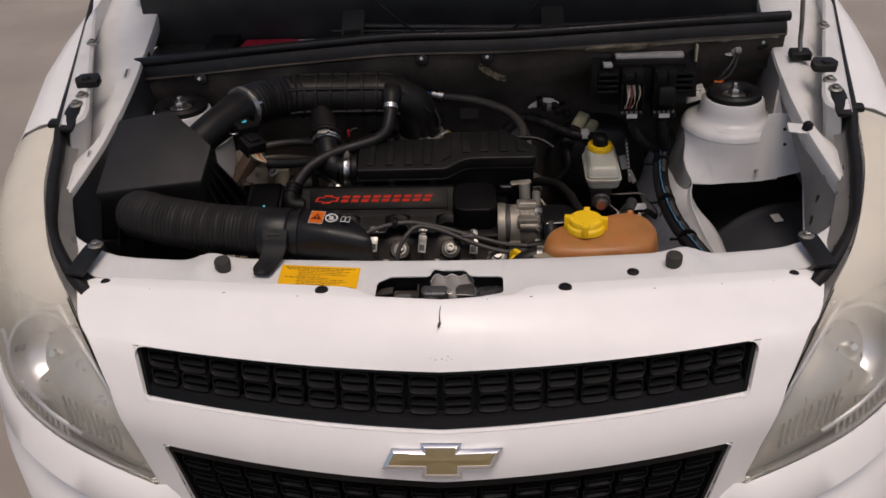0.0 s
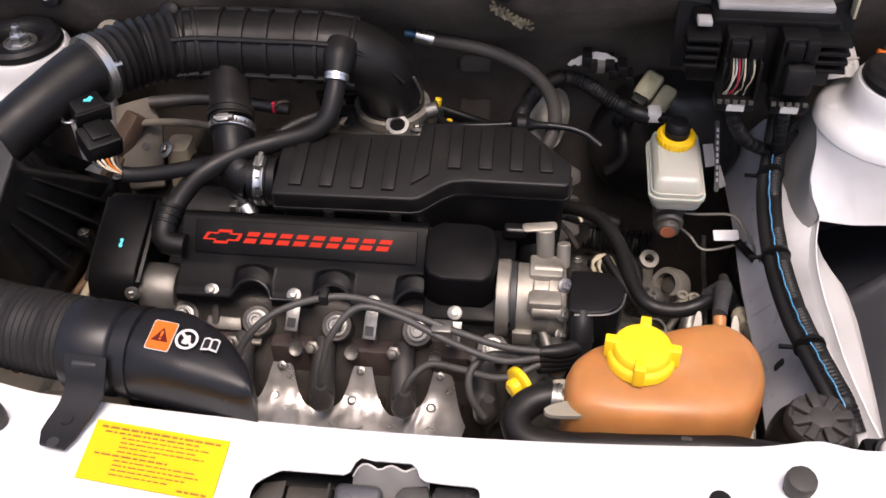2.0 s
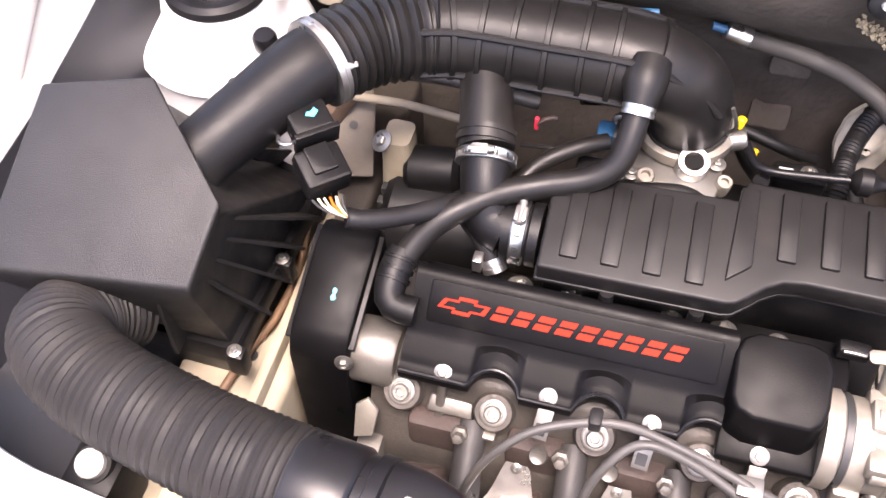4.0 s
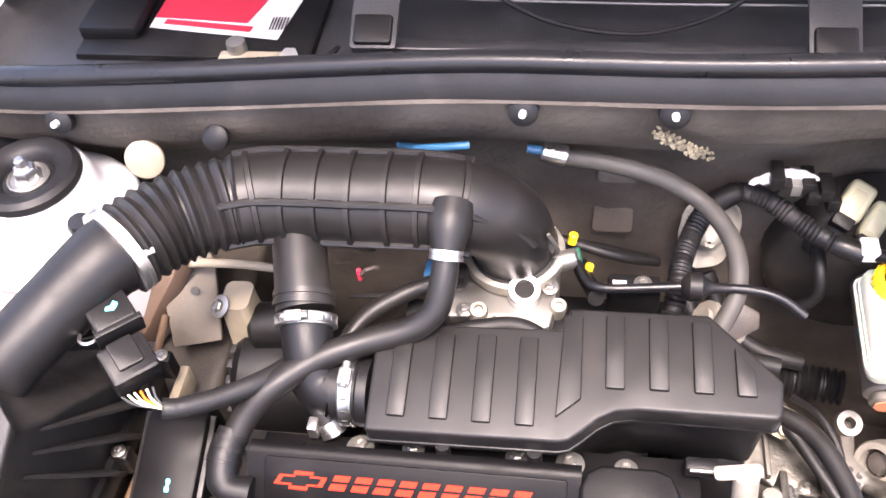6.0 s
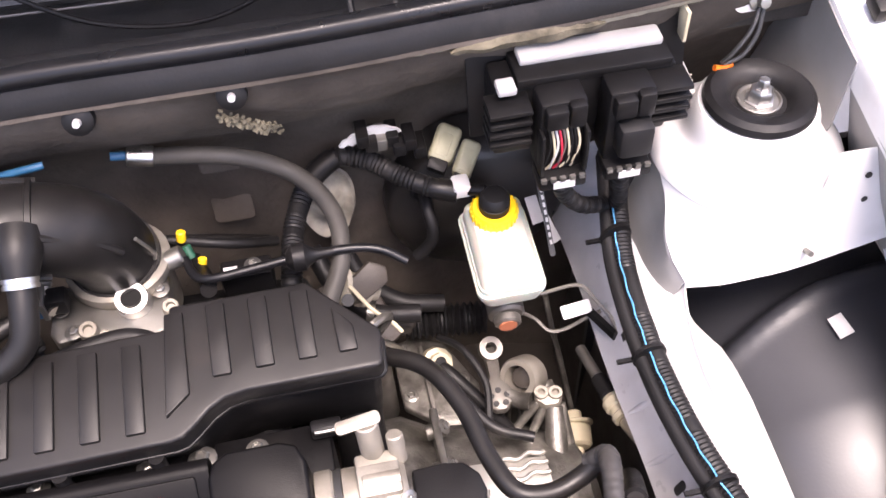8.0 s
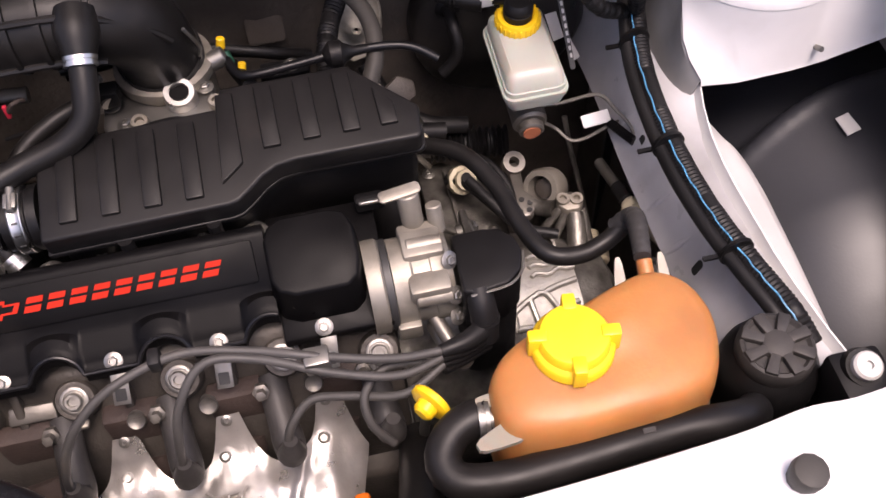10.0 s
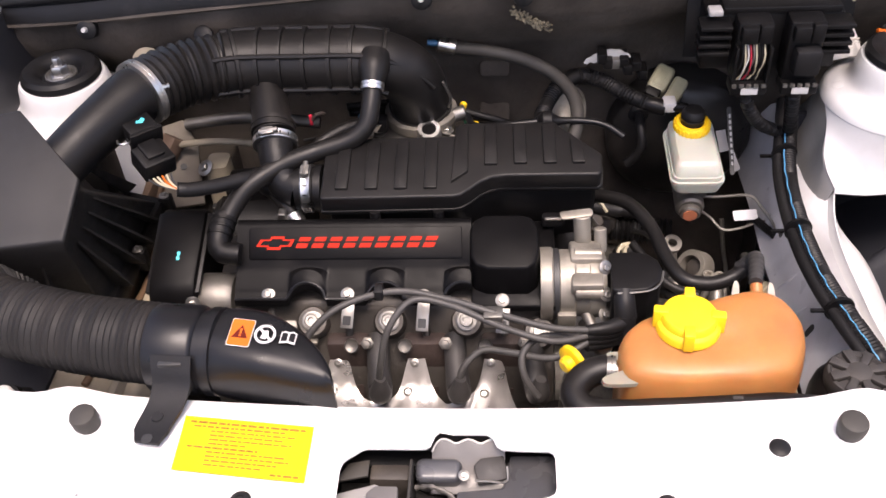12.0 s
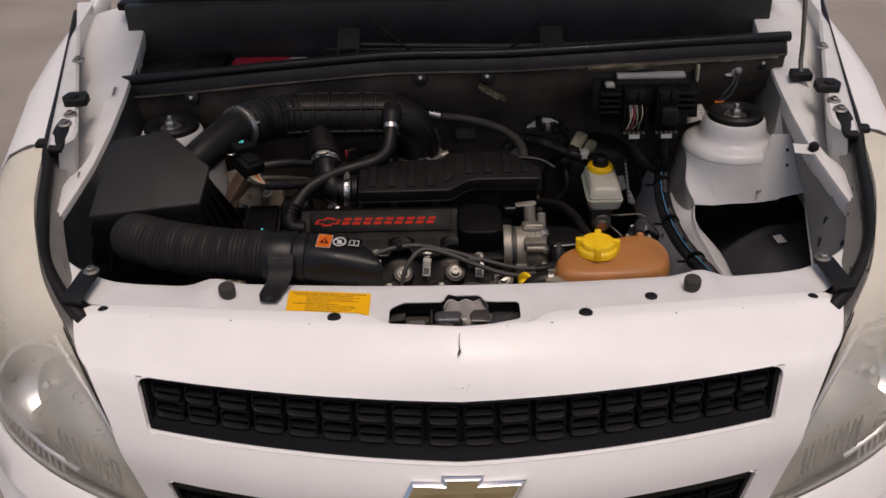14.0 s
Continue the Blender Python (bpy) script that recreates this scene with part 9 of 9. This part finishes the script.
part("lead", tube([(-0.262, 1.745, 1.03), (-0.250, 1.752, 1.032), (-0.242, 1.77, 1.03)], 0.006, 8), RUBBER, ba)
wf = thing("filler_cap", (-0.454, 1.588, 0.93), "small black filler cap on a short neck by the strut tower", "cap")
part("neck", rod((-0.450, 1.578, 0.90), (-0.451, 1.580, 0.972), 0.007, 14), INK_WHITE, wf)
part("cap", lathe([(0.0105, 0.0), (0.0115, 0.002), (0.0115, 0.014), (0.0095, 0.018), (0.0, 0.0185)], facing((-0.451, 1.580, 0.967), (0, -0.1, 1)), 18), GLOSS, wf)
tagged(part("hose_grommet", lathe([(0.010, 0), (0.012, 0.004), (0.012, 0.010), (0.009, 0.012), (0, 0.012)], facing((-0.328, 1.650, 1.026), (0, -0.8, 0.6)), 18), RUBBER), "black rubber grommet on the bulkhead", "grommet")

# ---- hoses and lines in the gap between engine and bulkhead ----
hp = thing("heater_pipes", (0.12, 1.68, 0.74), "pair of dusty heater pipes by the bulkhead", "pipe")
part("pipe", tube([(0.100, 1.700, 0.80), (0.118, 1.66, 0.775), (0.150, 1.63, 0.765), (0.20, 1.625, 0.755)], 0.010, 14), RUBBER, hp)
part("pipe", tube([(0.128, 1.715, 0.79), (0.150, 1.68, 0.755), (0.185, 1.655, 0.74), (0.23, 1.65, 0.73)], 0.010, 14), RUBBER, hp)
part("clip", band((0.150, 1.63, 0.765), (1, -0.3, -0.1), 0.0105, 0.008, 0.0016), STEEL_DULL, hp)
part("thin_line", tube([(0.132, 1.62, 0.83), (0.150, 1.60, 0.812), (0.168, 1.588, 0.800), (0.176, 1.582, 0.79)], 0.0022, 8), CREAM, hp)
part("shroud", slab([(-0.03, -0.05), (0.03, -0.045), (0.035, 0.03), (-0.02, 0.05)], 0.03, 0.008, facing((0.135, 1.63, 0.765), (0.1, -0.5, 0.85), 15)), GRIME_SHADE, hp)
fl = thing("fuel_line", (-0.08, 1.60, 0.90), "black fuel line behind the throttle body", "pipe")
part("line", tube([(-0.16, 1.63, 0.93), (-0.10, 1.645, 0.925), (-0.03, 1.645, 0.915), (0.03, 1.64, 0.90), (0.07, 1.66, 0.87)], 0.005, 10), RUBBER, fl)
part("line", tube([(-0.16, 1.64, 0.915), (-0.09, 1.66, 0.905), (0.0, 1.66, 0.89), (0.06, 1.68, 0.85)], 0.006, 10), HOSE, fl)
sw = thing("sensor_wires", (-0.15, 1.52, 0.93), "thin sensor wires with small plugs under the intake hose", "wires")
for k, (m_, path) in enumerate(((RUBBER, [(-0.20, 1.545, 0.94), (-0.17, 1.54, 0.95), (-0.15, 1.55, 0.945), (-0.13, 1.565, 0.94)]), (RUST, [(-0.188, 1.548, 0.966), (-0.184, 1.545, 0.974), (-0.178, 1.548, 0.978), (-0.172, 1.552, 0.974)]), (RUBBER, [(-0.165, 1.50, 0.93), (-0.14, 1.515, 0.94), (-0.12, 1.53, 0.938)]))):
    part("wire", tube(path, 0.0020, 8), m_, sw)
part("plug", box(-0.148, -0.124, 1.522, 1.544, 0.925, 0.945, 0.003), PLASTIC, sw)
part("plug", box(-0.118, -0.100, 1.560, 1.578, 0.938, 0.956, 0.003), PLASTIC, sw)
part("plug_collar", box(-0.122, -0.117, 1.558, 1.580, 0.936, 0.958, 0.001), STEEL_DULL, sw)
